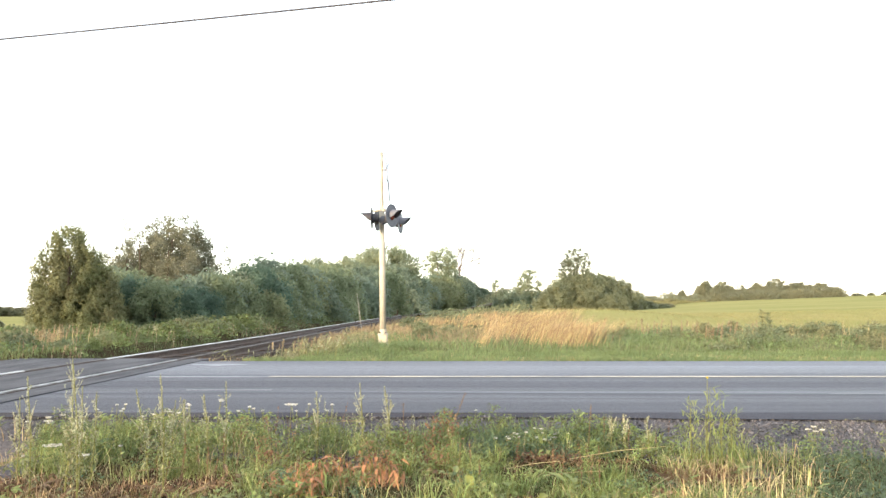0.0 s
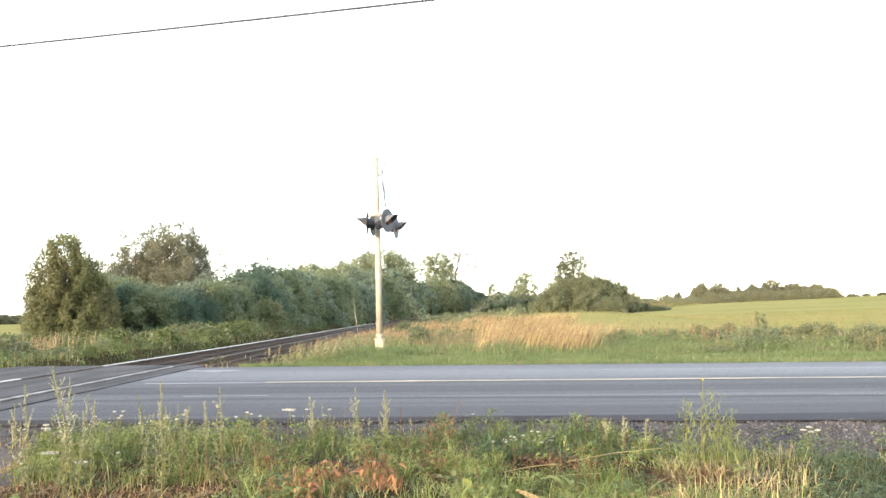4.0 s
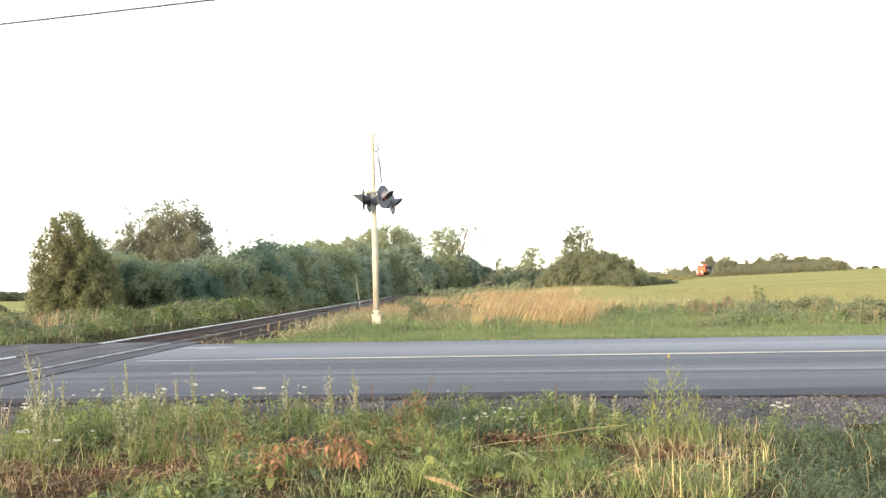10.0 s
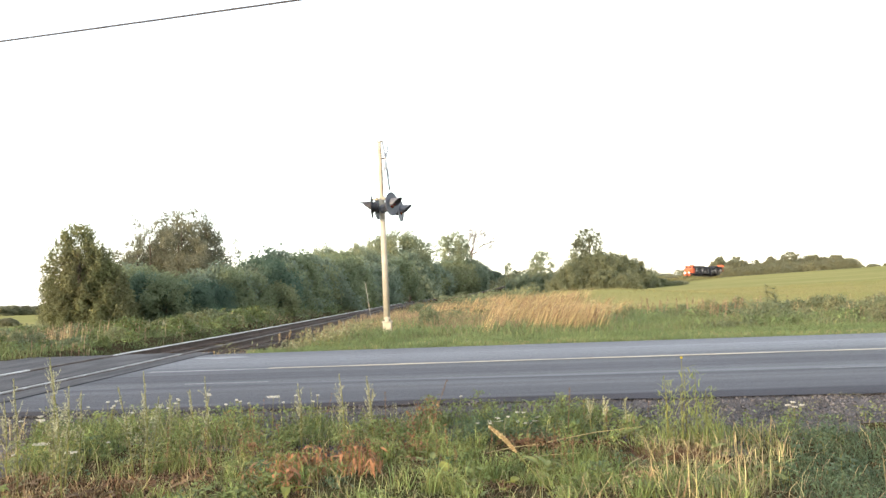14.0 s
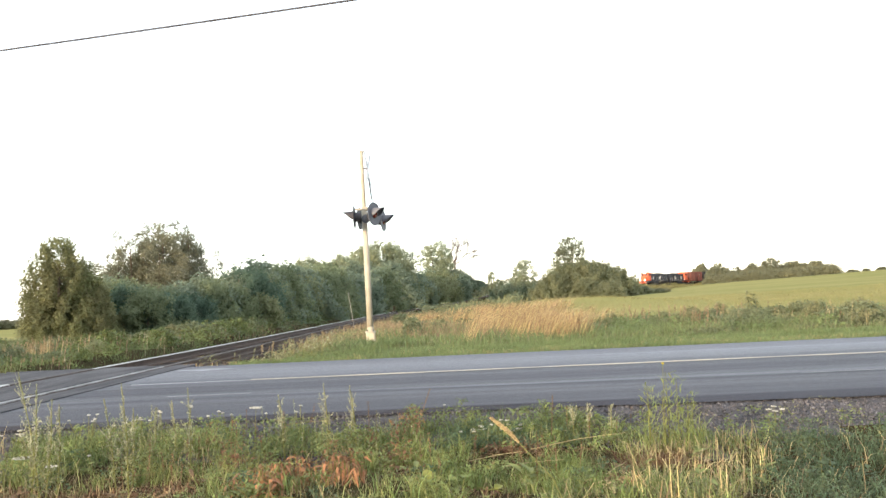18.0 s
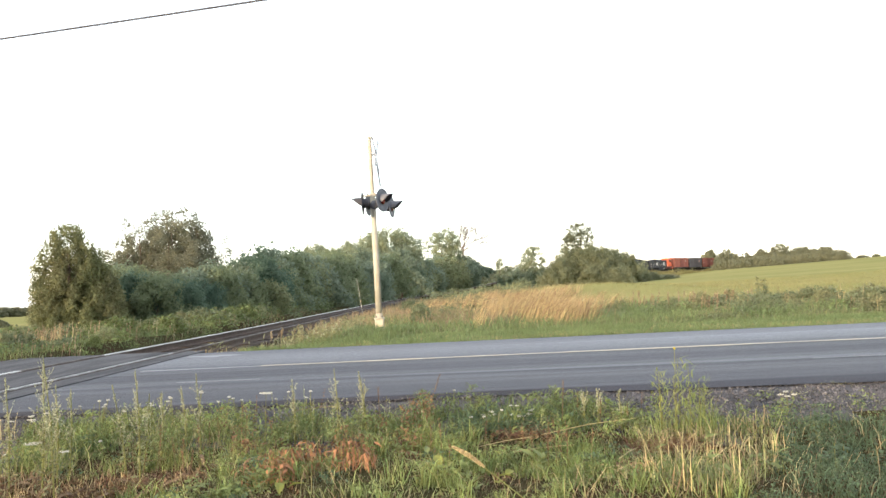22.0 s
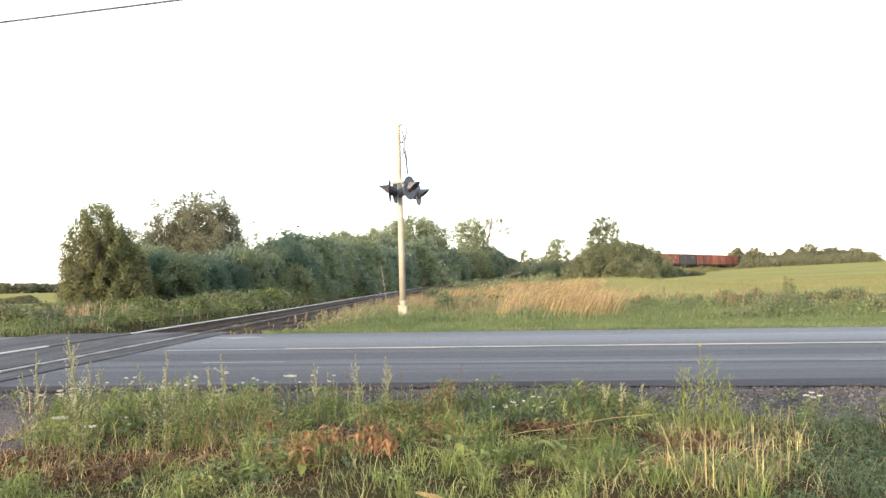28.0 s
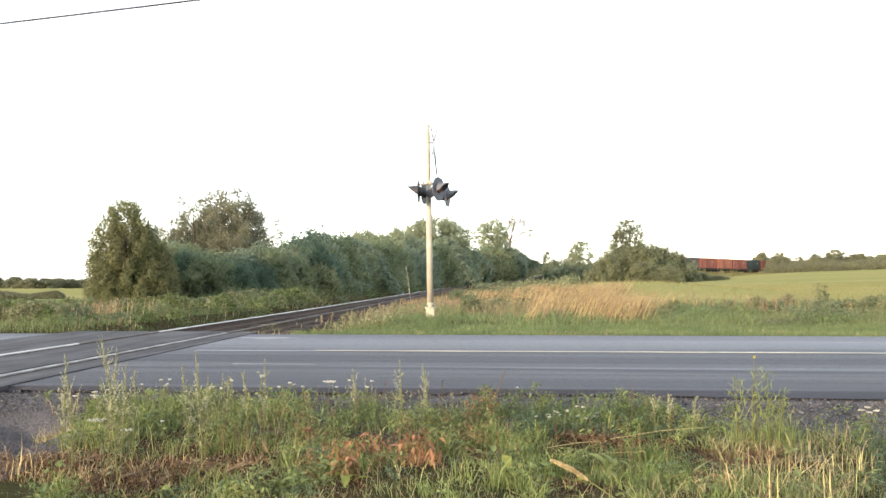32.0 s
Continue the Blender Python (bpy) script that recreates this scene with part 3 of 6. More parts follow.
def make_track():
    track = thing("railway_track", "single railway line on dark ballast with shiny rail heads", "railway track", kind="structure")
    ss = np.concatenate([np.arange(-330, -20, 5.0), np.arange(-20, 440, 5.0)])
    rail_shape = [(-0.07, -0.17), (0.07, -0.17), (0.07, -0.155), (0.012, -0.13), (0.012, -0.05), (0.036, -0.04), (0.036, -0.004),
                  (-0.036, -0.004), (-0.036, -0.04), (-0.012, -0.05), (-0.012, -0.13), (-0.07, -0.155)]
    head_shape = [(-0.038, -0.012), (0.038, -0.012), (0.028, 0.006), (-0.028, 0.006)]
    a, b = 11.8 - BEND_Y, 17.4 - BEND_Y
    # head colours change by stretch to paint where the sky glints on them
    for off, name, shape, mat, s0, s1 in ((-0.75, "rail", rail_shape, M_RAIL_SIDE, -330, 440), (0.75, "rail", rail_shape, M_RAIL_SIDE, -330, 440),
                                          (-0.75, "rail_head", head_shape, M_RAIL_TOP, -330, a + 2.2), (-0.75, "rail_head", head_shape, M_RAIL_GLINTLESS, a + 2.2, b),
                                          (-0.75, "rail_head", head_shape, M_RAIL_TOP, b, 440), (0.75, "rail_head", head_shape, M_RAIL_WORN, -330, b - 0.3),
                                          (0.75, "rail_head", head_shape, M_RAIL_GLINTLESS, b - 0.3, 440)):
        cut = np.concatenate([[s0], ss[(ss > s0 + 0.1) & (ss < s1 - 0.1)], [s1]])
        rows = []
        for s in cut:
            x, y, t = track_at(s)
            rows.append([(x + (off + u) * math.cos(t), y - (off + u) * math.sin(t), rail_z(s) + w + 0.02) for u, w in shape])
        v, n = np.array(rows), len(shape)
        i = (np.arange(len(cut) - 1)[:, None] * n + np.arange(n)).ravel()
        j = (np.arange(len(cut) - 1)[:, None] * n + (np.arange(n) + 1) % n).ravel()
        sheet(name, v, np.stack([i, j, j + n, i + n], 1), mat, track)
    # sleepers
    bm = bmesh.new()
    box(bm, (2.6, 0.22, 0.18), (0, 0, 0), bevel=0.012)
    first = part("sleeper", bm, M_TIE, track)
    r = random.Random(3)
    count = 0
    for k in range(230):
        y = 17.9 + 0.56 * k
        s = y - BEND_Y
        ob = first if k == 0 else link("sleeper", first.data, None, track)
        ob.matrix_local = pose(TRACK_X + r.uniform(-0.06, 0.06), y, rail_z(s) - 0.255 + r.uniform(-0.01, 0.01), 0, 0, r.uniform(-1, 1))
        count += 1
    # loose stones of the ballast shoulder
    n = 9000
    y = 17.2 + RNG.power(0.6, n)[::-1] * 60
    x = TRACK_X + RNG.uniform(-2.1, 2.1, n)
    zz = np.array([rail_z(v - BEND_Y) for v in y]) - 0.36 - 0.10 * np.clip(np.abs(x - TRACK_X) - 1.2, 0, 1)
    c = np.c_[x, y, zz + 0.06]
    ob = leaves("ballast_stones", c, 0.09, M_BALLAST, track, long=1.1)
    tagged(ob, kind="stuff")


def make_pebbles():
    n = 42000
    x, y = RNG.uniform(-5.5, 6, n), RNG.uniform(6.2, 8.5, n)
    keep = (y > 6.7 + 0.4 * np.sin(x * 2.1)) | (x < -3.0)
    x, y = x[keep], y[keep]
    c = np.c_[x, y, ground_z(x, y) + 0.006]
    size = 0.012 * RNG.lognormal(0, 0.35, len(c))
    a = leaf_quads(c, size, 0.4, 1.2)
    b = leaf_quads(c, size, 0.4, 1.2)
    v = np.concatenate([a, b])
    ob = sheet("gravel_stones", v, np.arange(len(v) * 4).reshape(-1, 4), M_STONE)
    tagged(ob, "loose grey gravel along the road shoulder", "gravel", kind="stuff")


# ---------- signal mast ----------
def signal_lamp(parent, at, face, big=0.30, mat=M_LAMP_GREY, lens=True):
    """One flashing lamp: round background plate, lamp case behind it, lens, and a long visor in front."""
    face = Vector(face).normalized()
    bm = bmesh.new()
    spin_profile(bm, [(0, big), (0.012, big), (0.012, big - 0.02), (0.006, big - 0.03)], at, face, 28)
    plate = part("background_plate", bm, mat, parent)
    bm = bmesh.new()
    spin_profile(bm, [(-0.17, 0.05), (-0.15, 0.10), (-0.02, 0.125), (0.0, 0.125)], at, face, 18)
    part("lamp_case", bm, M_LAMP_BLACK, plate)
    if lens:
        bm = bmesh.new()
        spin_profile(bm, [(0.013, 0.11), (0.035, 0.09), (0.045, 0.04)], at, face, 18)
        part("red_lens", bm, M_LENS, plate, "red glass lens")
    # visor: upper two thirds of a tapering tube
    m = Matrix.Translation(at) @ face.to_track_quat("Z", "Y").to_matrix().to_4x4()
    upv = m.to_3x3().inverted() @ Vector((0, 0, 1))
    a0 = math.atan2(upv.y, upv.x)
    bm = bmesh.new()
    rows = []
    k = 14
    for shell in (0.155, 0.147):
        row0, row1 = [], []
        for i in range(k + 1):
            u = -1 + 2 * i / k
            a = a0 + u * radians(110)
            reach = 0.06 + 0.27 * (1 - abs(u)) ** 0.7
            row0.append(bm.verts.new(m @ Vector((shell * math.cos(a), shell * math.sin(a), 0.01))))
            row1.append(bm.verts.new(m @ Vector((shell * 0.92 * math.cos(a), shell * 0.92 * math.sin(a), reach))))
        rows.append((row0, row1))
    (p0, p1), (q0, q1) = rows
    for i in range(k):
        bm.faces.new((p0[i], p0[i + 1], p1[i + 1], p1[i]))
        bm.faces.new((q0[i + 1], q0[i], q1[i], q1[i + 1]))
        bm.faces.new((p1[i], p1[i + 1], q1[i + 1], q1[i]))
    part("visor", bm, mat, plate)
    return plate


MAST = (-1.525, 22.0)


def make_signal():
    x, y = MAST
    mast = thing("crossing_signal", "silver railway crossing mast with grey flashing lamps and crossbuck", "crossing signal", (x, y, 0.0))
    mast.rotation_euler = (0, radians(-0.85), 0)      # the mast has settled a little to one side
    bm = bmesh.new()
    box(bm, (0.22, 0.22, 0.55), (0, 0, 0.10), bevel=0.02)
    part("concrete_foot", bm, M_CONCRETE, mast, "cream concrete foot")
    bm = bmesh.new()
    spin_profile(bm, [(0.36, 0.135), (0.40, 0.135), (0.41, 0.10), (0.50, 0.085), (0.52, 0.08)], (0, 0, 0), (0, 0, 1), 16)
    part("base_casting", bm, M_MAST, mast)
    for a in range(4):
        bm = bmesh.new()
        tube(bm, (0.105 * math.cos(a * 1.571 + 0.8), 0.105 * math.sin(a * 1.571 + 0.8), 0.38), (0.105 * math.cos(a * 1.571 + 0.8), 0.105 * math.sin(a * 1.571 + 0.8), 0.45), 0.015, sides=6)
        part("bolt", bm, M_IRON, mast)
    bm = bmesh.new()
    tube(bm, (0, 0, 0.45), (0, 0, 3.5), 0.082, 0.07, 18)
    part("lower_tube", bm, M_MAST, mast, smooth=True)
    bm = bmesh.new()
    tube(bm, (0, 0, 3.4), (0, 0, 5.0), 0.058, 0.052, 14)
    spin_profile(bm, [(5.0, 0.06), (5.03, 0.058), (5.06, 0.02)], (0, 0, 0), (0, 0, 1), 14)
    part("upper_tube", bm, M_MAST, mast)
    bm = bmesh.new()
    box(bm, (0.16, 0.14, 0.10), (0.02, 0, 3.54), bevel=0.02)
    tube(bm, (-0.28, 0, 3.53), (0.34, 0.02, 3.53), 0.025, sides=8)
    part("cross_arm", bm, M_MAST, mast)
    bm = bmesh.new()
    spin_profile(bm, [(0, 0.02), (0.03, 0.10), (0.09, 0.115), (0.12, 0.07), (0.13, 0.02)], (0.02, -0.12, 3.26), (0.35, -0.94, 0), 18)
    part("bell_cover", bm, M_LAMP_GREY, mast, "grey bell cover")
    d = (math.cos(radians(28)), -math.sin(radians(28)), 0.0)
    signal_lamp(mast, (0.27, -0.30, 3.36), d)
    signal_lamp(mast, (0.45, 0.36, 3.24), (math.cos(radians(12)), -math.sin(radians(12)), 0), 0.28)
    signal_lamp(mast, (-0.22, -0.34, 3.30), (-1.0, 0.02, 0), 0.29, M_LAMP_BLACK, lens=False)
    signal_lamp(mast, (-0.14, 0.36, 3.33), (-0.98, 0.2, 0), 0.29, M_LAMP_BLACK, lens=False)
    # crossbuck, almost edge-on
    for sign in (1, -1):
        bm = bmesh.new()
        box(bm, (0.012, 1.22, 0.15), (0, 0, 0), bevel=0.002)
        ob = part("crossbuck_blade", bm, M_SIGN, mast, "white crossbuck blade")
        ob.matrix_local = pose(0.15 + 0.008 * sign, 0, 4.58, 0, 0, -5) @ pose(0, 0, 0, 45 * sign)
    bm = bmesh.new()
    box(bm, (0.13, 0.04, 0.04), (0.08, 0, 4.58))
    box(bm, (0.04, 0.03, 0.5), (0.13, 0, 4.55))
    part("crossbuck_bracket", bm, M_LAMP_GREY, mast)
    bm = bmesh.new()
    box(bm, (0.012, 0.40, 0.55), (0, 0, 0), bevel=0.002)
    ob = part("track_count_plate", bm, M_LAMP_BLACK, mast, "small plate below the crossbuck")
    ob.matrix_local = pose(0.19, 0, 4.02, 0, -5, -1)


def make_wire():
    wire = thing("power_line", "thin dark overhead cable hanging across the road", "cable")
    a, b = Vector((-15.4, 30.0, 10.4)), Vector((-1.38, 25.0, 9.98))
    pts = []
    for i in range(41):
        u = -4.0 + 9.0 * i / 40
        p = a + (b - a) * u
        pts.append((p.x, p.y, p.z + 0.19 + 0.05 * u * (u - 1)))
    v, q = [], []
    for i, p in enumerate(pts):
        for k in range(6):
            v.append((p[0], p[1] + 0.034 * math.cos(k * 1.047), p[2] + 0.034 * math.sin(k * 1.047)))
    for i in range(40):
        for k in range(6):
            q.append((i * 6 + k, i * 6 + (k + 1) % 6, i * 6 + 6 + (k + 1) % 6, i * 6 + 6 + k))
    sheet("cable", v, q, M_WIRE, wire)


def make_stake(x, y, h, lean):
    s = thing("marker_stake", "thin pale wooden stake leaning beside the track", "stake", (x, y, ground_point(x, y) - 0.1))
    bm = bmesh.new()
    tube(bm, (0, 0, 0), (lean, 0, h), 0.013, 0.009, 6)
    part("stick", bm, M_WOOD, s)


# ---------- trees ----------
def branches(bm, base, height, spread, count, r0, rnd, start=0.3):
    """Tapered trunk with limbs; returns the limb ends."""
    top = Vector((rnd.uniform(-0.05, 0.05) * height, rnd.uniform(-0.05, 0.05) * height, height * 0.85))
    tube(bm, base, top, r0, r0 * 0.25, 7)
    ends = [top]
    for i in range(count):
        u = start + (0.95 - start) * i / max(1, count - 1)
        p = Vector(base).lerp(top, u)
        a = i * 2.4 + rnd.uniform(-0.5, 0.5)
        e = p + Vector((math.cos(a) * spread * rnd.uniform(0.5, 1), math.sin(a) * spread * rnd.uniform(0.5, 1), height * rnd.uniform(0.08, 0.22)))
        tube(bm, p, e, r0 * 0.4 * (1.1 - u), r0 * 0.08, 5)
        ends.append(e)
    return ends


def crown_points(clumps, n, sprig):
    """Leaf places in lobes (x, y, z, radius, flatness): part of them near each lobe's skin, the share sprig on twigs that stick out of it. Also the way outward."""
    w = np.array([c[3] ** 2 for c in clumps])
    pick = RNG.choice(len(clumps), n, p=w / w.sum())
    c = np.array(clumps)[pick]
    d = RNG.normal(size=(n, 3))
    d /= np.linalg.norm(d, axis=1)[:, None]
    twigs = RNG.normal(size=(len(clumps), 9, 3)) + np.array([0, 0, 0.5])
    twigs /= np.linalg.norm(twigs, axis=2)[:, :, None]
    on_twig = RNG.random(n) < sprig
    t = twigs[pick, RNG.integers(0, 9, n)]
    d = np.where(on_twig[:, None], t, d)
    r = np.where(on_twig, RNG.uniform(0.3, 1.4, n), RNG.normal(0.85, 0.2, n))
    fuzz = RNG.normal(size=(n, 3)) * np.where(on_twig, 0.17, 0.06)[:, None]
    return c[:, :3] + (d * r[:, None] + fuzz) * c[:, 3:4] * np.c_[np.ones(n), np.ones(n), c[:, 4]], d + np.array([0, 0, 0.15])


def tree_mesh(name, label, category, height, width, mat, n, size, seed, kind="round", trunk=0.25, low=0.25, sprig=0.5):
    """A tree or bush built once at the origin, with trunk, limbs and a crown of many leaves."""
    rnd = random.Random(seed)
    t = thing(name, label, category)
    bm = bmesh.new()
    branches(bm, (0, 0, -0.3), height * 0.95, width * 0.4, 9, trunk, rnd, start=low)
    part("trunk", bm, M_BARK, t)
    clumps = []
    k = {"dome": 120, "bush": 44, "spire": 60, "cone": 130}[kind]
    leaders = [(rnd.uniform(-0.3, 0.3) * width, rnd.uniform(-0.3, 0.3) * width, rnd.uniform(0.7, 1.0)) for _ in range(4)]
    leaders[0] = (0.0, 0.0, 1.0)
    for i in range(k):
        u = (i + 0.5) / k
        a = i * 2.39996 + rnd.uniform(-0.4, 0.4)
        if kind == "cone":
            z = height * (0.03 + 0.93 * u)
            r = width / 2 * (0.72 + 0.28 * (1 - u)) * math.sqrt(max(0.02, 1 - max(0.0, (u - 0.55) / 0.46) ** 2)) * rnd.uniform(0.0, 1.0) ** 0.5 + 0.03
            rad = width * rnd.uniform(0.08, 0.15) * (1.1 - 0.6 * u)
            p = (r * math.cos(a), r * math.sin(a), z, rad, 1.7)
        elif kind == "bush":
            z = height * (0.1 + 0.74 * u)
            r = width / 2 * math.sqrt(max(0.05, 1 - (u * 0.98) ** 2.2)) * rnd.uniform(0.2, 1.0) ** 0.6
            p = (r * math.cos(a), r * math.sin(a), z, width * rnd.uniform(0.07, 0.16), 1.0)
        elif kind == "spire":
            lx, ly, lh = leaders[i % 4]
            v = rnd.uniform(0.0, 1.0) ** 0.8
            z = height * (low + (0.95 * lh - low) * v)
            r = width * 0.27 * (0.45 + 0.9 * v * (1 - v) * 2) * rnd.uniform(0.2, 1.2)
            bend = 0.06 * width * v * v
            p = (lx * (0.5 + 0.7 * v) + bend + r * math.cos(a), ly * (0.5 + 0.7 * v) + r * math.sin(a), z, width * rnd.uniform(0.06, 0.13), 1.15)
        else:
            while True:
                q = [rnd.uniform(-1, 1) for _ in range(3)]
                m = q[0] ** 2 + q[1] ** 2 + q[2] ** 2
                if 0.12 < m < 1 and rnd.random() < 0.4 + 0.6 * m:
                    break
            z = height * ((1 + low) / 2 + q[2] * (1 - low) / 2 * 0.9)
            p = (q[0] * width * 0.47, q[1] * width * 0.47, z, width * rnd.uniform(0.05, 0.12), 0.8)
        clumps.append(p)
    pts, out = crown_points(clumps, n, sprig)
    pts[:, 2] = np.maximum(pts[:, 2], 0.02)
    leaves("crown", pts, size, mat, t, facing=out)
    return t


def place_px(px, d):
    """Sideways place, d metres ahead, of what is seen px picture units from the left at the start."""
    return (px - 784) / 1525.6 * d


def put_tree(src, x, y, size=1.0, tall=None, turn=0.0, drop=0.1, label=""):
    ob = copy_thing(src, pose(x, y, ground_point(x, y) - drop, 0, 0, turn))
    ob.scale = (size, size, tall or size)
    if label:
        ob["label"] = label
    return ob


def make_trees():
    cedar = tree_mesh("cedar_tree", "dense pointed cedar with olive-brown foliage", "tree", 5.15, 3.3, M_CEDAR, 52000, 0.06, 11, "cone", 0.16, 0.1, 0.5)
    x, y = place_px(122, 38), 38.0
    cedar.location = (x, y, ground_point(x, y) - 0.1)
    put_tree(cedar, place_px(172, 38.6), 38.6, 0.82, 0.7, 70, label="shorter broad cedar leaning on its taller neighbour")
    put_tree(cedar, place_px(188, 41), 41, 0.75, 0.45, 150, label="low bushy cedar at the foot of the group")
    put_tree(cedar, place_px(146, 39.5), 39.5, 0.85, 0.82, 300, label="broad cedar standing close behind its neighbour")
    put_tree(cedar, place_px(98, 37.5), 37.5, 0.62, 0.5, 210, label="low bushy cedar at the foot of the group")

    # poplars behind the hedge: a row of slender uneven spires
    poplar = tree_mesh("poplar_tree", "airy bronze-leaved poplar standing behind the hedge", "tree", 7.9, 3.9, M_POPLAR, 7000, 0.085, 21, "spire", 0.11, 0.25, 0.45)
    poplar2 = tree_mesh("poplar_tree", "airy bronze-leaved poplar standing behind the hedge", "tree", 7.9, 3.9, M_POPLAR, 7000, 0.085, 27, "spire", 0.11, 0.25, 0.45)
    poplar.location = (place_px(308, 55), 55, ground_point(-17, 55) - 0.1)
    poplar2.location = (place_px(270, 57), 57, ground_point(-17, 57) - 0.1)
    for i, (px, d, s, h, a) in enumerate(((330, 57, 0.8, 0.92, 60), (352, 56, 0.75, 0.97, 140), (370, 58, 0.7, 0.76, 250), (345, 60, 0.8, 0.62, 20), (296, 54, 0.8, 0.84, 310), (284, 58, 0.85, 0.86, 200),
                                          (252, 55, 0.85, 0.93, 33), (234, 57, 0.9, 0.8, 99), (220, 55, 0.8, 0.74, 170), (206, 56, 0.8, 0.68, 10), (195, 58, 0.7, 0.62, 75), (182, 60, 0.7, 0.55, 135), (214, 60, 0.9, 0.62, 260), (316, 60, 0.9, 0.6, 44), (266, 60, 0.9, 0.6, 190),
                                          (336, 53, 0.75, 0.66, 290), (384, 60, 0.6, 0.56, 15), (234, 60, 0.95, 0.58, 120))):
        put_tree((poplar, poplar2)[i % 2], place_px(px, d), d, s, h, a)

    willow = tree_mesh("willow_bush", "dense blue-green willow bush in the trackside hedge", "bush", 3.4, 4.2, M_WILLOW, 26000, 0.066, 31, "bush", 0.12, 0.1, 0.5)
    # same willow, its leaves coloured paler for distance haze
    thin = tree_mesh("willow_bush", "dense blue-green willow bush far along the hedge", "bush", 3.4, 4.2, M_WILLOW_HAZED, 10000, 0.11, 36, "bush", 0.12, 0.1, 0.5)
    mixed = tree_mesh("hedge_bush", "green maple bush growing in the hedge", "bush", 3.4, 4.0, M_HEDGE_MID, 13000, 0.09, 38, "bush", 0.12, 0.1, 0.55)
    willow2 = tree_mesh("shrub", "pale olive shrub in the trackside hedge", "bush", 2.6, 3.2, M_HEDGE_LIGHT, 9000, 0.08, 33, "bush", 0.1, 0.1, 0.55)
    rnd = random.Random(5)
    # hedge along the far side of the track: base position by picture column, distance and crown height
    cols = [(205, 44, 484), (240, 43, 488), (280, 42, 494), (320, 43, 492), (352, 45, 486), (385, 47, 490), (418, 50, 478), (445, 54, 470), (475, 58, 466), (505, 64, 466),
            (535, 72, 464), (560, 80, 466), (588, 90, 470), (612, 100, 472), (640, 110, 474), (666, 126, 472), (690, 160, 476), (710, 180, 480), (735, 194, 484), (760, 208, 488),
            (788, 222, 490), (802, 229, 490), (815, 236, 492), (827, 242, 496), (838, 248, 502), (850, 253, 507), (862, 258, 514), (874, 262, 520)]
    for k, (px, d, top) in enumerate(cols):
        for row in range(3):
            dd = d * (1 + 0.06 * row - 0.04 * (row == 2))
            x = place_px(px + rnd.uniform(-11, 11), dd)
            h = 1 + (548 - top) / 1525.6 * dd - ground_point(x, dd)
            if row == 2:
                h *= rnd.uniform(0.45, 0.72)
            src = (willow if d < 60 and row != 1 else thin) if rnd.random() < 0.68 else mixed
            s = max(0.55, h / 3.5)
            put_tree(src, x, dd, s * rnd.uniform(0.85, 1.15), h / 3.35 * rnd.uniform(0.84, 1.1), rnd.uniform(0, 360))
    for px, d, top in ((225, 38, 566), (262, 37, 570), (300, 38, 566), (340, 40, 564), (380, 41, 563), (418, 44, 560), (455, 50, 556), (500, 56, 552), (545, 64, 548), (222, 46, 472), (238, 47, 470), (392, 52, 478), (345, 49, 484), (512, 70, 462),
                       (694, 166, 486), (722, 184, 488), (752, 200, 488), (785, 214, 484), (770, 206, 486), (738, 192, 492), (708, 174, 490)):
        x = place_px(px, d)
        h = 1 + (548 - top) / 1525.6 * d - ground_point(x, d)
        put_tree(willow2, x, d, max(0.4, h / 2.6), max(0.3, h / 2.7), rnd.uniform(0, 360))
    willow.location = (place_px(430, 56), 56, ground_point(-12, 56) - 0.1)
    thin.location = (place_px(585, 96), 96, ground_point(-12, 96) - 0.1)
    mixed.location = (place_px(520, 70), 70, ground_point(-12, 70) - 0.1)
    willow2.location = (place_px(470, 52), 52, ground_point(-12, 52) - 0.1)

    maple = tree_mesh("maple_tree", "round-crowned maple rising above the hedge", "tree", 14.2, 14.6, M_MAPLE, 28000, 0.21, 44, "dome", 0.25, 0.22, 0.6)
    maple.location = (place_px(678, 168), 168, ground_point(-11, 168) - 0.1)
    put_tree(maple, place_px(655, 170), 170, 0.62, 0.86, 40)
    put_tree(maple, place_px(706, 172), 172, 0.6, 0.8, 150)
    put_tree(maple, place_px(612, 118), 118, 0.45, 0.64, 100)
    put_tree(maple, place_px(556, 96), 96, 0.3, 0.53, 210)
    ash = tree_mesh("ash_tree", "slender leafy ash with gaps in its crown", "tree", 18.2, 9.4, M_MAPLE, 5600, 0.25, 43, "dome", 0.28, 0.4, 0.7)
    ash.location = (place_px(778, 226), 226, ground_point(-1, 226) - 0.1)
    put_tree(ash, place_px(792, 232), 232, 0.7, 0.8, 80)
    rowan = tree_mesh("rowan_tree", "small uneven tree in the thicket by the bend", "tree", 11.4, 6.2, M_MAPLE, 5200, 0.22, 49, "dome", 0.18, 0.1, 0.75)
    rowan.location = (place_px(936, 215), 215, ground_point(21, 215) - 0.1)
    put_tree(rowan, place_px(924, 218), 218, 0.8, 0.74, 160)
    put_tree(rowan, place_px(877, 218), 218, 0.42, 0.78, 30)
    put_tree(rowan, place_px(889, 220), 220, 0.5, 0.6, 230)
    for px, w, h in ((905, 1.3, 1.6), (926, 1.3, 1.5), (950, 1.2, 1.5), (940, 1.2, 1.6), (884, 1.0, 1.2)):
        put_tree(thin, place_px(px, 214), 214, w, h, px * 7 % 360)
    # bare tree
    dead = thing("bare_tree", "leafless pale grey dead tree among the green ones", "tree", (place_px(812, 242), 242, ground_point(6, 242)))
    rnd = random.Random(8)
    bm = bmesh.new()
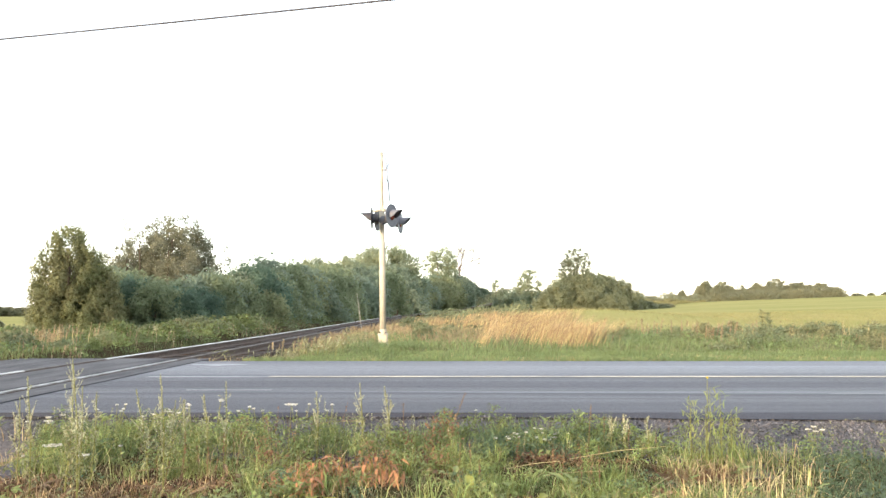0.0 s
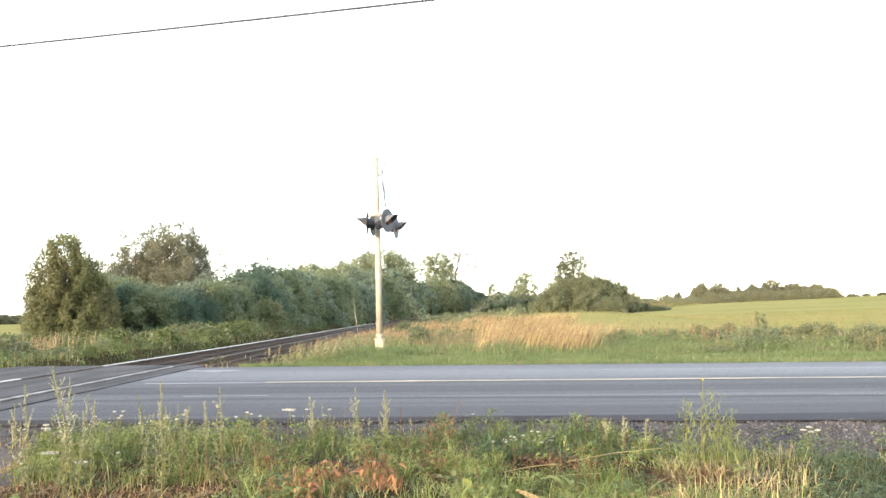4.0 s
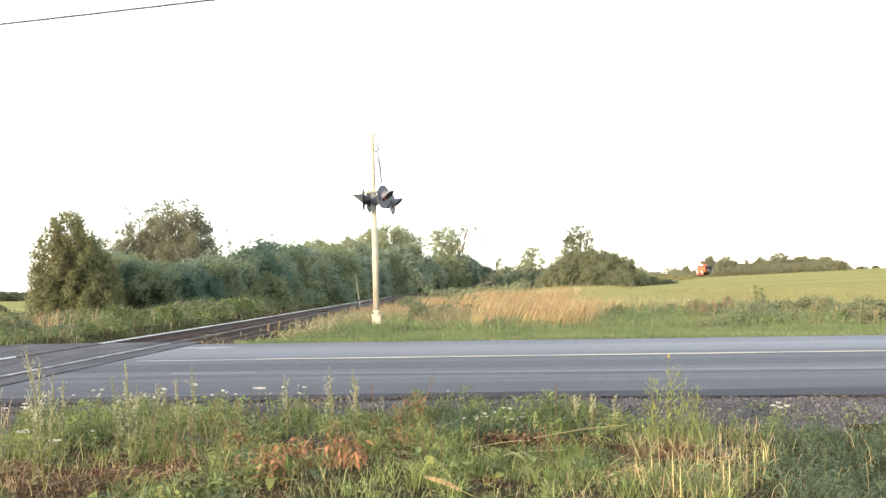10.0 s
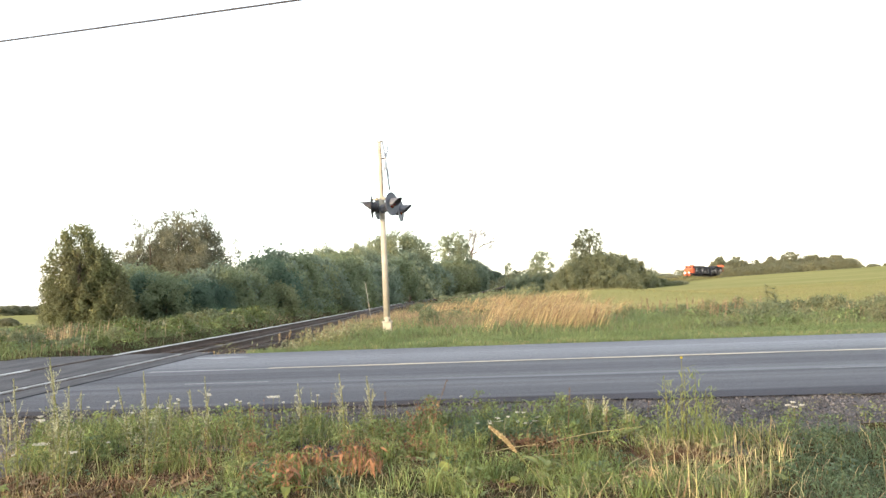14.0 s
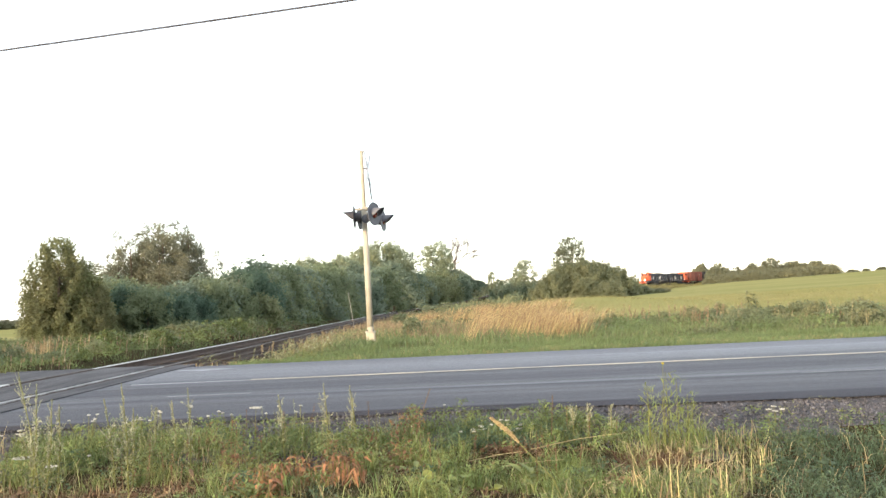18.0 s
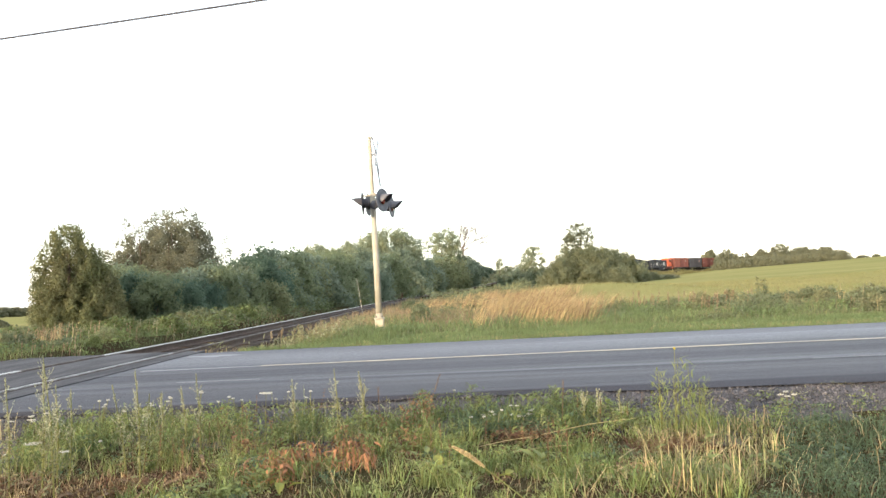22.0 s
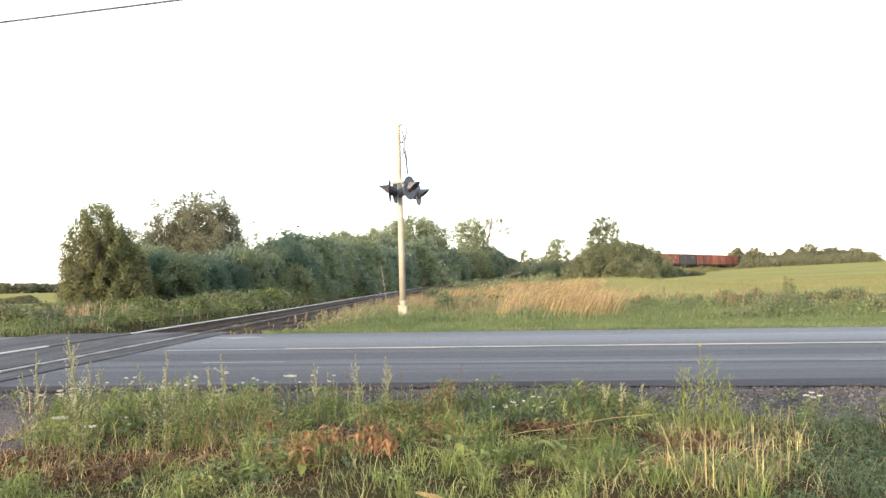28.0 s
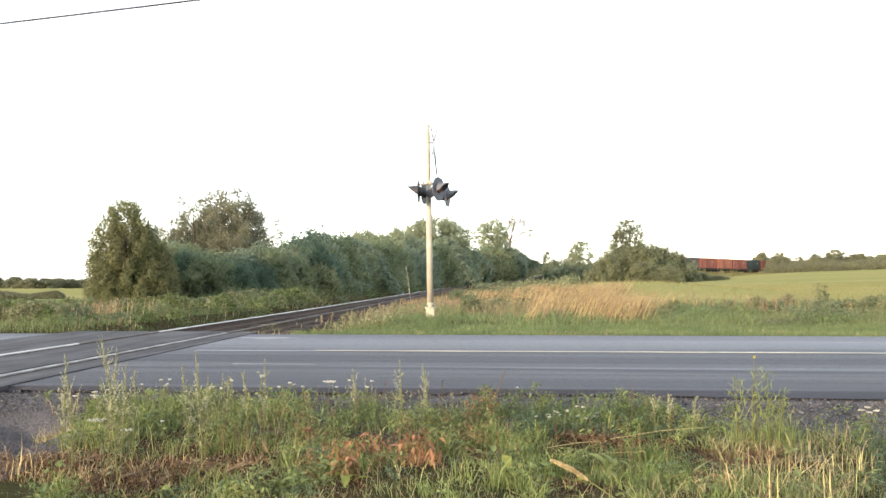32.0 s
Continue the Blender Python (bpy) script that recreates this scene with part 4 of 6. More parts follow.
    tube(bm, (0, 0, -0.3), (0.1, 0, 8.2), 0.3, 0.2, 7)
    part("trunk", bm, M_DEADWOOD, dead)

    def limb(bm, p, way, length, r, depth):
        q = p + way * length
        tube(bm, p, q, r, r * 0.7, 5)
        if depth:
            for k in range(3):
                w = (way + Vector((rnd.uniform(-0.7, 0.9), rnd.uniform(-0.6, 0.6), rnd.uniform(-0.4, 0.5)))).normalized()
                limb(bm, p.lerp(q, rnd.uniform(0.55, 1.0)), w, length * rnd.uniform(0.5, 0.8), r * 0.6, depth - 1)

    for k, (wx, wz, ln) in enumerate(((-0.25, 1.0, 3.2), (0.15, 1.0, 3.6), (0.7, 0.7, 3.4), (1.0, 0.35, 3.0), (-0.8, 0.8, 2.0), (0.5, 1.0, 2.6), (1.0, 0.6, 3.2), (0.3, 1.0, 3.0))):
        bm = bmesh.new()
        limb(bm, Vector((0.1, 0, 6.4 + 0.25 * k)), Vector((wx, rnd.uniform(-0.4, 0.4), wz)).normalized(), ln * 1.1, 0.12, 4)
        part("limb", bm, M_DEADWOOD, dead)

    dead.scale = (1.3, 1.3, 1.12)

    bush = tree_mesh("hawthorn_bush", "broad rounded olive-green bush at the edge of the field", "bush", 5.2, 8.5, M_BUSH, 14000, 0.19, 51, "bush", 0.2, 0.1, 0.5)
    bush.location = (place_px(1035, 180), 180, ground_point(30, 180) - 0.2)
    for px, d, top, w in ((1040, 178, 486, 1.0), (1052, 180, 484, 1.05), (1027, 179, 487, 0.9), (985, 176, 500, 0.85), (968, 178, 517, 0.75), (1003, 180, 487, 0.95), (1015, 186, 488, 1.05), (1068, 182, 488, 1.15), (1098, 184, 496, 1.0), (1120, 188, 519, 0.6), (970, 182, 528, 0.5),
                          (1146, 200, 531, 0.5), (1172, 205, 536, 0.4), (1045, 174, 515, 0.8), (1085, 172, 520, 0.7)):
        x = place_px(px, d)
        h = 1 + (548 - top) / 1525.6 * d - ground_point(x, d)
        put_tree(bush, x, d, w, h / 5.1, px * 7 % 360)
    dark = tree_mesh("wild_cherry", "dark wind-blown tree standing up out of the bushes", "tree", 14.0, 8.2, M_DARK_TREE, 7500, 0.2, 46, "dome", 0.22, 0.28, 0.75)
    dark.location = (place_px(1018, 183), 183, ground_point(28, 183) - 0.1)

    far = tree_mesh("field_tree", "low rounded tree in the line beyond the field", "tree", 7.0, 8.0, M_FAR, 8000, 0.27, 61, "bush", 0.2, 0.15, 0.45)
    far.location = (place_px(1272, 336), 336, ground_point(107, 336) - 0.2)
    line = [(1286, 338, 505, 0.8), (1300, 342, 508, 0.75), (1318, 340, 506, 0.8), (1336, 344, 503, 0.85), (1354, 342, 500, 0.85), (1370, 346, 503, 0.85), (1262, 338, 514, 0.5),
            (1392, 350, 497, 0.95), (1410, 352, 495, 1.05), (1430, 352, 495, 1.05), (1450, 352, 497, 1.0), (1466, 352, 506, 0.7), (1380, 350, 505, 0.8),
            (1190, 420, 518, 0.55), (1204, 425, 514, 0.55), (1222, 430, 517, 0.6), (1238, 428, 520, 0.6), (1250, 430, 512, 0.7), (1160, 410, 524, 0.5), (1176, 415, 524, 0.45),
            (1490, 400, 521, 0.5), (1515, 420, 520, 0.6), (1540, 430, 519, 0.6), (1570, 430, 517, 0.7), (1600, 420, 515, 0.7), (1640, 420, 512, 0.8)]
    for px, d, top, w in line:
        x = place_px(px, d)
        h = max(2.0, 1 + (548 - top) / 1525.6 * d - ground_point(x, d))
        put_tree(far, x, d, w * (0.95 + 0.4 * (px * 37 % 11) / 11), h / 6.8 * (0.82 + 0.3 * (px * 53 % 13) / 13), px * 13 % 360, 0.5)
    airy = tree_mesh("field_tree", "taller airy tree in the line beyond the field", "tree", 12.0, 8.0, M_FAR, 6500, 0.26, 67, "dome", 0.22, 0.08, 0.7)
    airy.location = (place_px(1276, 350), 350, ground_point(108, 350) - 3.2)
    put_tree(far, place_px(1245, 425), 425, 0.9, 1.5, 40, 0.5)
    put_tree(far, place_px(1236, 428), 428, 0.7, 1.3, 140, 0.5)
    put_tree(far, place_px(1250, 428), 428, 0.8, 1.6, 240, 0.5)
    for px in range(1292, 1400, 9):
        x = place_px(px, 345)
        put_tree(far, x, 345, 0.75, (1 + (548 - 509) / 1525.6 * 345 - ground_point(x, 345)) / 6.8, px * 17 % 360, 0.5)
    for px, d, top, w in ((1282, 342, 500, 0.7), (1372, 346, 489, 0.8), (1382, 348, 494, 0.7), (1362, 344, 495, 0.7), (1206, 424, 510, 0.45), (1188, 420, 514, 0.5), (1310, 342, 502, 0.6), (1340, 344, 497, 0.8), (1253, 430, 508, 0.6)):
        x = place_px(px, d)
        h = 1 + (548 - top) / 1525.6 * d - ground_point(x, d)
        put_tree(airy, x, d, w, h / 11.6, px * 31 % 360, 0.5)
    low_bush = tree_mesh("field_bush", "low shrub in the hedge beyond the field", "bush", 3.2, 9.0, M_FAR, 5000, 0.26, 63, "bush", 0.12, 0.1, 0.4)
    low_bush.location = (place_px(1300, 331), 331, ground_point(112, 331) - 0.3)
    for i, px in enumerate(range(1268, 1480, 11)):
        d = 330 + (px * 7) % 6
        x = place_px(px, d)
        put_tree(low_bush, x, d, 0.9 + 0.25 * ((px * 29) % 10) / 10, 0.95 + 0.35 * ((px * 17) % 10) / 10, px * 41 % 360, 0.5)
    # pale scrub that runs from the broad bush along the foot of the line
    for px, d, w, h in ((1118, 190, 0.42, 0.5), (1132, 196, 0.4, 0.45), (1144, 204, 0.42, 0.42), (1156, 212, 0.4, 0.4), (1106, 176, 0.3, 0.4), (1124, 182, 0.34, 0.35), (1168, 222, 0.4, 0.36), (1182, 232, 0.4, 0.34)):
        x = place_px(px, d)
        put_tree(low_bush, x, d, w, h, px * 23 % 360, 0.2, "grey-green scrub along the foot of the railway bank")
    for px in range(-190, -4, 12):
        put_tree(far, place_px(px, 66), 66, 0.17, 0.105 + 0.02 * math.sin(px), px * 3 % 360, 0.1, "low dark hedge bush at the far side of the pasture")
    for i, (px, d, top) in enumerate(((-160, 170, 536), (-125, 175, 538), (-90, 172, 537), (-60, 170, 539), (-30, 172, 540), (-5, 176, 540), (18, 178, 541), (40, 180, 542), (62, 190, 540), (90, 200, 540), (-200, 180, 536))):
        x = place_px(px, d)
        h = 1 + (548 - top) / 1525.6 * d - ground_point(x, d)
        put_tree(far, x, d, 0.55, h / 6.8, i * 50)


# ---------- grasses ----------
def scatter(n, x0, x1, y0, y1):
    x, y = RNG.uniform(x0, x1, n), RNG.uniform(y0, y1, n)
    return x, y


def in_view(x, y, margin=1.2):
    return (x > -0.62 * y - margin) & (x < 0.56 * y + margin)


def drift(x, y, size, seed=0):
    """Smooth uneven patches, 0 to 1, about size metres across: the clumping of plants on the ground."""
    u, v = np.asarray(x, dtype=float) / size, np.asarray(y, dtype=float) / size
    i, j = np.floor(u), np.floor(v)
    f, g = u - i, v - j
    f, g = f * f * (3 - 2 * f), g * g * (3 - 2 * g)

    def corner(a, b):
        w = np.sin(a * 127.1 + b * 311.7 + seed * 74.7) * 43758.5453
        return w - np.floor(w)

    lo = corner(i, j) * (1 - f) + corner(i + 1, j) * f
    hi = corner(i, j + 1) * (1 - f) + corner(i + 1, j + 1) * f
    return lo * (1 - g) + hi * g


def lay(x, y, dz=0.0):
    return np.c_[x, y, ground_z(x, y) + dz]


def meadow(name, label, n, box4, h, w, lean, mat, keep=None, aim=None, category="grass", curl=0.4):
    x, y = scatter(n, *box4)
    k = in_view(x, y)
    if keep is not None:
        k &= keep(x, y)
    x, y = x[k], y[k]
    hh = RNG.uniform(h[0], h[1], len(x)) * (0.75 + 0.5 * np.clip(0.5 + 0.5 * np.sin(x * 1.9 + 2 * np.sin(y * 0.8)) * np.sin(y * 1.4 + x), 0, 1))
    ob = blades(name, lay(x, y, -0.02), hh, w, RNG.uniform(lean[0], lean[1], len(x)), mat, aim=aim, curl=curl)
    return tagged(ob, label, category, kind="stuff")


def tufts(name, label, count, box4, per, h, w, spread, mat, keep=None, lean=(0.2, 1.0), category="grass"):
    """Grass in separate tufts."""
    cx, cy = scatter(count, *box4)
    k = in_view(cx, cy)
    if keep is not None:
        k &= keep(cx, cy)
    cx, cy = cx[k], cy[k]
    th = RNG.uniform(h[0], h[1], len(cx))
    m = RNG.integers(per[0], per[1], len(cx))
    i = np.repeat(np.arange(len(cx)), m)
    x, y = cx[i] + RNG.normal(0, spread, len(i)), cy[i] + RNG.normal(0, spread, len(i))
    ob = blades(name, lay(x, y, -0.02), th[i] * RNG.uniform(0.5, 1.1, len(i)), w, RNG.uniform(lean[0], lean[1], len(i)), mat)
    return tagged(ob, label, category, kind="stuff")


def leafy(name, label, count, box4, per, h, spread, size, mat, keep=None, long=2.0, category="weeds"):
    """Low leafy weeds: clumps of small leaves, thicker near the ground."""
    cx, cy = scatter(count, *box4)
    k = in_view(cx, cy)
    if keep is not None:
        k &= keep(cx, cy)
    cx, cy = cx[k], cy[k]
    th = RNG.uniform(h[0], h[1], len(cx))
    m = RNG.integers(per[0], per[1], len(cx))
    i = np.repeat(np.arange(len(cx)), m)
    u = RNG.power(1.3, len(i))
    x = cx[i] + RNG.normal(0, 1, len(i)) * spread * (1.15 - 0.6 * u)
    y = cy[i] + RNG.normal(0, 1, len(i)) * spread * (1.15 - 0.6 * u)
    c = lay(x, y)
    c[:, 2] += u * th[i]
    ob = leaves(name, c, size * RNG.uniform(0.6, 1.3, len(i)), mat, long=long, tilt=0.8)
    return tagged(ob, label, category, kind="stuff")


def seed_plants(name, label, count, box4, h, mat_stem, mat_head, keep=None, category="weeds", head=0.3, wide=0.02, lean=0.12, per=26, size=0.014):
    """Upright seeding stems, each with a slim loose head of small seeds: two parts of one patch."""
    cx, cy = scatter(count, *box4)
    k = in_view(cx, cy)
    if keep is not None:
        k &= keep(cx, cy)
    cx, cy = cx[k], cy[k]
    th = RNG.uniform(h[0], h[1], len(cx))
    dx, dy = RNG.normal(lean, 0.09, len(cx)), RNG.normal(0, 0.06, len(cx))
    base = lay(cx, cy, -0.02)
    tip = base + np.c_[dx * th, dy * th, th]
    patch = tagged(new(name), label, category, kind="stuff")
    side = np.c_[np.full(len(cx), 0.0028), np.zeros(len(cx)), np.zeros(len(cx))] * (size / 0.009)
    v = np.stack([base - side, base + side, tip + side * 0.5, tip - side * 0.5], 1)
    sheet("stems", v, np.arange(len(v) * 4).reshape(-1, 4), mat_stem, patch)
    i = np.repeat(np.arange(len(cx)), per)
    u = 1 - head * RNG.uniform(0, 1, len(i))
    r = wide * th[i] * np.sin(np.pi * np.clip((1 - u) / head * 0.9 + 0.08, 0, 1))
    t = RNG.uniform(0, 6.283, len(i))
    c = base[i] + (tip - base)[i] * u[:, None] + np.c_[r * np.cos(t), r * np.sin(t), np.zeros(len(i))]
    leaves("seed_heads", c, size, mat_head, patch, long=2.4)
    return patch


def make_meadows():
    east = lambda x, y: x > -3.3
    meadow("verge_grass", "short green grass along the far road edge", 90000, (-5.0, 15, 17.05, 20.8), (0.05, 0.13), 0.008, (0.3, 1.1), M_VERGE,
           lambda x, y: (x > -3.95 - 0.12 * (y - 17)))
    meadow("verge_grass", "straw-tipped grass along the far road edge", 3500, (-4.2, 15, 17.05, 18.6), (0.05, 0.16), 0.008, (0.3, 1.1), M_STRAW,
           lambda x, y: (x > -3.95 - 0.12 * (y - 17)) & (drift(x, y, 0.8, 3) > 0.5))
    tufts("verge_grass", "uneven tufts in the far verge", 460, (-4.5, 15, 17.3, 23), (40, 80), (0.1, 0.2), 0.009, 0.14, M_VERGE, lambda x, y: (x > -3.9 - 0.1 * (y - 17)) & (drift(x, y, 1.6, 5) > 0.35))
    tufts("verge_grass", "taller grass between the rails and the mast", 150, (-5.4, -1.2, 17.6, 26), (40, 80), (0.14, 0.34), 0.009, 0.14, M_VERGE, lambda x, y: (x > -3.9 - 0.07 * (y - 17)) & (drift(x, y, 1.2, 6) > 0.35))
    tufts("verge_grass", "grass grown up round the foot of the mast", 40, (-2.6, -0.6, 20.6, 21.8), (50, 80), (0.2, 0.36), 0.009, 0.12, M_VERGE)
    field_edge = lambda x, y: x > 0.16 * y - 0.3 + 1.2 * drift(x, y, 2.5, 9)
    meadow("rough_grass", "rough mixed weeds behind the mown verge", 22000, (-3.6, 24, 19.8, 33), (0.12, 0.3), 0.012, (0.3, 1.0), M_DULL, lambda x, y: (x > -3.3) & ((x > 0.02 * y) | (y < 25)))
    meadow("rough_grass", "fine tangled grass at the edge of the field", 34000, (2.5, 25, 20.6, 33), (0.2, 0.5), 0.010, (0.3, 1.0), M_VERGE, lambda x, y: field_edge(x, y) & (drift(x, y, 2.2, 2) > 0.3))
    for k, (mat, label) in enumerate(((M_GREY_WEED, "grey-green bushy weeds at the edge of the field"), (M_VERGE, "dark leafy weeds at the edge of the field"), (M_DULL, "dull olive weeds at the edge of the field"), (M_BUSH, "light leafy weeds at the edge of the field"))):
        leafy("rough_weeds", label, (90, 110, 110, 30)[k], (3, 24, 20.8, 29), (120, 300), (0.14, 0.45 - 0.08 * (k == 3)), 0.28, 0.026, mat, long=3.0, keep=lambda x, y, k=k: field_edge(x, y) & (drift(x, y, 2.6, 11 + k) > 0.52))
    seed_plants("reddish_weeds", "reddish seeding dock at the edge of the field", 90, (6.0, 8.6, 23.5, 28), (0.4, 0.75), M_REED, M_REED, lambda x, y: drift(x, y, 1.1, 21) > 0.42, head=0.6, wide=0.035, per=50, size=0.022)
    seed_plants("reddish_weeds", "brown seeding stems in the rough grass", 90, (3.4, 24, 22, 30), (0.3, 0.65), M_DULL, M_BROWN, lambda x, y: field_edge(x, y) & (drift(x, y, 1.4, 23) > 0.62), head=0.5, wide=0.03, per=36, size=0.02)
    seed_plants("straw_grass", "straw-coloured grass at the edge of the field", 600, (3.4, 24, 21, 30), (0.3, 0.65), M_STRAW, M_STRAW, lambda x, y: field_edge(x, y) & (drift(x, y, 1.8, 27) > 0.5), per=12, size=0.016)
    leafy("pale_weeds", "pale leafy weed beside the thistle", 12, (8.1, 9.2, 23, 25), (120, 200), (0.35, 0.7), 0.16, 0.032, M_HEDGE_LIGHT, long=2.8)
    cloud = lambda x, y: np.sin(x * 1.3 + y * 0.4) + 0.8 * np.sin(x * 0.55 - y * 0.31 + 1.0) + 0.5 * np.sin(y * 0.9 + x * 2.2)
    plume = lambda x, y: (cloud(x, y) + RNG.normal(0, 0.3, len(x)) > -0.1 + 2.2 * ((x / y - 0.08) / 0.125) ** 2) & (drift(x, y, 3.0, 61) > 0.22) & (x > -0.06 * y + 1.5 * drift(x, y, 2.0, 62))
    for k, (lo, hi, n) in enumerate(((21.5, 29, 19000), (29, 36, 15000), (36, 47, 12000))):
        meadow("golden_grass", "tall golden grass bending in the wind", n, (-1.5, 13, lo, hi), (0.55, 1.05), 0.009 + 0.004 * k, (0.5, 1.2), M_GOLD, plume, aim=0.1)
    meadow("golden_grass", "green stems under the golden grass", 7000, (-1.5, 13, 23.5, 50), (0.3, 0.7), 0.026, (0.4, 0.9), M_DULL, plume, aim=0.1)
    meadow("reddish_grass", "reddish dry grass on the railway bank", 10000, (-4.2, 6, 23, 80), (0.12, 0.36), 0.03, (0.3, 0.9), M_GOLD,
           lambda x, y: (x > -4.0) & (x < -3.2 + 0.09 * y) & (cloud(x, y) + RNG.normal(0, 0.4, len(x)) > -0.3))
    leafy("bank_weeds", "greenish weeds covering the railway bank", 300, (-3.6, 16, 30, 110), (40, 90), (0.25, 0.7), 0.4, 0.09, M_DULL, lambda x, y: (x > 0.02 * y) & (x < -3 + 0.15 * y))
    meadow("bank_weeds", "mixed grass covering the railway bank", 9000, (-3.6, 16, 34, 110), (0.12, 0.4), 0.04, (0.3, 0.9), M_DULL, lambda x, y: (x > -3.4) & (x < -3 + 0.12 * y))
    meadow("reddish_grass", "reddish dry grass between mast and golden grass", 7000, (-3.4, 4.5, 23, 40), (0.22, 0.5), 0.018, (0.2, 0.9), M_REED,
           lambda x, y: (x > -3.2) & (x < -1.2 + 0.14 * y) & (cloud(x + 2, y) + RNG.normal(0, 0.5, len(x)) > -0.5))
    meadow("bank_grass", "low green grass between mast and golden grass", 12000, (-3.3, 6, 20.5, 34), (0.14, 0.36), 0.02, (0.3, 0.9), M_VERGE, lambda x, y: x > -3.2)
    leafy("bank_weeds", "green weed clumps left of the golden grass", 26, (-0.6, 2.6, 26, 38), (90, 160), (0.25, 0.5), 0.28, 0.028, M_DULL, long=3.4)
    tufts("bank_weeds", "seeding weeds between the rails and the mast", 22, (-4.6, -1.9, 21, 34), (25, 55), (0.3, 0.6), 0.012, 0.1, M_REED)
    leafy("bank_weeds", "leafy weeds between the rails and the mast", 60, (-4.6, -1.9, 17.8, 30), (60, 120), (0.2, 0.5), 0.16, 0.022, M_DULL, long=3.0)
    leafy("bank_weeds", "dull green weeds above the golden grass", 90, (-1, 9, 48, 75), (60, 120), (0.4, 0.9), 0.4, 0.06, M_GREY_WEED, lambda x, y: x < 0.1 * y, long=2.4)
    seed_plants("golden_grass", "pale plumes of the golden grass nodding one way", 2000, (-1.0, 12, 21.5, 44), (0.4, 0.85), M_GOLD, M_GOLD, plume, "grass", head=0.28, lean=0.42, per=16, size=0.022)
    seed_plants("verge_weeds", "reddish seeding stems round the mast and along the rails", 240, (-3.9, 1.5, 21.5, 28), (0.2, 0.5), M_STEM, M_REED, lambda x, y: drift(x, y, 1.2, 65) > 0.45, head=0.45, wide=0.025, per=22, size=0.014)
    seed_plants("track_weeds", "reddish dry weeds along the shoulder of the line", 700, (-4.9, -3.3, 24, 110), (0.25, 0.6), M_REED, M_REED, lambda x, y: drift(x, y, 2.5, 67) > 0.3, head=0.5, wide=0.04, per=20, size=0.035)
    seed_plants("verge_weeds", "pale flowering stems in the verge beside the rails", 90, (-4.0, -2.2, 17.4, 22), (0.2, 0.5), M_STEM, M_SEED, None, head=0.3, wide=0.03, per=22, size=0.012)
    meadow("bank_grass", "grey-green grass below the hedge", 20000, (-24, -8.2, 17.2, 31), (0.08, 0.24), 0.010, (0.3, 1.0), M_DEEP)
    meadow("bank_grass", "lighter grass below the hedge", 5000, (-24, -8.2, 17.2, 31), (0.08, 0.26), 0.010, (0.3, 1.0), M_VERGE, lambda x, y: drift(x, y, 1.6, 33) > 0.4)
    meadow("bank_grass", "dull dry grass below the hedge", 3000, (-24, -8.2, 17.4, 33), (0.15, 0.4), 0.010, (0.3, 1.0), M_DULL, lambda x, y: drift(x, y, 2.0, 31) > 0.45)
    for k, (mat, label, n) in enumerate(((M_GREY_WEED, "grey-green leafy weeds below the hedge", 110), (M_DEEP, "dark green leafy weeds below the hedge", 200), (M_BLUE_LEAF, "blue-green leafy weeds below the hedge", 140))):
        leafy("bank_weeds", label, n, (-26, -8.4, 18.6, 36), (160, 320), (0.1, 0.34), 0.26, 0.024, mat, long=3.0, keep=lambda x, y, k=k: (drift(x, y, 2.2, 41 + k) > 0.5) & (RNG.random(len(y)) < 0.25 + 0.09 * (y - 18)))
    leafy("bank_weeds", "tall light-leaved weeds before the hedge", 16, (-20, -8.3, 26, 38), (260, 420), (0.35, 0.7), 0.28, 0.03, M_DULL, long=2.6, keep=lambda x, y: drift(x, y, 2.4, 47) > 0.5)
    leafy("bank_weeds", "dark leafy weeds before the hedge", 40, (-20, -8.3, 23, 38), (260, 420), (0.25, 0.55), 0.3, 0.03, M_DEEP, long=2.6, keep=lambda x, y: drift(x, y, 2.4, 48) > 0.4)
    seed_plants("bank_grass", "golden seeding grass at the foot of the cedars", 420, (-14.6, -10.6, 24, 30), (0.35, 0.75), M_STRAW, M_REED, lambda x, y: drift(x, y, 1.5, 51) > 0.45, "grass", head=0.4, per=20, size=0.02)
    seed_plants("bank_grass", "dry seeding stems below the hedge", 420, (-24, -8.3, 20, 34), (0.3, 0.65), M_STRAW, M_SEED, lambda x, y: drift(x, y, 1.8, 53) > 0.55, "grass", per=14, size=0.016)
    seed_plants("bank_grass", "reddish dry stems along the far rail", 420, (-9.6, -8.0, 19, 60), (0.15, 0.4), M_REED, M_REED, lambda x, y: drift(x, y, 2.5, 55) > 0.45, "grass", head=0.45, per=20, size=0.022)
    leafy("bank_weeds", "leafy weeds along the far rail", 90, (-10.4, -8.3, 32, 125), (60, 120), (0.3, 0.85), 0.35, 0.05, M_GREY_WEED, keep=lambda x, y: drift(x, y, 3.0, 57) > 0.4)
    leafy("bank_weeds", "dark leafy weeds along the far rail", 130, (-10.4, -8.3, 30, 125), (60, 120), (0.3, 0.9), 0.35, 0.05, M_DEEP, keep=lambda x, y: drift(x, y, 3.0, 58) > 0.4)
    meadow("field_grass", "ripening hay standing in the field", 60000, (2, 60, 31, 110), (0.1, 0.24), 0.02, (0.4, 1.0), M_HAY, lambda x, y: (x > 0.05 * y) & (y > 34 + 2 * np.sin(x)))
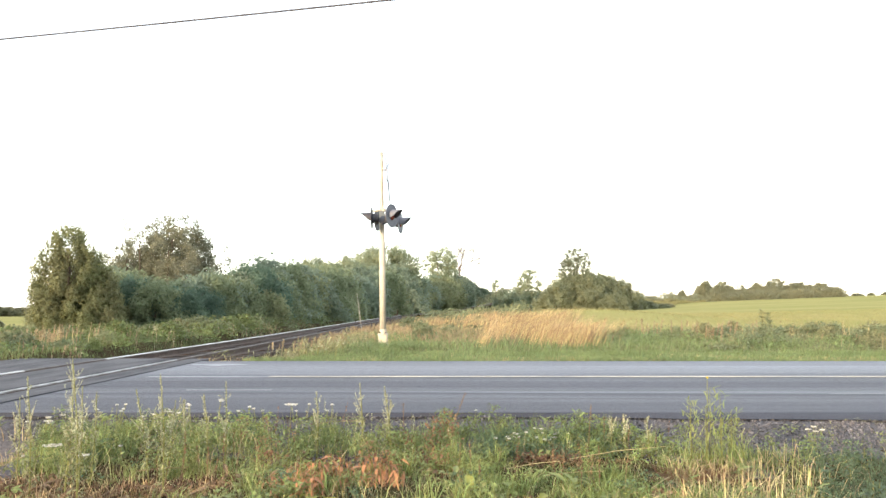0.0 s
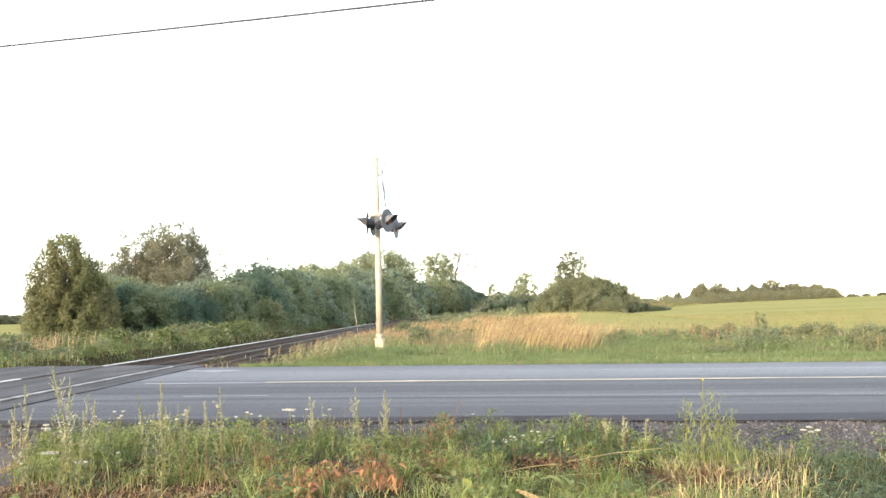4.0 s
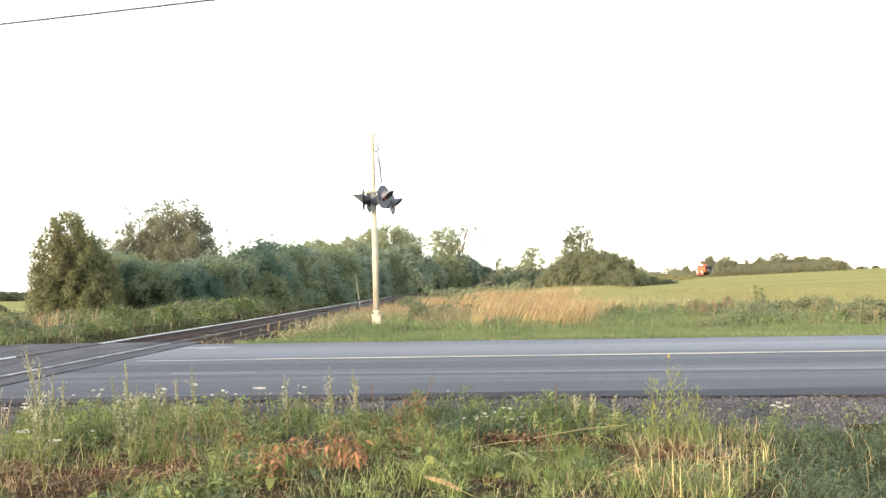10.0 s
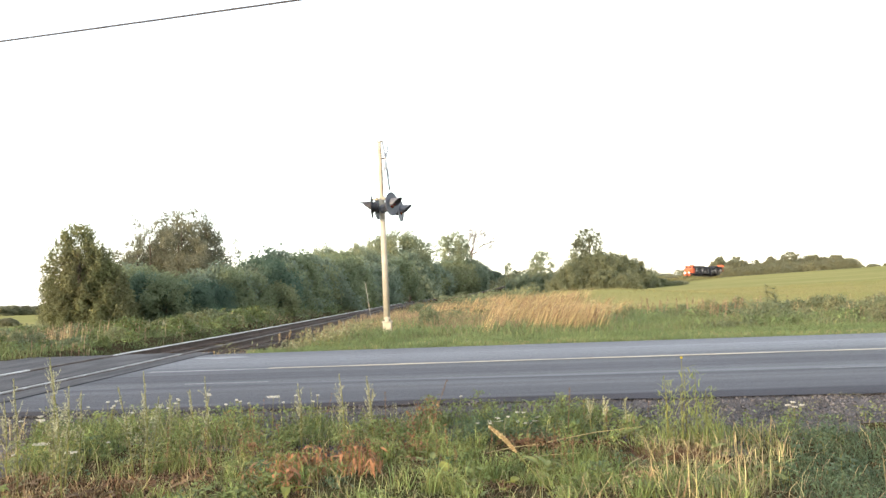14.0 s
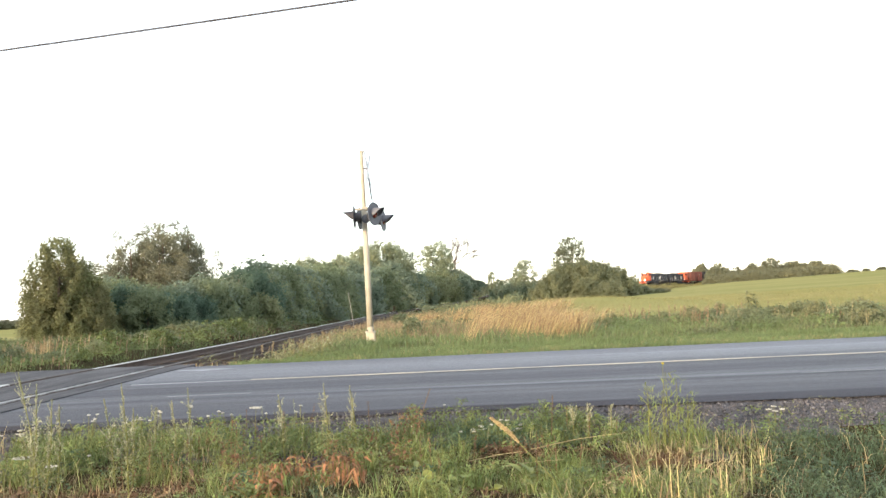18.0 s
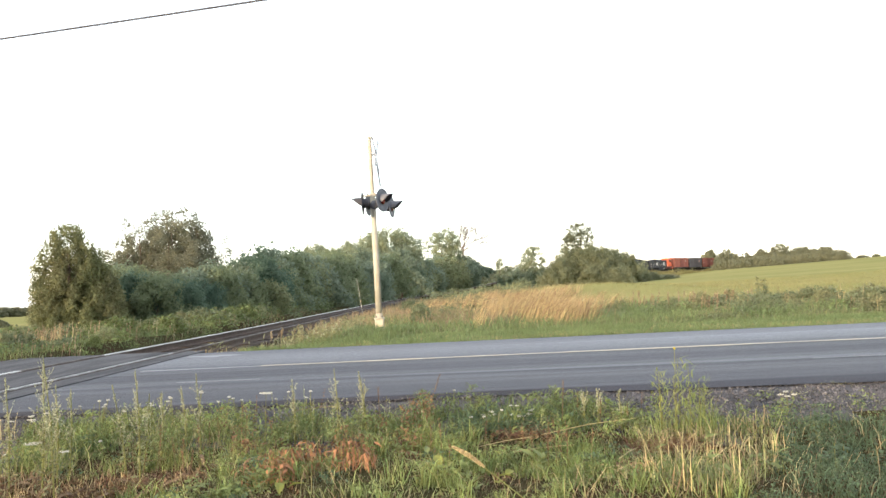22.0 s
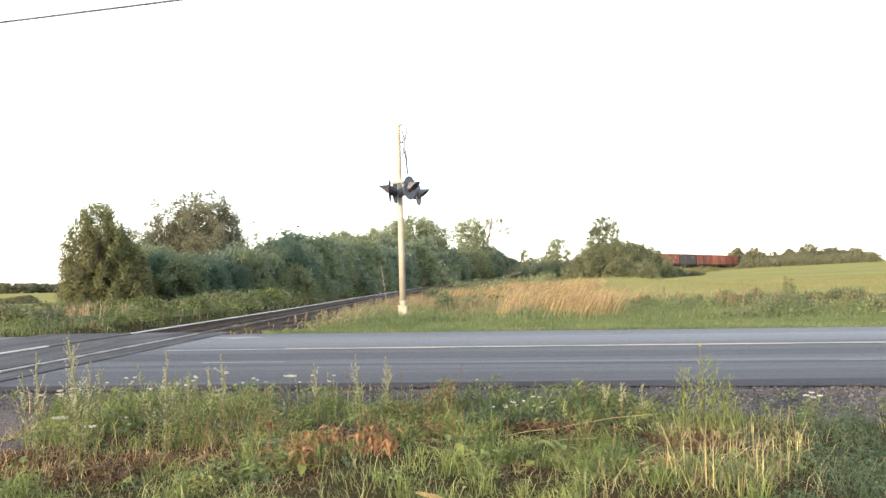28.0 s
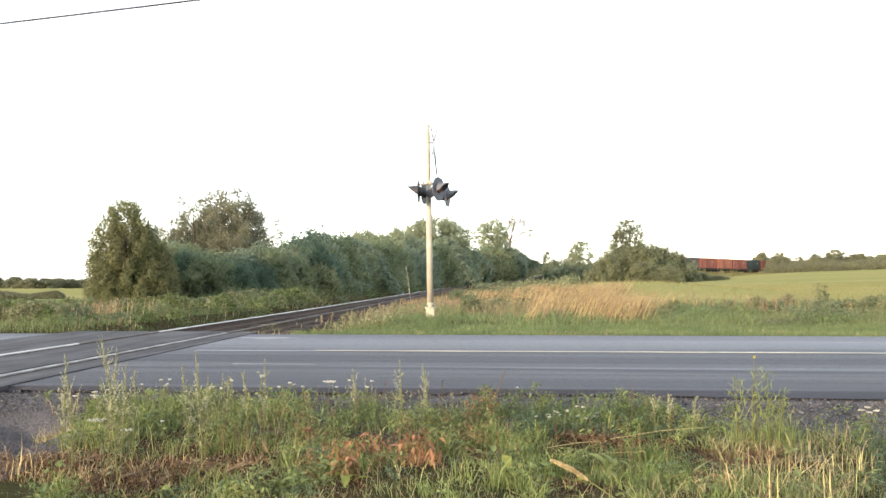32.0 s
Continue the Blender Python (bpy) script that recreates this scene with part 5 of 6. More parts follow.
    for lo, hi, tall, label in ((2.6, 7.0, 1.1, "scrubby weeds along the distant railway bank"), (-9.0, -3.0, 2.2, "scrubby bushes behind the distant railway line")):
        far = np.array([track_at(s) for s in RNG.uniform(90, 320, 900)])
        side = RNG.uniform(lo, hi, len(far))
        c = np.c_[far[:, 0] + side * np.cos(far[:, 2]), far[:, 1] - side * np.sin(far[:, 2])]
        i = np.repeat(np.arange(len(c)), 22)
        x, y = c[i, 0] + RNG.normal(0, 0.7, len(i)), c[i, 1] + RNG.normal(0, 0.7, len(i))
        p = lay(x, y)
        if lo < 0:
            p[:, 2] += 0.1
        p[:, 2] += RNG.uniform(0, 1, len(i)) * tall * (0.6 + 0.4 * np.sin(c[i, 0] * 0.37))
        tagged(leaves("far_bank_weeds", p, 0.28, M_HAY if lo > 0 else M_FAR), label, "weeds", kind="stuff")
    meadow("track_grass", "dry weeds growing between rail and road", 700, (-5.1, -3.6, 17.3, 22), (0.05, 0.16), 0.010, (0.2, 0.8), M_GOLD, lambda x, y: np.abs(x + 4.4) < 0.5)
    leafy("track_weeds", "low weeds growing in the ballast", 60, (-4.9, -3.4, 17.3, 30), (40, 90), (0.1, 0.3), 0.14, 0.018, M_DULL)


def make_weed_clumps():
    """Bushy clumps of tall weeds: single plants that stand out of the grass on both sides of the line."""
    kinds = []
    for k, (mat, label) in enumerate(((M_GREY_WEED, "grey-green bushy weed clump standing in the rough grass"), (M_DEEP, "dark green bushy weed clump standing in the rough grass"),
                                      (M_DULL, "dull olive bushy weed clump standing in the rough grass"), (M_HEDGE_LIGHT, "light leafy weed clump standing in the rough grass"))):
        t = tree_mesh("weed_clump", label, "weed", 0.95, 1.1, mat, 1500, 0.05, 400 + k, "bush", 0.012, 0.1, 0.5)
        tagged(t, group="weed clumps in the rough grass")
        kinds.append(t)
    rnd = random.Random(31)
    spots = []
    while len(spots) < 74:      # below the hedge
        x, y = rnd.uniform(-23, -8.9), rnd.uniform(20.5, 40)
        if x > -0.6 * y and float(drift(x, y, 3.2, 95)) > 0.42:
            spots.append((x, y, rnd.uniform(0.35, 0.75) + 0.012 * (y - 20), rnd.choice((0, 0, 1, 1, 1, 2, 3))))
    while len(spots) < 124:     # along the edge of the field
        y = rnd.uniform(21.2, 29)
        x = rnd.uniform(0.17, 0.56) * y
        if float(drift(x, y, 2.4, 96)) > 0.42:
            spots.append((x, y, rnd.uniform(0.3, 0.75), rnd.choice((0, 0, 2, 2, 2, 3))))
    while len(spots) < 142:     # on the bank between mast and golden grass
        y = rnd.uniform(26, 60)
        x = rnd.uniform(-2.0, 0.07 * y)
        spots.append((x, y, rnd.uniform(0.35, 0.8), rnd.choice((0, 2, 2))))
    used = set()
    for x, y, size, k in spots:
        wide = size * rnd.uniform(0.8, 1.5)
        place = pose(x, y, ground_point(x, y) - 0.04, 0, 0, rnd.uniform(0, 360))
        if k in used:
            ob = copy_thing(kinds[k], place)
        else:
            ob = kinds[k]
            ob.matrix_world = place
            used.add(k)
        ob.scale = (wide, wide, size)


# ---------- foreground weeds ----------
def front_xy(px, py, z=-0.18):
    """Ground place that shows at that spot of the opening view."""
    d = 1525.6 * (1.0 - z) / (py - 548)
    return place_px(px, d), d


def make_front_grass():
    """The roadside strip: thatch on dark soil, uneven clumps of grass and weeds with gaps between them, straw, litter."""
    shoulder = lambda x: 7.75 - 0.30 * np.maximum(0, x - 0.2) + 0.22 * np.sin(x * 2.1) + 0.15 * np.sin(x * 5.1)
    near = lambda x, y: (y < shoulder(x)) & (x > -3.35 + 0.35 * (7.6 - y) + 0.5 * (drift(x, y, 0.35, 70) - 0.5))
    spot = lambda x, y, cx, cy, rx, ry: ((x - cx) / rx) ** 2 + ((y - cy) / ry) ** 2 + 1.4 * (drift(x, y, 0.22, 3) - 0.5) < 1
    dock = lambda x, y: spot(x, y, -0.78, 6.35, 0.48, 0.42)
    brown = lambda x, y: spot(x, y, -2.5, 5.7, 0.85, 0.42) | spot(x, y, -1.75, 5.75, 0.4, 0.3)
    hollow = lambda x, y: spot(x, y, 0.85, 6.55, 0.5, 0.3) | spot(x, y, 1.35, 5.6, 0.3, 0.22) | spot(x, y, 1.78, 6.22, 0.3, 0.24) | spot(x, y, 0.12, 7.1, 0.22, 0.25) | spot(x, y, 0.05, 6.2, 0.16, 0.2) | spot(x, y, -1.15, 6.75, 0.5, 0.1) | spot(x, y, 0.35, 5.5, 0.25, 0.14)
    cool = lambda x, y: x > 0.425 * y + 0.25 * (drift(x, y, 0.4, 7) - 0.5)
    straw = lambda x, y: (((x / y - 0.345) / 0.085) ** 2 + ((y - 5.7) / 1.05) ** 2 < 1) & ~spot(x, y, 1.78, 6.22, 0.3, 0.24)
    gap = lambda x, y: drift(x, y, 0.34, 71) * 0.6 + drift(x, y, 0.13, 72) * 0.4      # small values: bare
    plain = lambda x, y: near(x, y) & ~dock(x, y) & ~brown(x, y) & ~hollow(x, y) & ~cool(x, y)
    grown = lambda x, y, least=0.42: plain(x, y) & ~straw(x, y) & (gap(x, y) > least + 0.03)
    box4 = (-4.4, 5.2, 4.3, 8.0)
    # what lies on the soil
    meadow("front_thatch", "matted brown dead stalks on the ground", 16000, box4, (0.02, 0.09), 0.005, (0.9, 2.0), M_BROWN, near)
    meadow("front_thatch", "pale dead stalks on the ground", 3200, box4, (0.03, 0.13), 0.004, (1.0, 2.4), M_STRAW, lambda x, y: near(x, y) & (drift(x, y, 0.6, 74) > 0.45))
    leafy("front_litter", "brown leaf litter on the bare patches", 520, (-3.6, 1.6, 4.9, 7.2), (24, 60), (0.01, 0.08), 0.09, 0.013, M_BROWN, lambda x, y: brown(x, y) | dock(x, y) | hollow(x, y), 2.6)
    meadow("front_litter", "withered reddish stalks in the brown patch", 2600, (-3.6, -1.2, 5.0, 6.3), (0.04, 0.16), 0.005, (0.4, 1.6), M_RUST, brown)
    meadow("front_stubble", "short pale stalks in the brown patch", 380, (-3.4, -2.0, 5.3, 6.1), (0.06, 0.17), 0.006, (0.1, 0.8), M_STUBBLE, brown)
    # grasses
    meadow("front_grass", "fine short green grass", 26000, box4, (0.04, 0.13), 0.005, (0.4, 1.3), M_GRASS, lambda x, y: grown(x, y, 0.40))
    meadow("front_grass", "fine olive grass going dry", 16000, box4, (0.05, 0.17), 0.0045, (0.4, 1.3), M_DULL, lambda x, y: plain(x, y) & (gap(x, y) > 0.36) & (drift(x, y, 0.9, 75) > 0.4))
    tufts("front_grass", "tufts of fresh green grass", 560, box4, (22, 60), (0.10, 0.28), 0.0055, 0.035, M_GRASS, lambda x, y: grown(x, y, 0.45))
    tufts("front_grass", "tufts of deep green grass", 260, box4, (22, 50), (0.10, 0.24), 0.0055, 0.04, M_DEEP, lambda x, y: grown(x, y, 0.42))
    tufts("front_grass", "bright upright tufts in the middle of the strip", 34, (-0.25, 0.5, 5.3, 6.7), (30, 70), (0.12, 0.28), 0.0055, 0.05, M_GRASS, lambda x, y: drift(x, y, 0.5, 77) > 0.35, lean=(0.2, 0.9))
    tufts("front_grass", "bright upright tufts among the sticks", 30, (0.6, 1.7, 5.2, 6.4), (24, 60), (0.1, 0.24), 0.0055, 0.05, M_GRASS, lambda x, y: drift(x, y, 0.5, 78) > 0.4, lean=(0.2, 0.9))
    tufts("front_grass", "yellow-green tall grass at the road's edge", 120, (-3.3, -1.0, 6.2, 7.4), (14, 40), (0.1, 0.26), 0.005, 0.06, M_LIME, lambda x, y: near(x, y) & (gap(x, y) > 0.4), lean=(0.15, 1.0))
    tufts("front_grass", "dark green tall grass at the road's edge", 150, (-3.4, 1.6, 6.8, 7.8), (18, 42), (0.12, 0.28), 0.0055, 0.06, M_DEEP, lambda x, y: near(x, y) & (gap(x, y) > 0.38), lean=(0.1, 0.8))
    # sparse blades and tufts in the painted highlight colour
    meadow("front_grass", "bright sunlit blades standing above the rest", 2200, box4, (0.1, 0.3), 0.0045, (0.1, 1.2), M_SUNLIT, lambda x, y: plain(x, y) & (drift(x, y, 0.5, 79) > 0.4))
    tufts("front_grass", "small tufts of grass coloured as if sunlit", 130, box4, (14, 30), (0.08, 0.2), 0.0048, 0.03, M_SUNLIT, lambda x, y: grown(x, y, 0.5))
    # leafy weeds
    for k, (mat, label, n) in enumerate(((M_BROAD, "small-leaved green weeds", 330), (M_BLUE_LEAF, "cool green clover-like weeds", 300), (M_DEEP, "dark green leafy weeds", 300), (M_LIME, "yellow-green leafy weeds", 120))):
        leafy("front_weeds", label, n, box4, (40, 110), (0.04, 0.19), 0.07, 0.013, mat, lambda x, y, k=k: grown(x, y, 0.40) & (drift(x, y, 0.7, 81 + k) > 0.45), 2.3)
    leafy("front_weeds", "feathery green weeds along the road", 210, (-3.5, 1.9, 6.3, 7.8), (80, 170), (0.1, 0.28), 0.06, 0.009, M_DEEP, lambda x, y: near(x, y) & ~hollow(x, y) & (drift(x, y, 0.6, 86) > 0.4), 3.4)
    leafy("front_weeds", "feathery light weeds along the road", 120, (-3.6, 1.9, 6.5, 7.8), (80, 170), (0.1, 0.3), 0.06, 0.009, M_GRASS, lambda x, y: near(x, y) & (drift(x, y, 0.6, 87) > 0.45), 3.4)
    leafy("front_weeds", "blue-green feathery weeds round the white flowers", 60, (0.3, 1.35, 6.75, 7.5), (90, 170), (0.05, 0.14), 0.09, 0.009, M_BLUE_LEAF, None, 3.2)
    leafy("front_weeds", "withered brown weed stems", 90, (-2.0, 0.1, 6.3, 7.3), (40, 90), (0.1, 0.3), 0.05, 0.011, M_RUST, lambda x, y: drift(x, y, 0.4, 88) > 0.58, 3.0)
    seed_plants("front_stalks", "thin dry flowering stems along the road", 100, (-3.4, 0.2, 6.4, 7.6), (0.18, 0.38), M_STEM, M_SEED, lambda x, y: near(x, y) & (drift(x, y, 0.5, 89) > 0.4), "weeds", head=0.35, wide=0.018, lean=0.02, per=14, size=0.006)
    seed_plants("front_stalks", "brown dead flower stems", 120, (-2.2, 1.8, 5.6, 7.2), (0.18, 0.4), M_BROWN, M_RUST, lambda x, y: near(x, y) & (drift(x, y, 0.5, 90) > 0.5), "weeds", head=0.4, wide=0.02, lean=0.02, per=20, size=0.006)
    meadow("front_straw", "scattered dry stalks in the grass", 900, (-3.6, 4, 4.4, 7.4), (0.1, 0.3), 0.0042, (0.2, 1.5), M_STRAW, near)
    # the straw tuft
    meadow("front_stubble", "pale dry straw standing in a tuft", 560, (1.15, 3.4, 4.4, 6.7), (0.08, 0.26), 0.0075, (0.0, 0.7), M_STUBBLE, curl=-0.2, keep=lambda x, y: straw(x, y) & (drift(x, y, 0.3, 91) > 0.3))
    meadow("front_stubble", "thin bent straw lying through the grass", 420, (1.1, 3.4, 4.4, 6.7), (0.12, 0.3), 0.005, (0.8, 2.6), M_STUBBLE, keep=straw)
    meadow("front_grass", "green blades among the straw", 3200, (0.9, 3.5, 4.4, 6.9), (0.06, 0.2), 0.005, (0.2, 1.1), M_GRASS, lambda x, y: straw(x, y) & (gap(x, y) > 0.4))
    meadow("front_grass", "olive blades among the straw", 1800, (0.9, 3.5, 4.4, 6.9), (0.06, 0.2), 0.005, (0.2, 1.1), M_DULL, straw)
    tufts("front_grass", "green grass tufts among the straw", 46, (1.0, 3.3, 4.4, 6.8), (20, 45), (0.1, 0.22), 0.0055, 0.05, M_DEEP, straw)
    tufts("front_straw", "pale straw tuft on the gravel", 7, (-3.74, -3.56, 7.25, 7.45), (60, 90), (0.16, 0.28), 0.006, 0.05, M_STRAW, lean=(0.0, 0.5))
    # the cool green corner by the gravel
    meadow("cool_grass", "cool green grass at the gravel's edge", 11000, (1.8, 5.2, 4.3, 7.0), (0.06, 0.2), 0.0055, (0.3, 1.2), M_COOL, lambda x, y: cool(x, y) & near(x, y + 0.1) & (gap(x, y) > 0.42))
    leafy("cool_weeds", "cool green leafy carpet at the gravel's edge", 210, (1.8, 5.2, 4.3, 6.9), (90, 180), (0.04, 0.2), 0.09, 0.009, M_COOL, lambda x, y: cool(x, y) & near(x, y + 0.05) & (gap(x, y) > 0.4), 2.0)
    leafy("gravel_weeds", "sparse weeds creeping over the gravel", 26, (2.0, 5, 6.5, 7.8), (15, 50), (0.03, 0.12), 0.08, 0.012, M_BROAD, None)
    leafy("gravel_weeds", "dry dull weeds on the gravel", 14, (2.6, 5, 7.2, 8.2), (15, 40), (0.02, 0.08), 0.07, 0.008, M_DULL, None)


def leaf_blade(length, width, fold=0.25, droop=0.35, steps=5):
    """Outline of one broad leaf with a folded midrib, along +x."""
    v, q = [], []
    for i in range(steps + 1):
        u = i / steps
        w = width / 2 * math.sin(math.pi * min(1, 0.08 + 0.92 * u)) ** 0.8 if u < 1 else 0.003
        z = -droop * length * u * u
        v += [(u * length, -w, z + w * fold), (u * length, 0, z), (u * length, w, z + w * fold)]
    for i in range(steps):
        for k in range(2):
            a = i * 3 + k
            q.append((a, a + 1, a + 4, a + 3))
    return np.array(v), np.array(q)


def rosette(name, label, category, x, y, count, length, width, mat, seed, lift=35.0, stalk=0.0, droop=0.5):
    """A plant of separate broad leaves round one root."""
    rnd = random.Random(seed)
    t = thing(name, label, category, (x, y, ground_point(x, y)))
    lv, lq = leaf_blade(length, width, droop=droop)
    mesh = None
    for i in range(count):
        if mesh is None:
            ob = sheet("leaf", lv, lq, mat, t)
            mesh = ob.data
        else:
            ob = link("leaf", mesh, None, t)
        s = rnd.uniform(0.6, 1.15)
        ob.matrix_local = pose(rnd.uniform(-0.05, 0.05), rnd.uniform(-0.05, 0.05), stalk * rnd.uniform(0.3, 1.0), 0, 0, i * 137.5 + rnd.uniform(-20, 20)) @ pose(0, 0, 0, rnd.uniform(-25, 25), -rnd.uniform(lift - 25, lift + 25), 0) @ Matrix.Diagonal((s, s, s, 1))
    if stalk:
        bm = bmesh.new()
        tube(bm, (0, 0, -0.02), (0, 0, stalk), 0.004, 0.002, 6)
        part("stem", bm, M_STEM, t)
    return t


SWAYING = []


def mugwort(x, y, h, seed, lean=0.1):
    """Tall weed: a stem with small leaves and a narrow seed plume."""
    rnd = random.Random(seed)
    t = thing("tall_weed", "tall roadside weed with pale feathery seed plumes", "weed", (x, y, ground_point(x, y)), "tall weeds by the road")
    bm = bmesh.new()
    tip = Vector((lean * h, 0.02, h))
    tube(bm, (0, 0, -0.02), tip * 0.55 + Vector((0.02 * h, 0, 0)), 0.006, 0.004, 5)
    tube(bm, tip * 0.55 + Vector((0.02 * h, 0, 0)), tip, 0.004, 0.002, 5)
    part("stem", bm, M_STEM, t)
    pts, lf = [], []
    big = max(1.0, h / 0.55)
    for k in range(int(rnd.randint(9, 13) * big)):      # side sprays that rise close to the stem, longer lower down
        u0 = rnd.uniform(0.36, 0.9)
        a, out, up = rnd.uniform(0, 6.28), big * rnd.uniform(0.03, 0.1) * (1.2 - u0), big * rnd.uniform(0.08, 0.17) * (1.25 - u0)
        for q in range(18):
            v = q / 17
            pts.append((tip.x * u0 + out * v * math.cos(a) + rnd.uniform(-0.004, 0.004), 0.02 * u0 + out * v * math.sin(a), tip.z * u0 + up * v + rnd.uniform(-0.004, 0.004)))
    for k in range(int(120 * h)):
        u = 1 - 0.5 * rnd.uniform(0, 1) ** 1.3
        r = 0.045 * (1.02 - u) * rnd.uniform(0.2, 1)
        a = rnd.uniform(0, 6.28)
        pts.append((tip.x * u + r * math.cos(a), 0.02 * u + r * math.sin(a), tip.z * u))
    for k in range(int(120 * h)):
        u = rnd.uniform(0.08, 0.6)
        r = rnd.uniform(0.005, 0.06)
        a = rnd.uniform(0, 6.28)
        lf.append((tip.x * u + r * math.cos(a), r * math.sin(a), tip.z * u))
    tagged(leaves("seed_plume", pts, 0.0065, M_SEED, t, long=2.4), kind="stuff")
    tagged(leaves("foliage", lf, 0.011, M_DULL, t, long=3.4), kind="stuff")
    SWAYING.append(t)
    return t


def umbel_plant(x, y, h, heads, size, seed, label, wide=0.12):
    """White-flowered plant: a stem to each flat head of many tiny flowers."""
    rnd = random.Random(seed)
    t = thing("white_flower", label, "flower", (x, y, ground_point(x, y)), "white flowers by the road")
    for k in range(heads):
        e = Vector((rnd.uniform(-wide, wide), rnd.uniform(-wide, wide), h * rnd.uniform(0.75, 1.05)))
        bm = bmesh.new()
        tube(bm, (e.x * 0.2, e.y * 0.2, -0.02), e, 0.003, 0.002, 4)
        part("stem", bm, M_STEM, t)
        n = int(30 + 1200 * size)
        r, a = size / 2 * np.sqrt(RNG.uniform(0, 1, n)), RNG.uniform(0, 6.283, n)
        c = np.c_[e.x + r * np.cos(a), e.y + r * np.sin(a), e.z + 0.004 + RNG.uniform(-0.003, 0.004, n)]
        leaves("flower_head", c, 0.009, M_PETAL, t, tilt=1.0, long=1.1)
    lf = np.c_[RNG.normal(0, wide * 0.7, 40), RNG.normal(0, wide * 0.7, 40), RNG.uniform(0.02, h * 0.7, 40)]
    tagged(leaves("foliage", lf, 0.014, M_BROAD, t, long=3.2), kind="stuff")
    return t


def stick(x, y, length, turn, pitch, r=0.006, mat=None, label="dry broken stalk lying on the weeds", z=0.08):
    t = thing("dead_stalk", label, "stalk", (x, y, ground_point(x, y) + z))
    bm = bmesh.new()
    d = Vector((math.cos(turn), math.sin(turn), math.tan(pitch))) * length / 2
    mid = Vector((0, 0, 0.02 * length))
    tube(bm, -d, mid, r, r, 6)
    tube(bm, mid, d, r, r * 0.5, 6)
    part("stalk", bm, mat or M_STRAW, t)


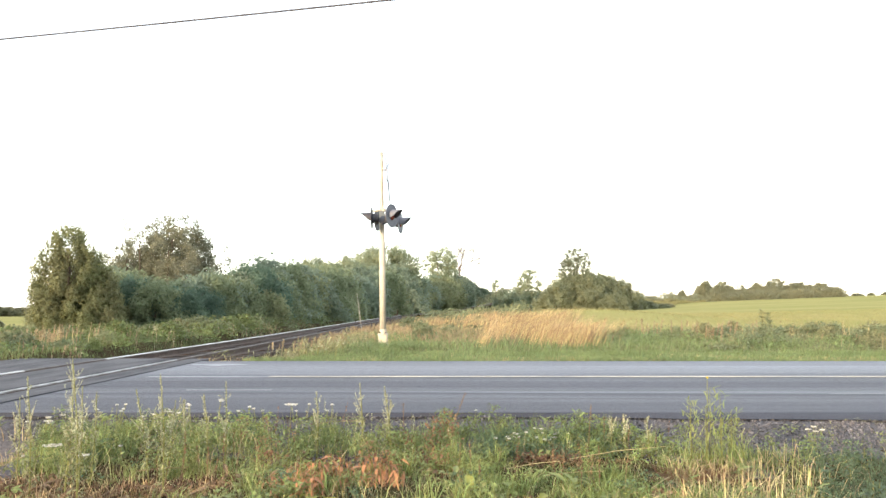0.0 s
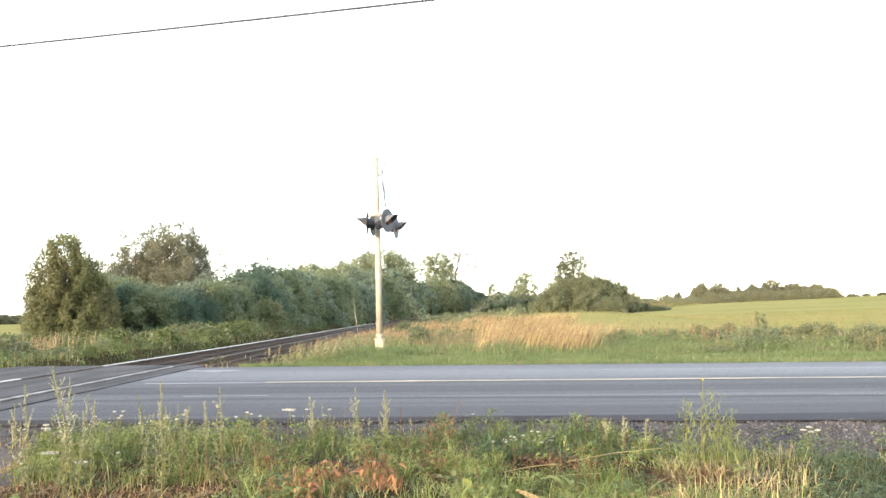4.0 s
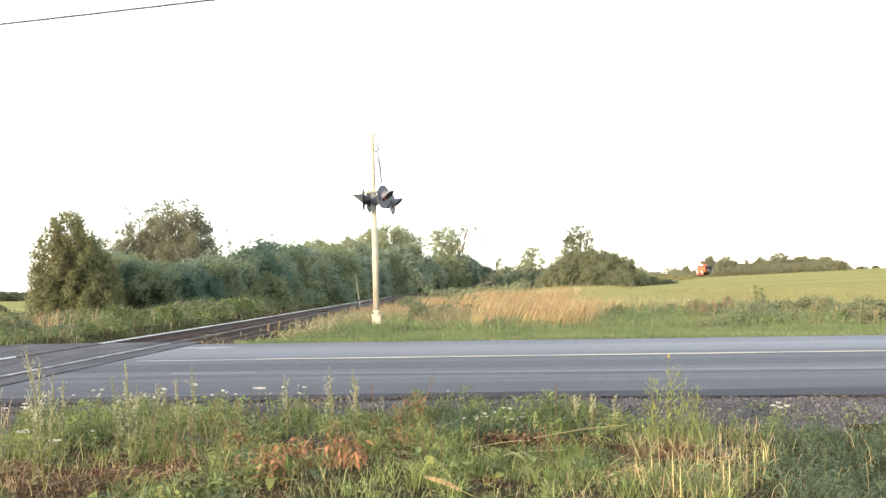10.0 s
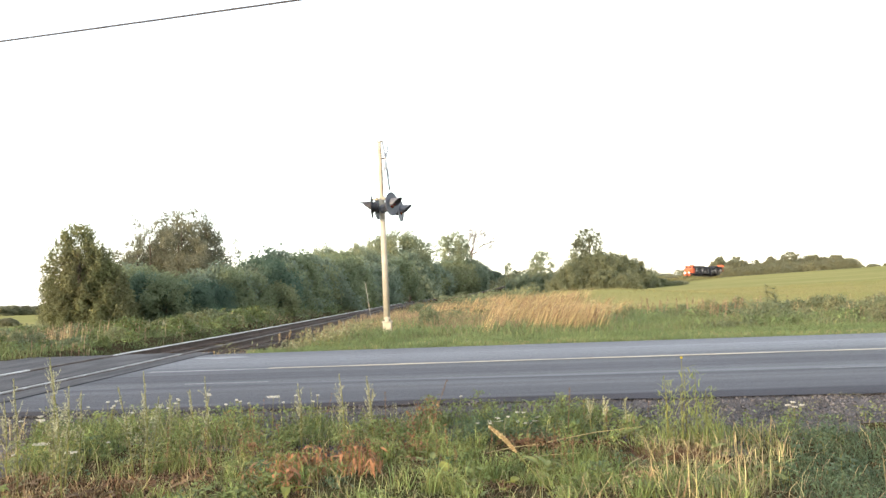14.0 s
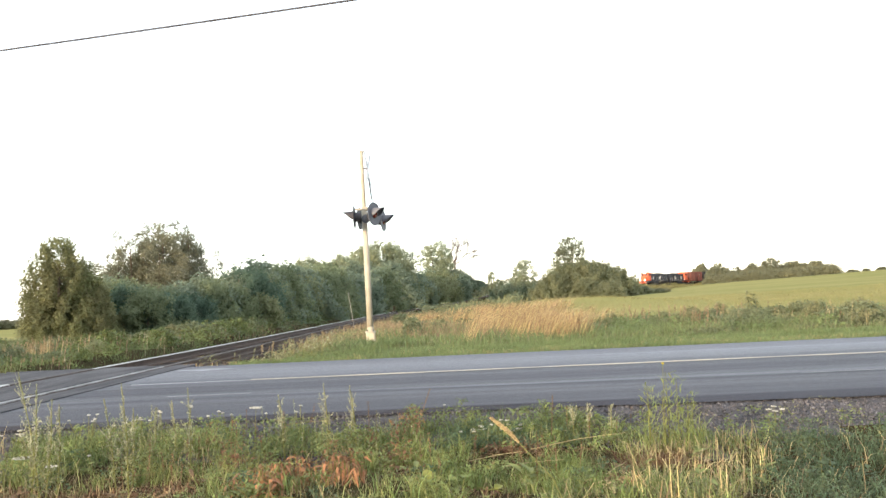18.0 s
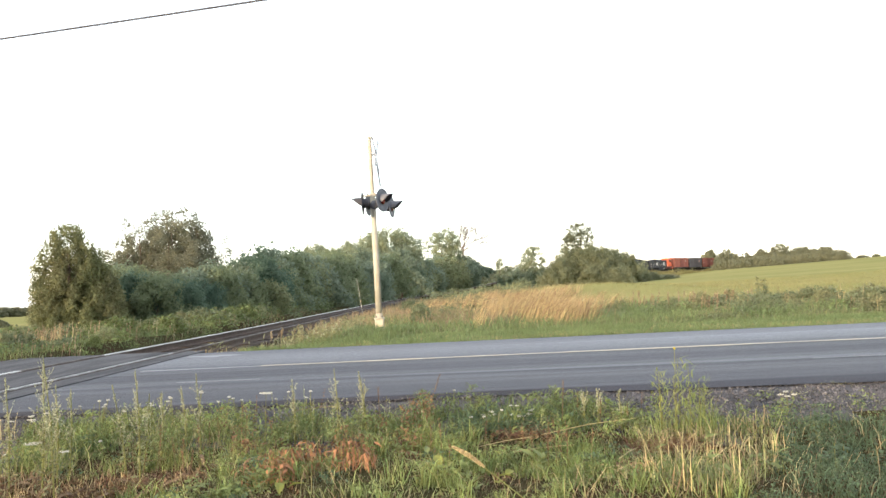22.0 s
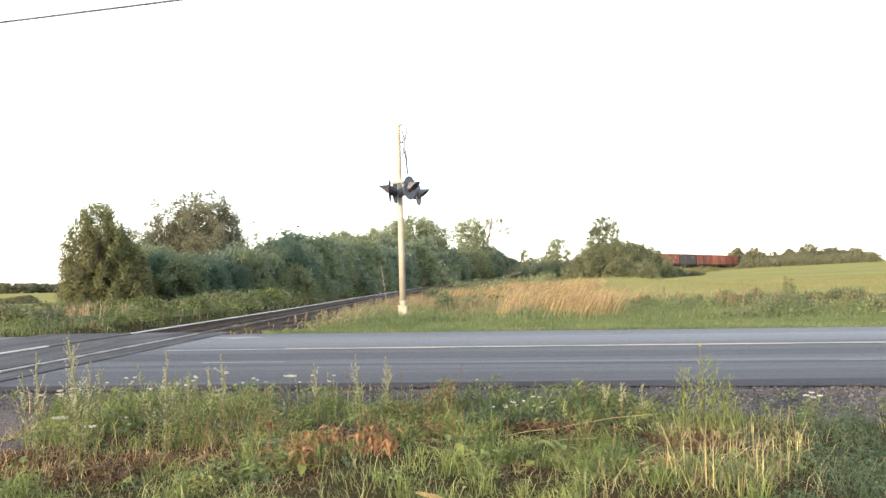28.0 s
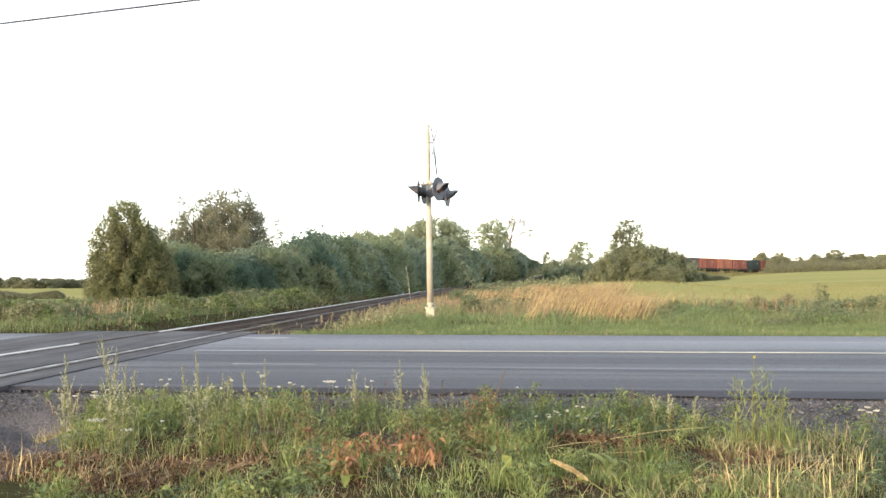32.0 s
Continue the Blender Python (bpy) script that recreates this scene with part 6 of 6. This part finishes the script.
def make_front_plants():
    # tall weeds at the edge of the road: picture column, foot and top of each
    for i, (px, d, top, lean) in enumerate(((60, 5.7, 664, -0.06), (124, 5.5, 630, -0.12), (140, 5.6, 655, 0.04), (162, 5.9, 682, 0.04), (180, 6.0, 690, 0.03), (45, 6.1, 700, -0.02), (255, 6.0, 686, -0.14), (294, 5.8, 660, -0.04), (312, 6.2, 704, 0.06), (402, 6.2, 674, -0.02),
                                           (338, 6.6, 704, 0.02), (370, 6.6, 694, -0.06), (560, 6.8, 692, -0.05), (638, 6.7, 676, -0.04), (684, 6.7, 682, -0.08), (690, 6.8, 704, 0.1),
                                           (1075, 6.9, 735, 0.05), (1140, 6.8, 736, 0.0), (1100, 6.9, 730, 0.02))):
        x = place_px(px, d)
        z = 1 + (548 - top) / 1525.6 * d
        h = z - ground_point(x, d)
        mugwort(x - lean * h, d, h, 100 + i, lean)
    # the leafy clump by the gravel
    x, y = 1.96, 6.47
    for i, (dx, dy, h, lean) in enumerate(((0.0, 0, 0.64, 0.02), (0.09, 0.05, 0.58, 0.12), (-0.14, 0.02, 0.54, -0.12), (0.14, -0.04, 0.46, 0.22), (-0.05, -0.06, 0.5, -0.05), (0.05, -0.1, 0.42, 0.1), (0.2, 0.06, 0.4, 0.2), (-0.12, 0.08, 0.4, -0.2))):
        rosette("leafy_weed", "bushy light-green weed on the gravel edge", "weed", x + dx, y + dy, 46, 0.062, 0.009, M_GRASS if i % 2 else M_LIME, 300 + i, 50, h * 0.94, 0.3)
    t = thing("yellow_flower", "single yellow flower on a tall thin stem", "flower", (x - 0.035, y - 0.03, ground_point(x, y)))
    bm = bmesh.new()
    tube(bm, (0, 0, -0.02), (0.01, 0, 0.67), 0.0035, 0.002, 5)
    part("stem", bm, M_STEM, t)
    a = RNG.uniform(0, 6.283, 30)
    leaves("flower_head", np.c_[0.01 + 0.006 * np.cos(a), 0.006 * np.sin(a), 0.672 + RNG.uniform(-0.006, 0.009, 30)], 0.007, M_FLOWER, t, "small yellow petals")
    meadow("clump_grass", "upright green blades of the leafy clump", 260, (x - 0.2, x + 0.28, y - 0.15, y + 0.18), (0.2, 0.44), 0.0055, (0.05, 0.8), M_GRASS)
    meadow("clump_straw", "brown dry blades matted at the foot of the leafy weed", 900, (x - 0.4, x + 0.1, y - 0.42, y - 0.02), (0.07, 0.2), 0.006, (1.4, 3.4), M_RUST)
    meadow("clump_straw", "straw blades at the foot of the leafy weed", 200, (x - 0.34, x + 0.25, y - 0.3, y + 0.05), (0.12, 0.34), 0.0055, (0.3, 1.8), M_STRAW)
    # white flowers
    for i, (px, py, d, h, heads, size) in enumerate(((885, 771, 7.0, 0.2, 3, 0.03), (902, 764, 7.1, 0.22, 3, 0.032), (957, 778, 7.05, 0.22, 6, 0.034), (990, 758, 7.2, 0.22, 3, 0.03), (945, 754, 7.25, 0.2, 3, 0.03), (920, 762, 7.2, 0.2, 2, 0.028),
                                                 (1428, 752, 7.2, 0.12, 4, 0.045), (107, 785, 6.46, 0.25, 1, 0.25), (158, 797, 6.3, 0.2, 1, 0.17), (512, 690, 6.5, 0.42, 1, 0.19), (585, 712, 7.4, 0.36, 2, 0.05),
                                                 (90, 728, 7.3, 0.32, 4, 0.07), (120, 726, 7.2, 0.3, 3, 0.08), (215, 716, 7.5, 0.3, 5, 0.05), (310, 716, 7.5, 0.32, 3, 0.05), (350, 716, 7.5, 0.3, 4, 0.045), (385, 702, 7.4, 0.36, 2, 0.06),
                                                 (833, 726, 7.8, 0.3, 1, 0.04), (40, 800, 6.3, 0.2, 1, 0.05), (228, 776, 6.6, 0.22, 1, 0.05), (435, 716, 7.4, 0.3, 2, 0.05), (540, 716, 7.5, 0.3, 2, 0.04), (470, 720, 7.3, 0.3, 2, 0.04), (265, 722, 7.4, 0.3, 2, 0.05))):
        x = place_px(px, d)
        z = 1 + (548 - py) / 1525.6 * d
        umbel_plant(x, d, max(0.12, z - ground_point(x, d)), heads, size * (0.55 if px < 850 else 1.0), 500 + i, "white umbel-flowered weed in the roadside grass", 0.05 + 0.015 * heads)
    # rust-brown dock
    rnd = random.Random(71)
    for i in range(132):
        px0, wide, py0, deep = ((540, 26, 864, 10), (678, 17, 848, 9), (546, 26, 860, 11), (606, 42, 850, 10))[i % 4]
        x, y = front_xy(rnd.gauss(px0, wide), rnd.gauss(py0, deep))
        rosette("withered_dock", "withered rust-brown dock leaves", "weed", x, y, rnd.randint(5, 9), rnd.uniform(0.035, 0.07), rnd.uniform(0.01, 0.024), rnd.choice((M_RUST_LEAF, M_RUST_LEAF, M_RUST_LEAF, M_RUST, M_BROWN)), 700 + i, rnd.uniform(-70, 35), rnd.uniform(0.04, 0.16), rnd.uniform(0.5, 1.4))
    for i, (x, y) in enumerate(((1.3, 5.62), (1.42, 5.55), (1.36, 5.5), (1.5, 5.6), (1.26, 5.5))):
        rosette("withered_dock", "curled orange-brown dead leaves in the grass", "weed", x, y, 5, 0.1, 0.04, M_RUST_LEAF if i % 2 else M_STUBBLE, 1200 + i, 15, 0.06, 0.9)
    for i, (px, py) in enumerate(((80, 860), (130, 868), (190, 872), (250, 868), (290, 858), (330, 872), (110, 876), (420, 846))):
        x, y = front_xy(px, py)
        rosette("withered_fern", "withered brown fern-like weed", "weed", x, y, 9, 0.16, 0.03, M_BROWN, 740 + i, 30, 0.05, 0.6)
    # broad green leaves
    rnd = random.Random(77)
    for i in range(60):
        px, py = rnd.uniform(-20, 1440), rnd.uniform(770, 905)
        x, y = front_xy(px, py)
        rosette("broadleaf_weed", "low green broad-leaved weed", "weed", x, y, rnd.randint(6, 10), rnd.uniform(0.05, 0.10), rnd.uniform(0.025, 0.042), rnd.choice((M_BROAD, M_BROAD, M_GRASS)), 800 + i, 35, rnd.uniform(0.04, 0.14), 0.5)
    for i in range(22):
        px, py = rnd.uniform(1440, 1720), rnd.uniform(790, 880)
        x, y = front_xy(px, py)
        rosette("goutweed", "cool green leafy weed carpet at the gravel's edge", "weed", x, y, 14, 0.06, 0.026, M_COOL, 900 + i, 20, rnd.uniform(0.06, 0.16), 0.5)
    for i, (px, py) in enumerate(((850, 876), (938, 884), (820, 866), (560, 890))):
        x, y = front_xy(px, py)
        rosette("yellowing_weed", "weed with large yellowing leaves", "weed", x, y, 4, 0.10, 0.055, M_YELLOW_LEAF, 960 + i, 25, 0.07, 0.5)
    # stalks
    for px, py, ln, turn, z in ((1085, 822, 0.75, 0.15, 0.12), (1000, 836, 0.5, -0.1, 0.08), (600, 790, 0.5, -0.3, 0.15), (940, 830, 0.4, 0.2, 0.1), (1160, 860, 0.3, 0.9, 0.1), (300, 842, 0.4, -0.2, 0.1), (820, 880, 0.35, -0.5, 0.04)):
        x, y = front_xy(px, py)
        stick(x, y, ln, turn, 0.1, 0.0028, M_STRAW if px > 900 else M_BROWN, z=z)
    for px, d, top, bottom, lean in ((715, 6.88, 710, 790, 0.0), (822, 7.2, 692, 760, 0.17), (1040, 6.9, 712, 790, 0.03)):
        x = place_px(px, d)
        z1 = 1 + (548 - top) / 1525.6 * d
        g = ground_point(x, d)
        t = thing("dead_stalk", "upright brown dock stalk with dry seeds", "stalk", (x - lean, d, g))
        bm = bmesh.new()
        tube(bm, (0, 0, -0.02), (lean, 0, z1 - g), 0.0035, 0.0015, 6)
        part("stalk", bm, M_BROWN, t)
        pts = np.c_[np.linspace(lean * 0.7, lean, 60) + RNG.normal(0, 0.006, 60), RNG.normal(0, 0.006, 60), np.linspace((z1 - g) * 0.7, z1 - g, 60)]
        tagged(leaves("seed_spike", pts, 0.006, M_BROWN, t), kind="stuff")
    # weed standing in the far verge
    d = 26.5
    x = place_px(1350, d)
    for i, dx in enumerate((-0.1, 0.12, 0.0, 0.25, -0.25)):
        rosette("thistle", "dark bushy thistle standing above the verge", "weed", x + dx, d + 0.1 * i, 70, 0.12, 0.04, M_GREY_WEED if i % 2 else M_DULL, 980 + i, 30, 1.0 - 0.12 * i, 0.4)


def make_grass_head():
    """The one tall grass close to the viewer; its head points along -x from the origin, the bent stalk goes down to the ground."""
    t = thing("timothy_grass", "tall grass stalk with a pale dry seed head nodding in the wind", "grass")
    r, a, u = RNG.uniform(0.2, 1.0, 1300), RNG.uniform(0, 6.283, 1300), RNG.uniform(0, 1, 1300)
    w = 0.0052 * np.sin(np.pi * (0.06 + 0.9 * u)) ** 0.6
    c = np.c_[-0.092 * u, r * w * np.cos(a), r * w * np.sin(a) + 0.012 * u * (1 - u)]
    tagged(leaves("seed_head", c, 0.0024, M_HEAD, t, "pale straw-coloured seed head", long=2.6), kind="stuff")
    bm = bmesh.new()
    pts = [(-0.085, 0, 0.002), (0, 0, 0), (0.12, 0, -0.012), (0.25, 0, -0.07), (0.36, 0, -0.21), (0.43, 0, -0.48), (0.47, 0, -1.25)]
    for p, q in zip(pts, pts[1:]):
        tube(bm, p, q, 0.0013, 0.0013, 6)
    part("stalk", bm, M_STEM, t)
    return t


# ---------- the train ----------
def truck(parent, x, half, axles):
    bm = bmesh.new()
    for sgn in (-1, 1):
        box(bm, (half * 2, 0.14, 0.28), (x, sgn * 0.98, 0.62), bevel=0.05)
    box(bm, (0.5, 1.9, 0.3), (x, 0, 0.75))
    f = part("truck_frame", bm, M_IRON, parent)
    for k in range(axles):
        xa = x - half * 0.78 + half * 1.56 * k / (axles - 1)
        bm = bmesh.new()
        for sgn in (-1, 1):
            tube(bm, (xa, sgn * 0.68, 0.48), (xa, sgn * 0.80, 0.48), 0.48, sides=16)
        tube(bm, (xa, -0.8, 0.48), (xa, 0.8, 0.48), 0.09, sides=8)
        part("wheelset", bm, M_IRON, f)


LOCO_L, LOCO_SHORT = 20.5, 16.0


def make_loco(label, lit=True, backwards=False):
    """Heads along -x; the leading end is at x = 0."""
    t = thing("locomotive", label, "locomotive", group="locomotives of the train")
    bm = bmesh.new()
    box(bm, (LOCO_L - 0.8, 2.9, 0.35), (LOCO_L / 2, 0, 1.35), bevel=0.03)
    part("frame", bm, M_BLACK_PAINT, t)
    bm = bmesh.new()
    box(bm, (1.7, 2.3, 1.35), (1.75, 0, 2.2), bevel=0.18)
    box(bm, (0.2, 2.9, 1.1), (0.55, 0, 1.2), bevel=0.03)
    part("nose", bm, M_RED_PAINT, t, "red nose")
    bm = bmesh.new()
    box(bm, (2.6, 3.1, 3.0), (3.6, 0, 3.02), bevel=0.12)
    box(bm, (2.7, 2.6, 0.22), (3.6, 0, 4.58), bevel=0.08)
    cab = part("cab", bm, M_RED_PAINT, t, "red driver's cab")
    for y in (-0.75, 0.75):
        bm = bmesh.new()
        box(bm, (0.05, 1.05, 0.75), (2.29, y, 3.75), bevel=0.02)
        part("windscreen", bm, M_GLASS, cab)
    for y in (-1.56, 1.56):
        for x in (3.1, 4.1):
            bm = bmesh.new()
            box(bm, (0.8, 0.05, 0.7), (x, y, 3.7), bevel=0.02)
            part("side_window", bm, M_GLASS, cab)
    for y, z in ((-0.2, 4.55), (0.2, 4.55), (-0.95, 1.75), (0.95, 1.75)):
        bm = bmesh.new()
        xx = 2.22 if z > 3 else 0.42
        spin_profile(bm, [(0, 0.17), (0.05, 0.17), (0.07, 0.1)], (xx, y, z), (-1, 0, 0), 14)
        part("headlight", bm, M_HEADLIGHT if lit else M_GLASS, t, "lit headlight" if lit else "unlit headlight")
    for y in (-1.0, 1.0):
        bm = bmesh.new()
        box(bm, (0.03, 0.7, 0.28), (0.43, y, 1.25))
        part("white_stripe", bm, M_WHITE_PAINT, t)
    bm = bmesh.new()
    box(bm, (12.6, 2.1, 2.5), (11.3, 0, 2.78), bevel=0.1)
    hood = part("hood", bm, M_BLACK_PAINT, t, "black engine hood")
    bm = bmesh.new()
    box(bm, (3.2, 3.0, 0.9), (14.0, 0, 3.8), bevel=0.12)
    part("radiator_wings", bm, M_BLACK_PAINT, hood)
    for x in (13.0, 15.0):
        bm = bmesh.new()
        spin_profile(bm, [(0, 0.62), (0.12, 0.62), (0.14, 0.5)], (x, 0, 4.25), (0, 0, 1), 16)
        part("roof_fan", bm, M_IRON, hood)
    bm = bmesh.new()
    box(bm, (1.2, 0.6, 0.35), (9.0, 0, 4.18), bevel=0.05)
    part("exhaust_stack", bm, M_IRON, hood)
    for x in np.arange(5.8, 17, 1.4):
        for sgn in (-1, 1):
            bm = bmesh.new()
            box(bm, (1.15, 0.04, 1.5), (x, sgn * 1.07, 2.55), bevel=0.01)
            part("hood_door", bm, M_BLACK_PAINT, hood)
    for x, w in ((7.4, 1.0), (13.2, 1.2)):
        for sgn in (-1, 1):
            bm = bmesh.new()
            for k in range(3):
                box(bm, (0.18, 0.03, 1.1), (x + 0.35 * k * w, sgn * 1.11, 2.6), (0, 25 * (k - 1), 0))
            part("white_emblem", bm, M_WHITE_PAINT, hood, "plain white shape in place of a company sign")
    bm = bmesh.new()
    box(bm, (2.2, 2.5, 2.5), (18.7, 0, 2.78), bevel=0.12)
    box(bm, (0.2, 2.9, 1.1), (LOCO_L - 0.55, 0, 1.2), bevel=0.03)
    part("rear_end", bm, M_BLACK_PAINT, t)
    bm = bmesh.new()
    box(bm, (4.6, 2.7, 0.85), (10.2, 0, 0.75), bevel=0.2)
    part("fuel_tank", bm, M_BLACK_PAINT, t)
    for sgn in (-1, 1):
        for x in np.arange(5.4, 19.6, 2.0):
            bm = bmesh.new()
            tube(bm, (x, sgn * 1.42, 1.5), (x, sgn * 1.42, 2.5), 0.022, sides=5)
            part("handrail_post", bm, M_WHITE_PAINT, t)
        bm = bmesh.new()
        tube(bm, (5.2, sgn * 1.42, 2.5), (19.6, sgn * 1.42, 2.5), 0.022, sides=5)
        part("handrail", bm, M_WHITE_PAINT, t)
        bm = bmesh.new()
        for k in range(4):
            box(bm, (0.55, 0.3, 0.04), (0.95, sgn * 1.3, 0.45 + 0.28 * k))
        part("steps", bm, M_WHITE_PAINT, t)
    truck(t, 4.2, 2.3, 3)
    truck(t, 16.3, 2.3, 3)
    bm = bmesh.new()
    box(bm, (0.7, 0.25, 0.3), (0.2, 0, 0.9))
    part("coupler", bm, M_IRON, t)
    # the whole unit is shorter than the drawing, and the second one runs cab last
    fit = Matrix.Diagonal((LOCO_SHORT / LOCO_L, 1, 1, 1))
    if backwards:
        fit = Matrix.Translation((LOCO_SHORT, 0, 0)) @ Matrix.Rotation(math.pi, 4, "Z") @ fit
    for ob in t.children_recursive:
        ob.data.transform(fit)
    return t


CAR_L, CAR_GAP = 10.6, 0.7


def make_boxcar(mat, label):
    """A boxcar whose leading end is at x = 0."""
    t = thing("boxcar", label, "wagon", group="wagons of the train")
    bm = bmesh.new()
    box(bm, (CAR_L, 2.9, 3.55), (CAR_L / 2, 0, 2.95), bevel=0.04)
    part("body", bm, mat, t)
    bm = bmesh.new()
    box(bm, (CAR_L, 3.0, 0.12), (CAR_L / 2, 0, 4.76))
    box(bm, (CAR_L, 1.2, 0.10), (CAR_L / 2, 0, 4.86), bevel=0.03)
    part("roof", bm, mat, t)
    bm = bmesh.new()
    box(bm, (CAR_L, 3.02, 0.22), (CAR_L / 2, 0, 1.18))
    part("sill", bm, M_IRON, t)
    rib = bmesh.new()
    box(rib, (0.14, 0.09, 3.3), (0, 0, 0), bevel=0.02)
    mesh = bpy.data.meshes.new("rib")
    rib.to_mesh(mesh)
    rib.free()
    for sgn in (-1, 1):
        for x in np.arange(0.3, CAR_L, 1.12):
            if abs(x - CAR_L / 2) < 1.4:
                continue
            ob = link("rib", mesh, mat, t)
            ob.location = (x, sgn * 1.49, 2.98)
        bm = bmesh.new()
        box(bm, (2.4, 0.10, 3.2), (CAR_L / 2, sgn * 1.5, 2.95), bevel=0.03)
        door = part("door", bm, mat, t)
        for x in (-0.9, -0.2, 0.8):
            bm = bmesh.new()
            tube(bm, (CAR_L / 2 + x, sgn * 1.575, 1.5), (CAR_L / 2 + x, sgn * 1.575, 4.4), 0.035, sides=5)
            part("lock_bar", bm, M_IRON, door)
        bm = bmesh.new()
        for k in range(5):
            box(bm, (0.4, 0.04, 0.03), (0.35, sgn * 1.58, 1.6 + 0.4 * k))
        part("ladder", bm, M_WHITE_PAINT, t, "pale end ladder")
        bm = bmesh.new()
        box(bm, (0.9, 0.03, 0.5), (CAR_L - 2.4, sgn * 1.52, 3.6))
        part("pale_plate", bm, M_CAR_PLATE, t, "pale lettering panel that cannot be read")
    truck(t, 1.8, 1.2, 2)
    truck(t, CAR_L - 1.8, 1.2, 2)
    bm = bmesh.new()
    box(bm, (CAR_GAP, 0.25, 0.3), (CAR_L + CAR_GAP / 2, 0, 0.9))
    part("coupler", bm, M_IRON, t)
    return t


TRAIN = []


def make_train():
    TRAIN.append((make_loco("black diesel locomotive with red cab and nose and lit headlights"), 0.0, LOCO_SHORT))
    TRAIN.append((make_loco("second black locomotive with its red cab last", False, True), LOCO_SHORT + 0.8, LOCO_SHORT))
    red = make_boxcar(M_CAR_RED, "faded red ribbed boxcar behind the locomotive")
    green = make_boxcar(M_CAR_GREEN, "dark green ribbed boxcar in the train")
    grey = make_boxcar(M_CAR_GREY, "sooty grey ribbed boxcar between two red ones")
    orange = make_boxcar(M_CAR_ORANGE, "orange-red ribbed boxcar with white end ladders")
    s = 2 * LOCO_SHORT + 1.6
    used = set()
    for src in (red, grey, red, orange, red, green, red, red, orange, green, red):
        ob = copy_thing(src, pose(0, 0, 0)) if src in used else src
        if src in used:
            ob["label"] = {red: "faded red ribbed boxcar in the train", green: "dark green ribbed boxcar in the train", orange: "orange-red ribbed boxcar in the train"}[src]
        used.add(src)
        TRAIN.append((ob, s, CAR_L))
        s += CAR_L + CAR_GAP


HEAD_S = 285.6      # the head's place on the line at the start
RUN_T, RUN_S = (0.0, 6.0, 12.0, 18.0, 21.0, 25.0, 28.0, 31.0, 34.0), (0.0, 28.0, 56.0, 84.1, 98.7, 117.5, 128.6, 139.3, 149.8)      # metres run by each second; it brakes for the crossing


def on_track(s0, length):
    """Pose of a vehicle whose leading end is s0 along the line."""
    xa, ya, _ = track_at(s0 + 0.15 * length)
    xb, yb, _ = track_at(s0 + 0.85 * length)
    x, y, _ = track_at(s0)
    yaw = math.degrees(math.atan2(yb - ya, xb - xa))
    m = ((xa + xb) / 2, (ya + yb) / 2)
    c, n = math.cos(radians(yaw)), math.sin(radians(yaw))
    z = rail_z(s0 + length / 2) + 0.03
    return pose(m[0] - c * length / 2, m[1] - n * length / 2, z, 0, 0, yaw)


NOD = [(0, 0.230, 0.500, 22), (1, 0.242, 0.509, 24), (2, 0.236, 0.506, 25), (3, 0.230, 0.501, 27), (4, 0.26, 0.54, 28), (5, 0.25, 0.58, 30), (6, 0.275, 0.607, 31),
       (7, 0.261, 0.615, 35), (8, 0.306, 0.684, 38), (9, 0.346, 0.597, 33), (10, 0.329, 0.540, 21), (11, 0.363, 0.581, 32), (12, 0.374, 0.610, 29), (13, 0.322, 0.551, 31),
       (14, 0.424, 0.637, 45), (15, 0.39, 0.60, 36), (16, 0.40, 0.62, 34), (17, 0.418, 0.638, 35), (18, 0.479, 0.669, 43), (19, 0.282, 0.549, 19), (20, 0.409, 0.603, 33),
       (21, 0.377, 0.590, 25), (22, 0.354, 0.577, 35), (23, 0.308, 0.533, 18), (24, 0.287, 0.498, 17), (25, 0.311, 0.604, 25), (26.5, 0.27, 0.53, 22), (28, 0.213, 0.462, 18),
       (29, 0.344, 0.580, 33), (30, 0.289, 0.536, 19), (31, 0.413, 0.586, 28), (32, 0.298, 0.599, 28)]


def motions():
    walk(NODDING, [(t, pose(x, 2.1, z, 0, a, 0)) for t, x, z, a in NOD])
    for i, ob in enumerate(SWAYING):
        x, y, z = ob.location
        walk(ob, [(t, pose(x, y, z, 0.8 * math.sin(1.9 * t + i), 2.2 * math.sin(2.3 * t + 1.7 * i) + 1.2 * math.sin(0.9 * t + i), 0)) for t in np.arange(0, 32.4, 0.8)])
    for ob, back, length in TRAIN:
        walk(ob, [(t, on_track(HEAD_S - float(np.interp(t, RUN_T, RUN_S)) + back, length)) for t in np.arange(0, 32.5, 2.0)])


make_ground()
make_road()
make_track()
make_signal()
make_wire()
make_stake(place_px(643, 40), 40.0, 2.25, -0.3)
make_stake(place_px(597, 33), 33.0, 0.7, -0.1)
make_trees()
make_train()
make_meadows()
make_weed_clumps()
make_front_grass()
make_front_plants()
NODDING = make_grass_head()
make_pebbles()
motions()
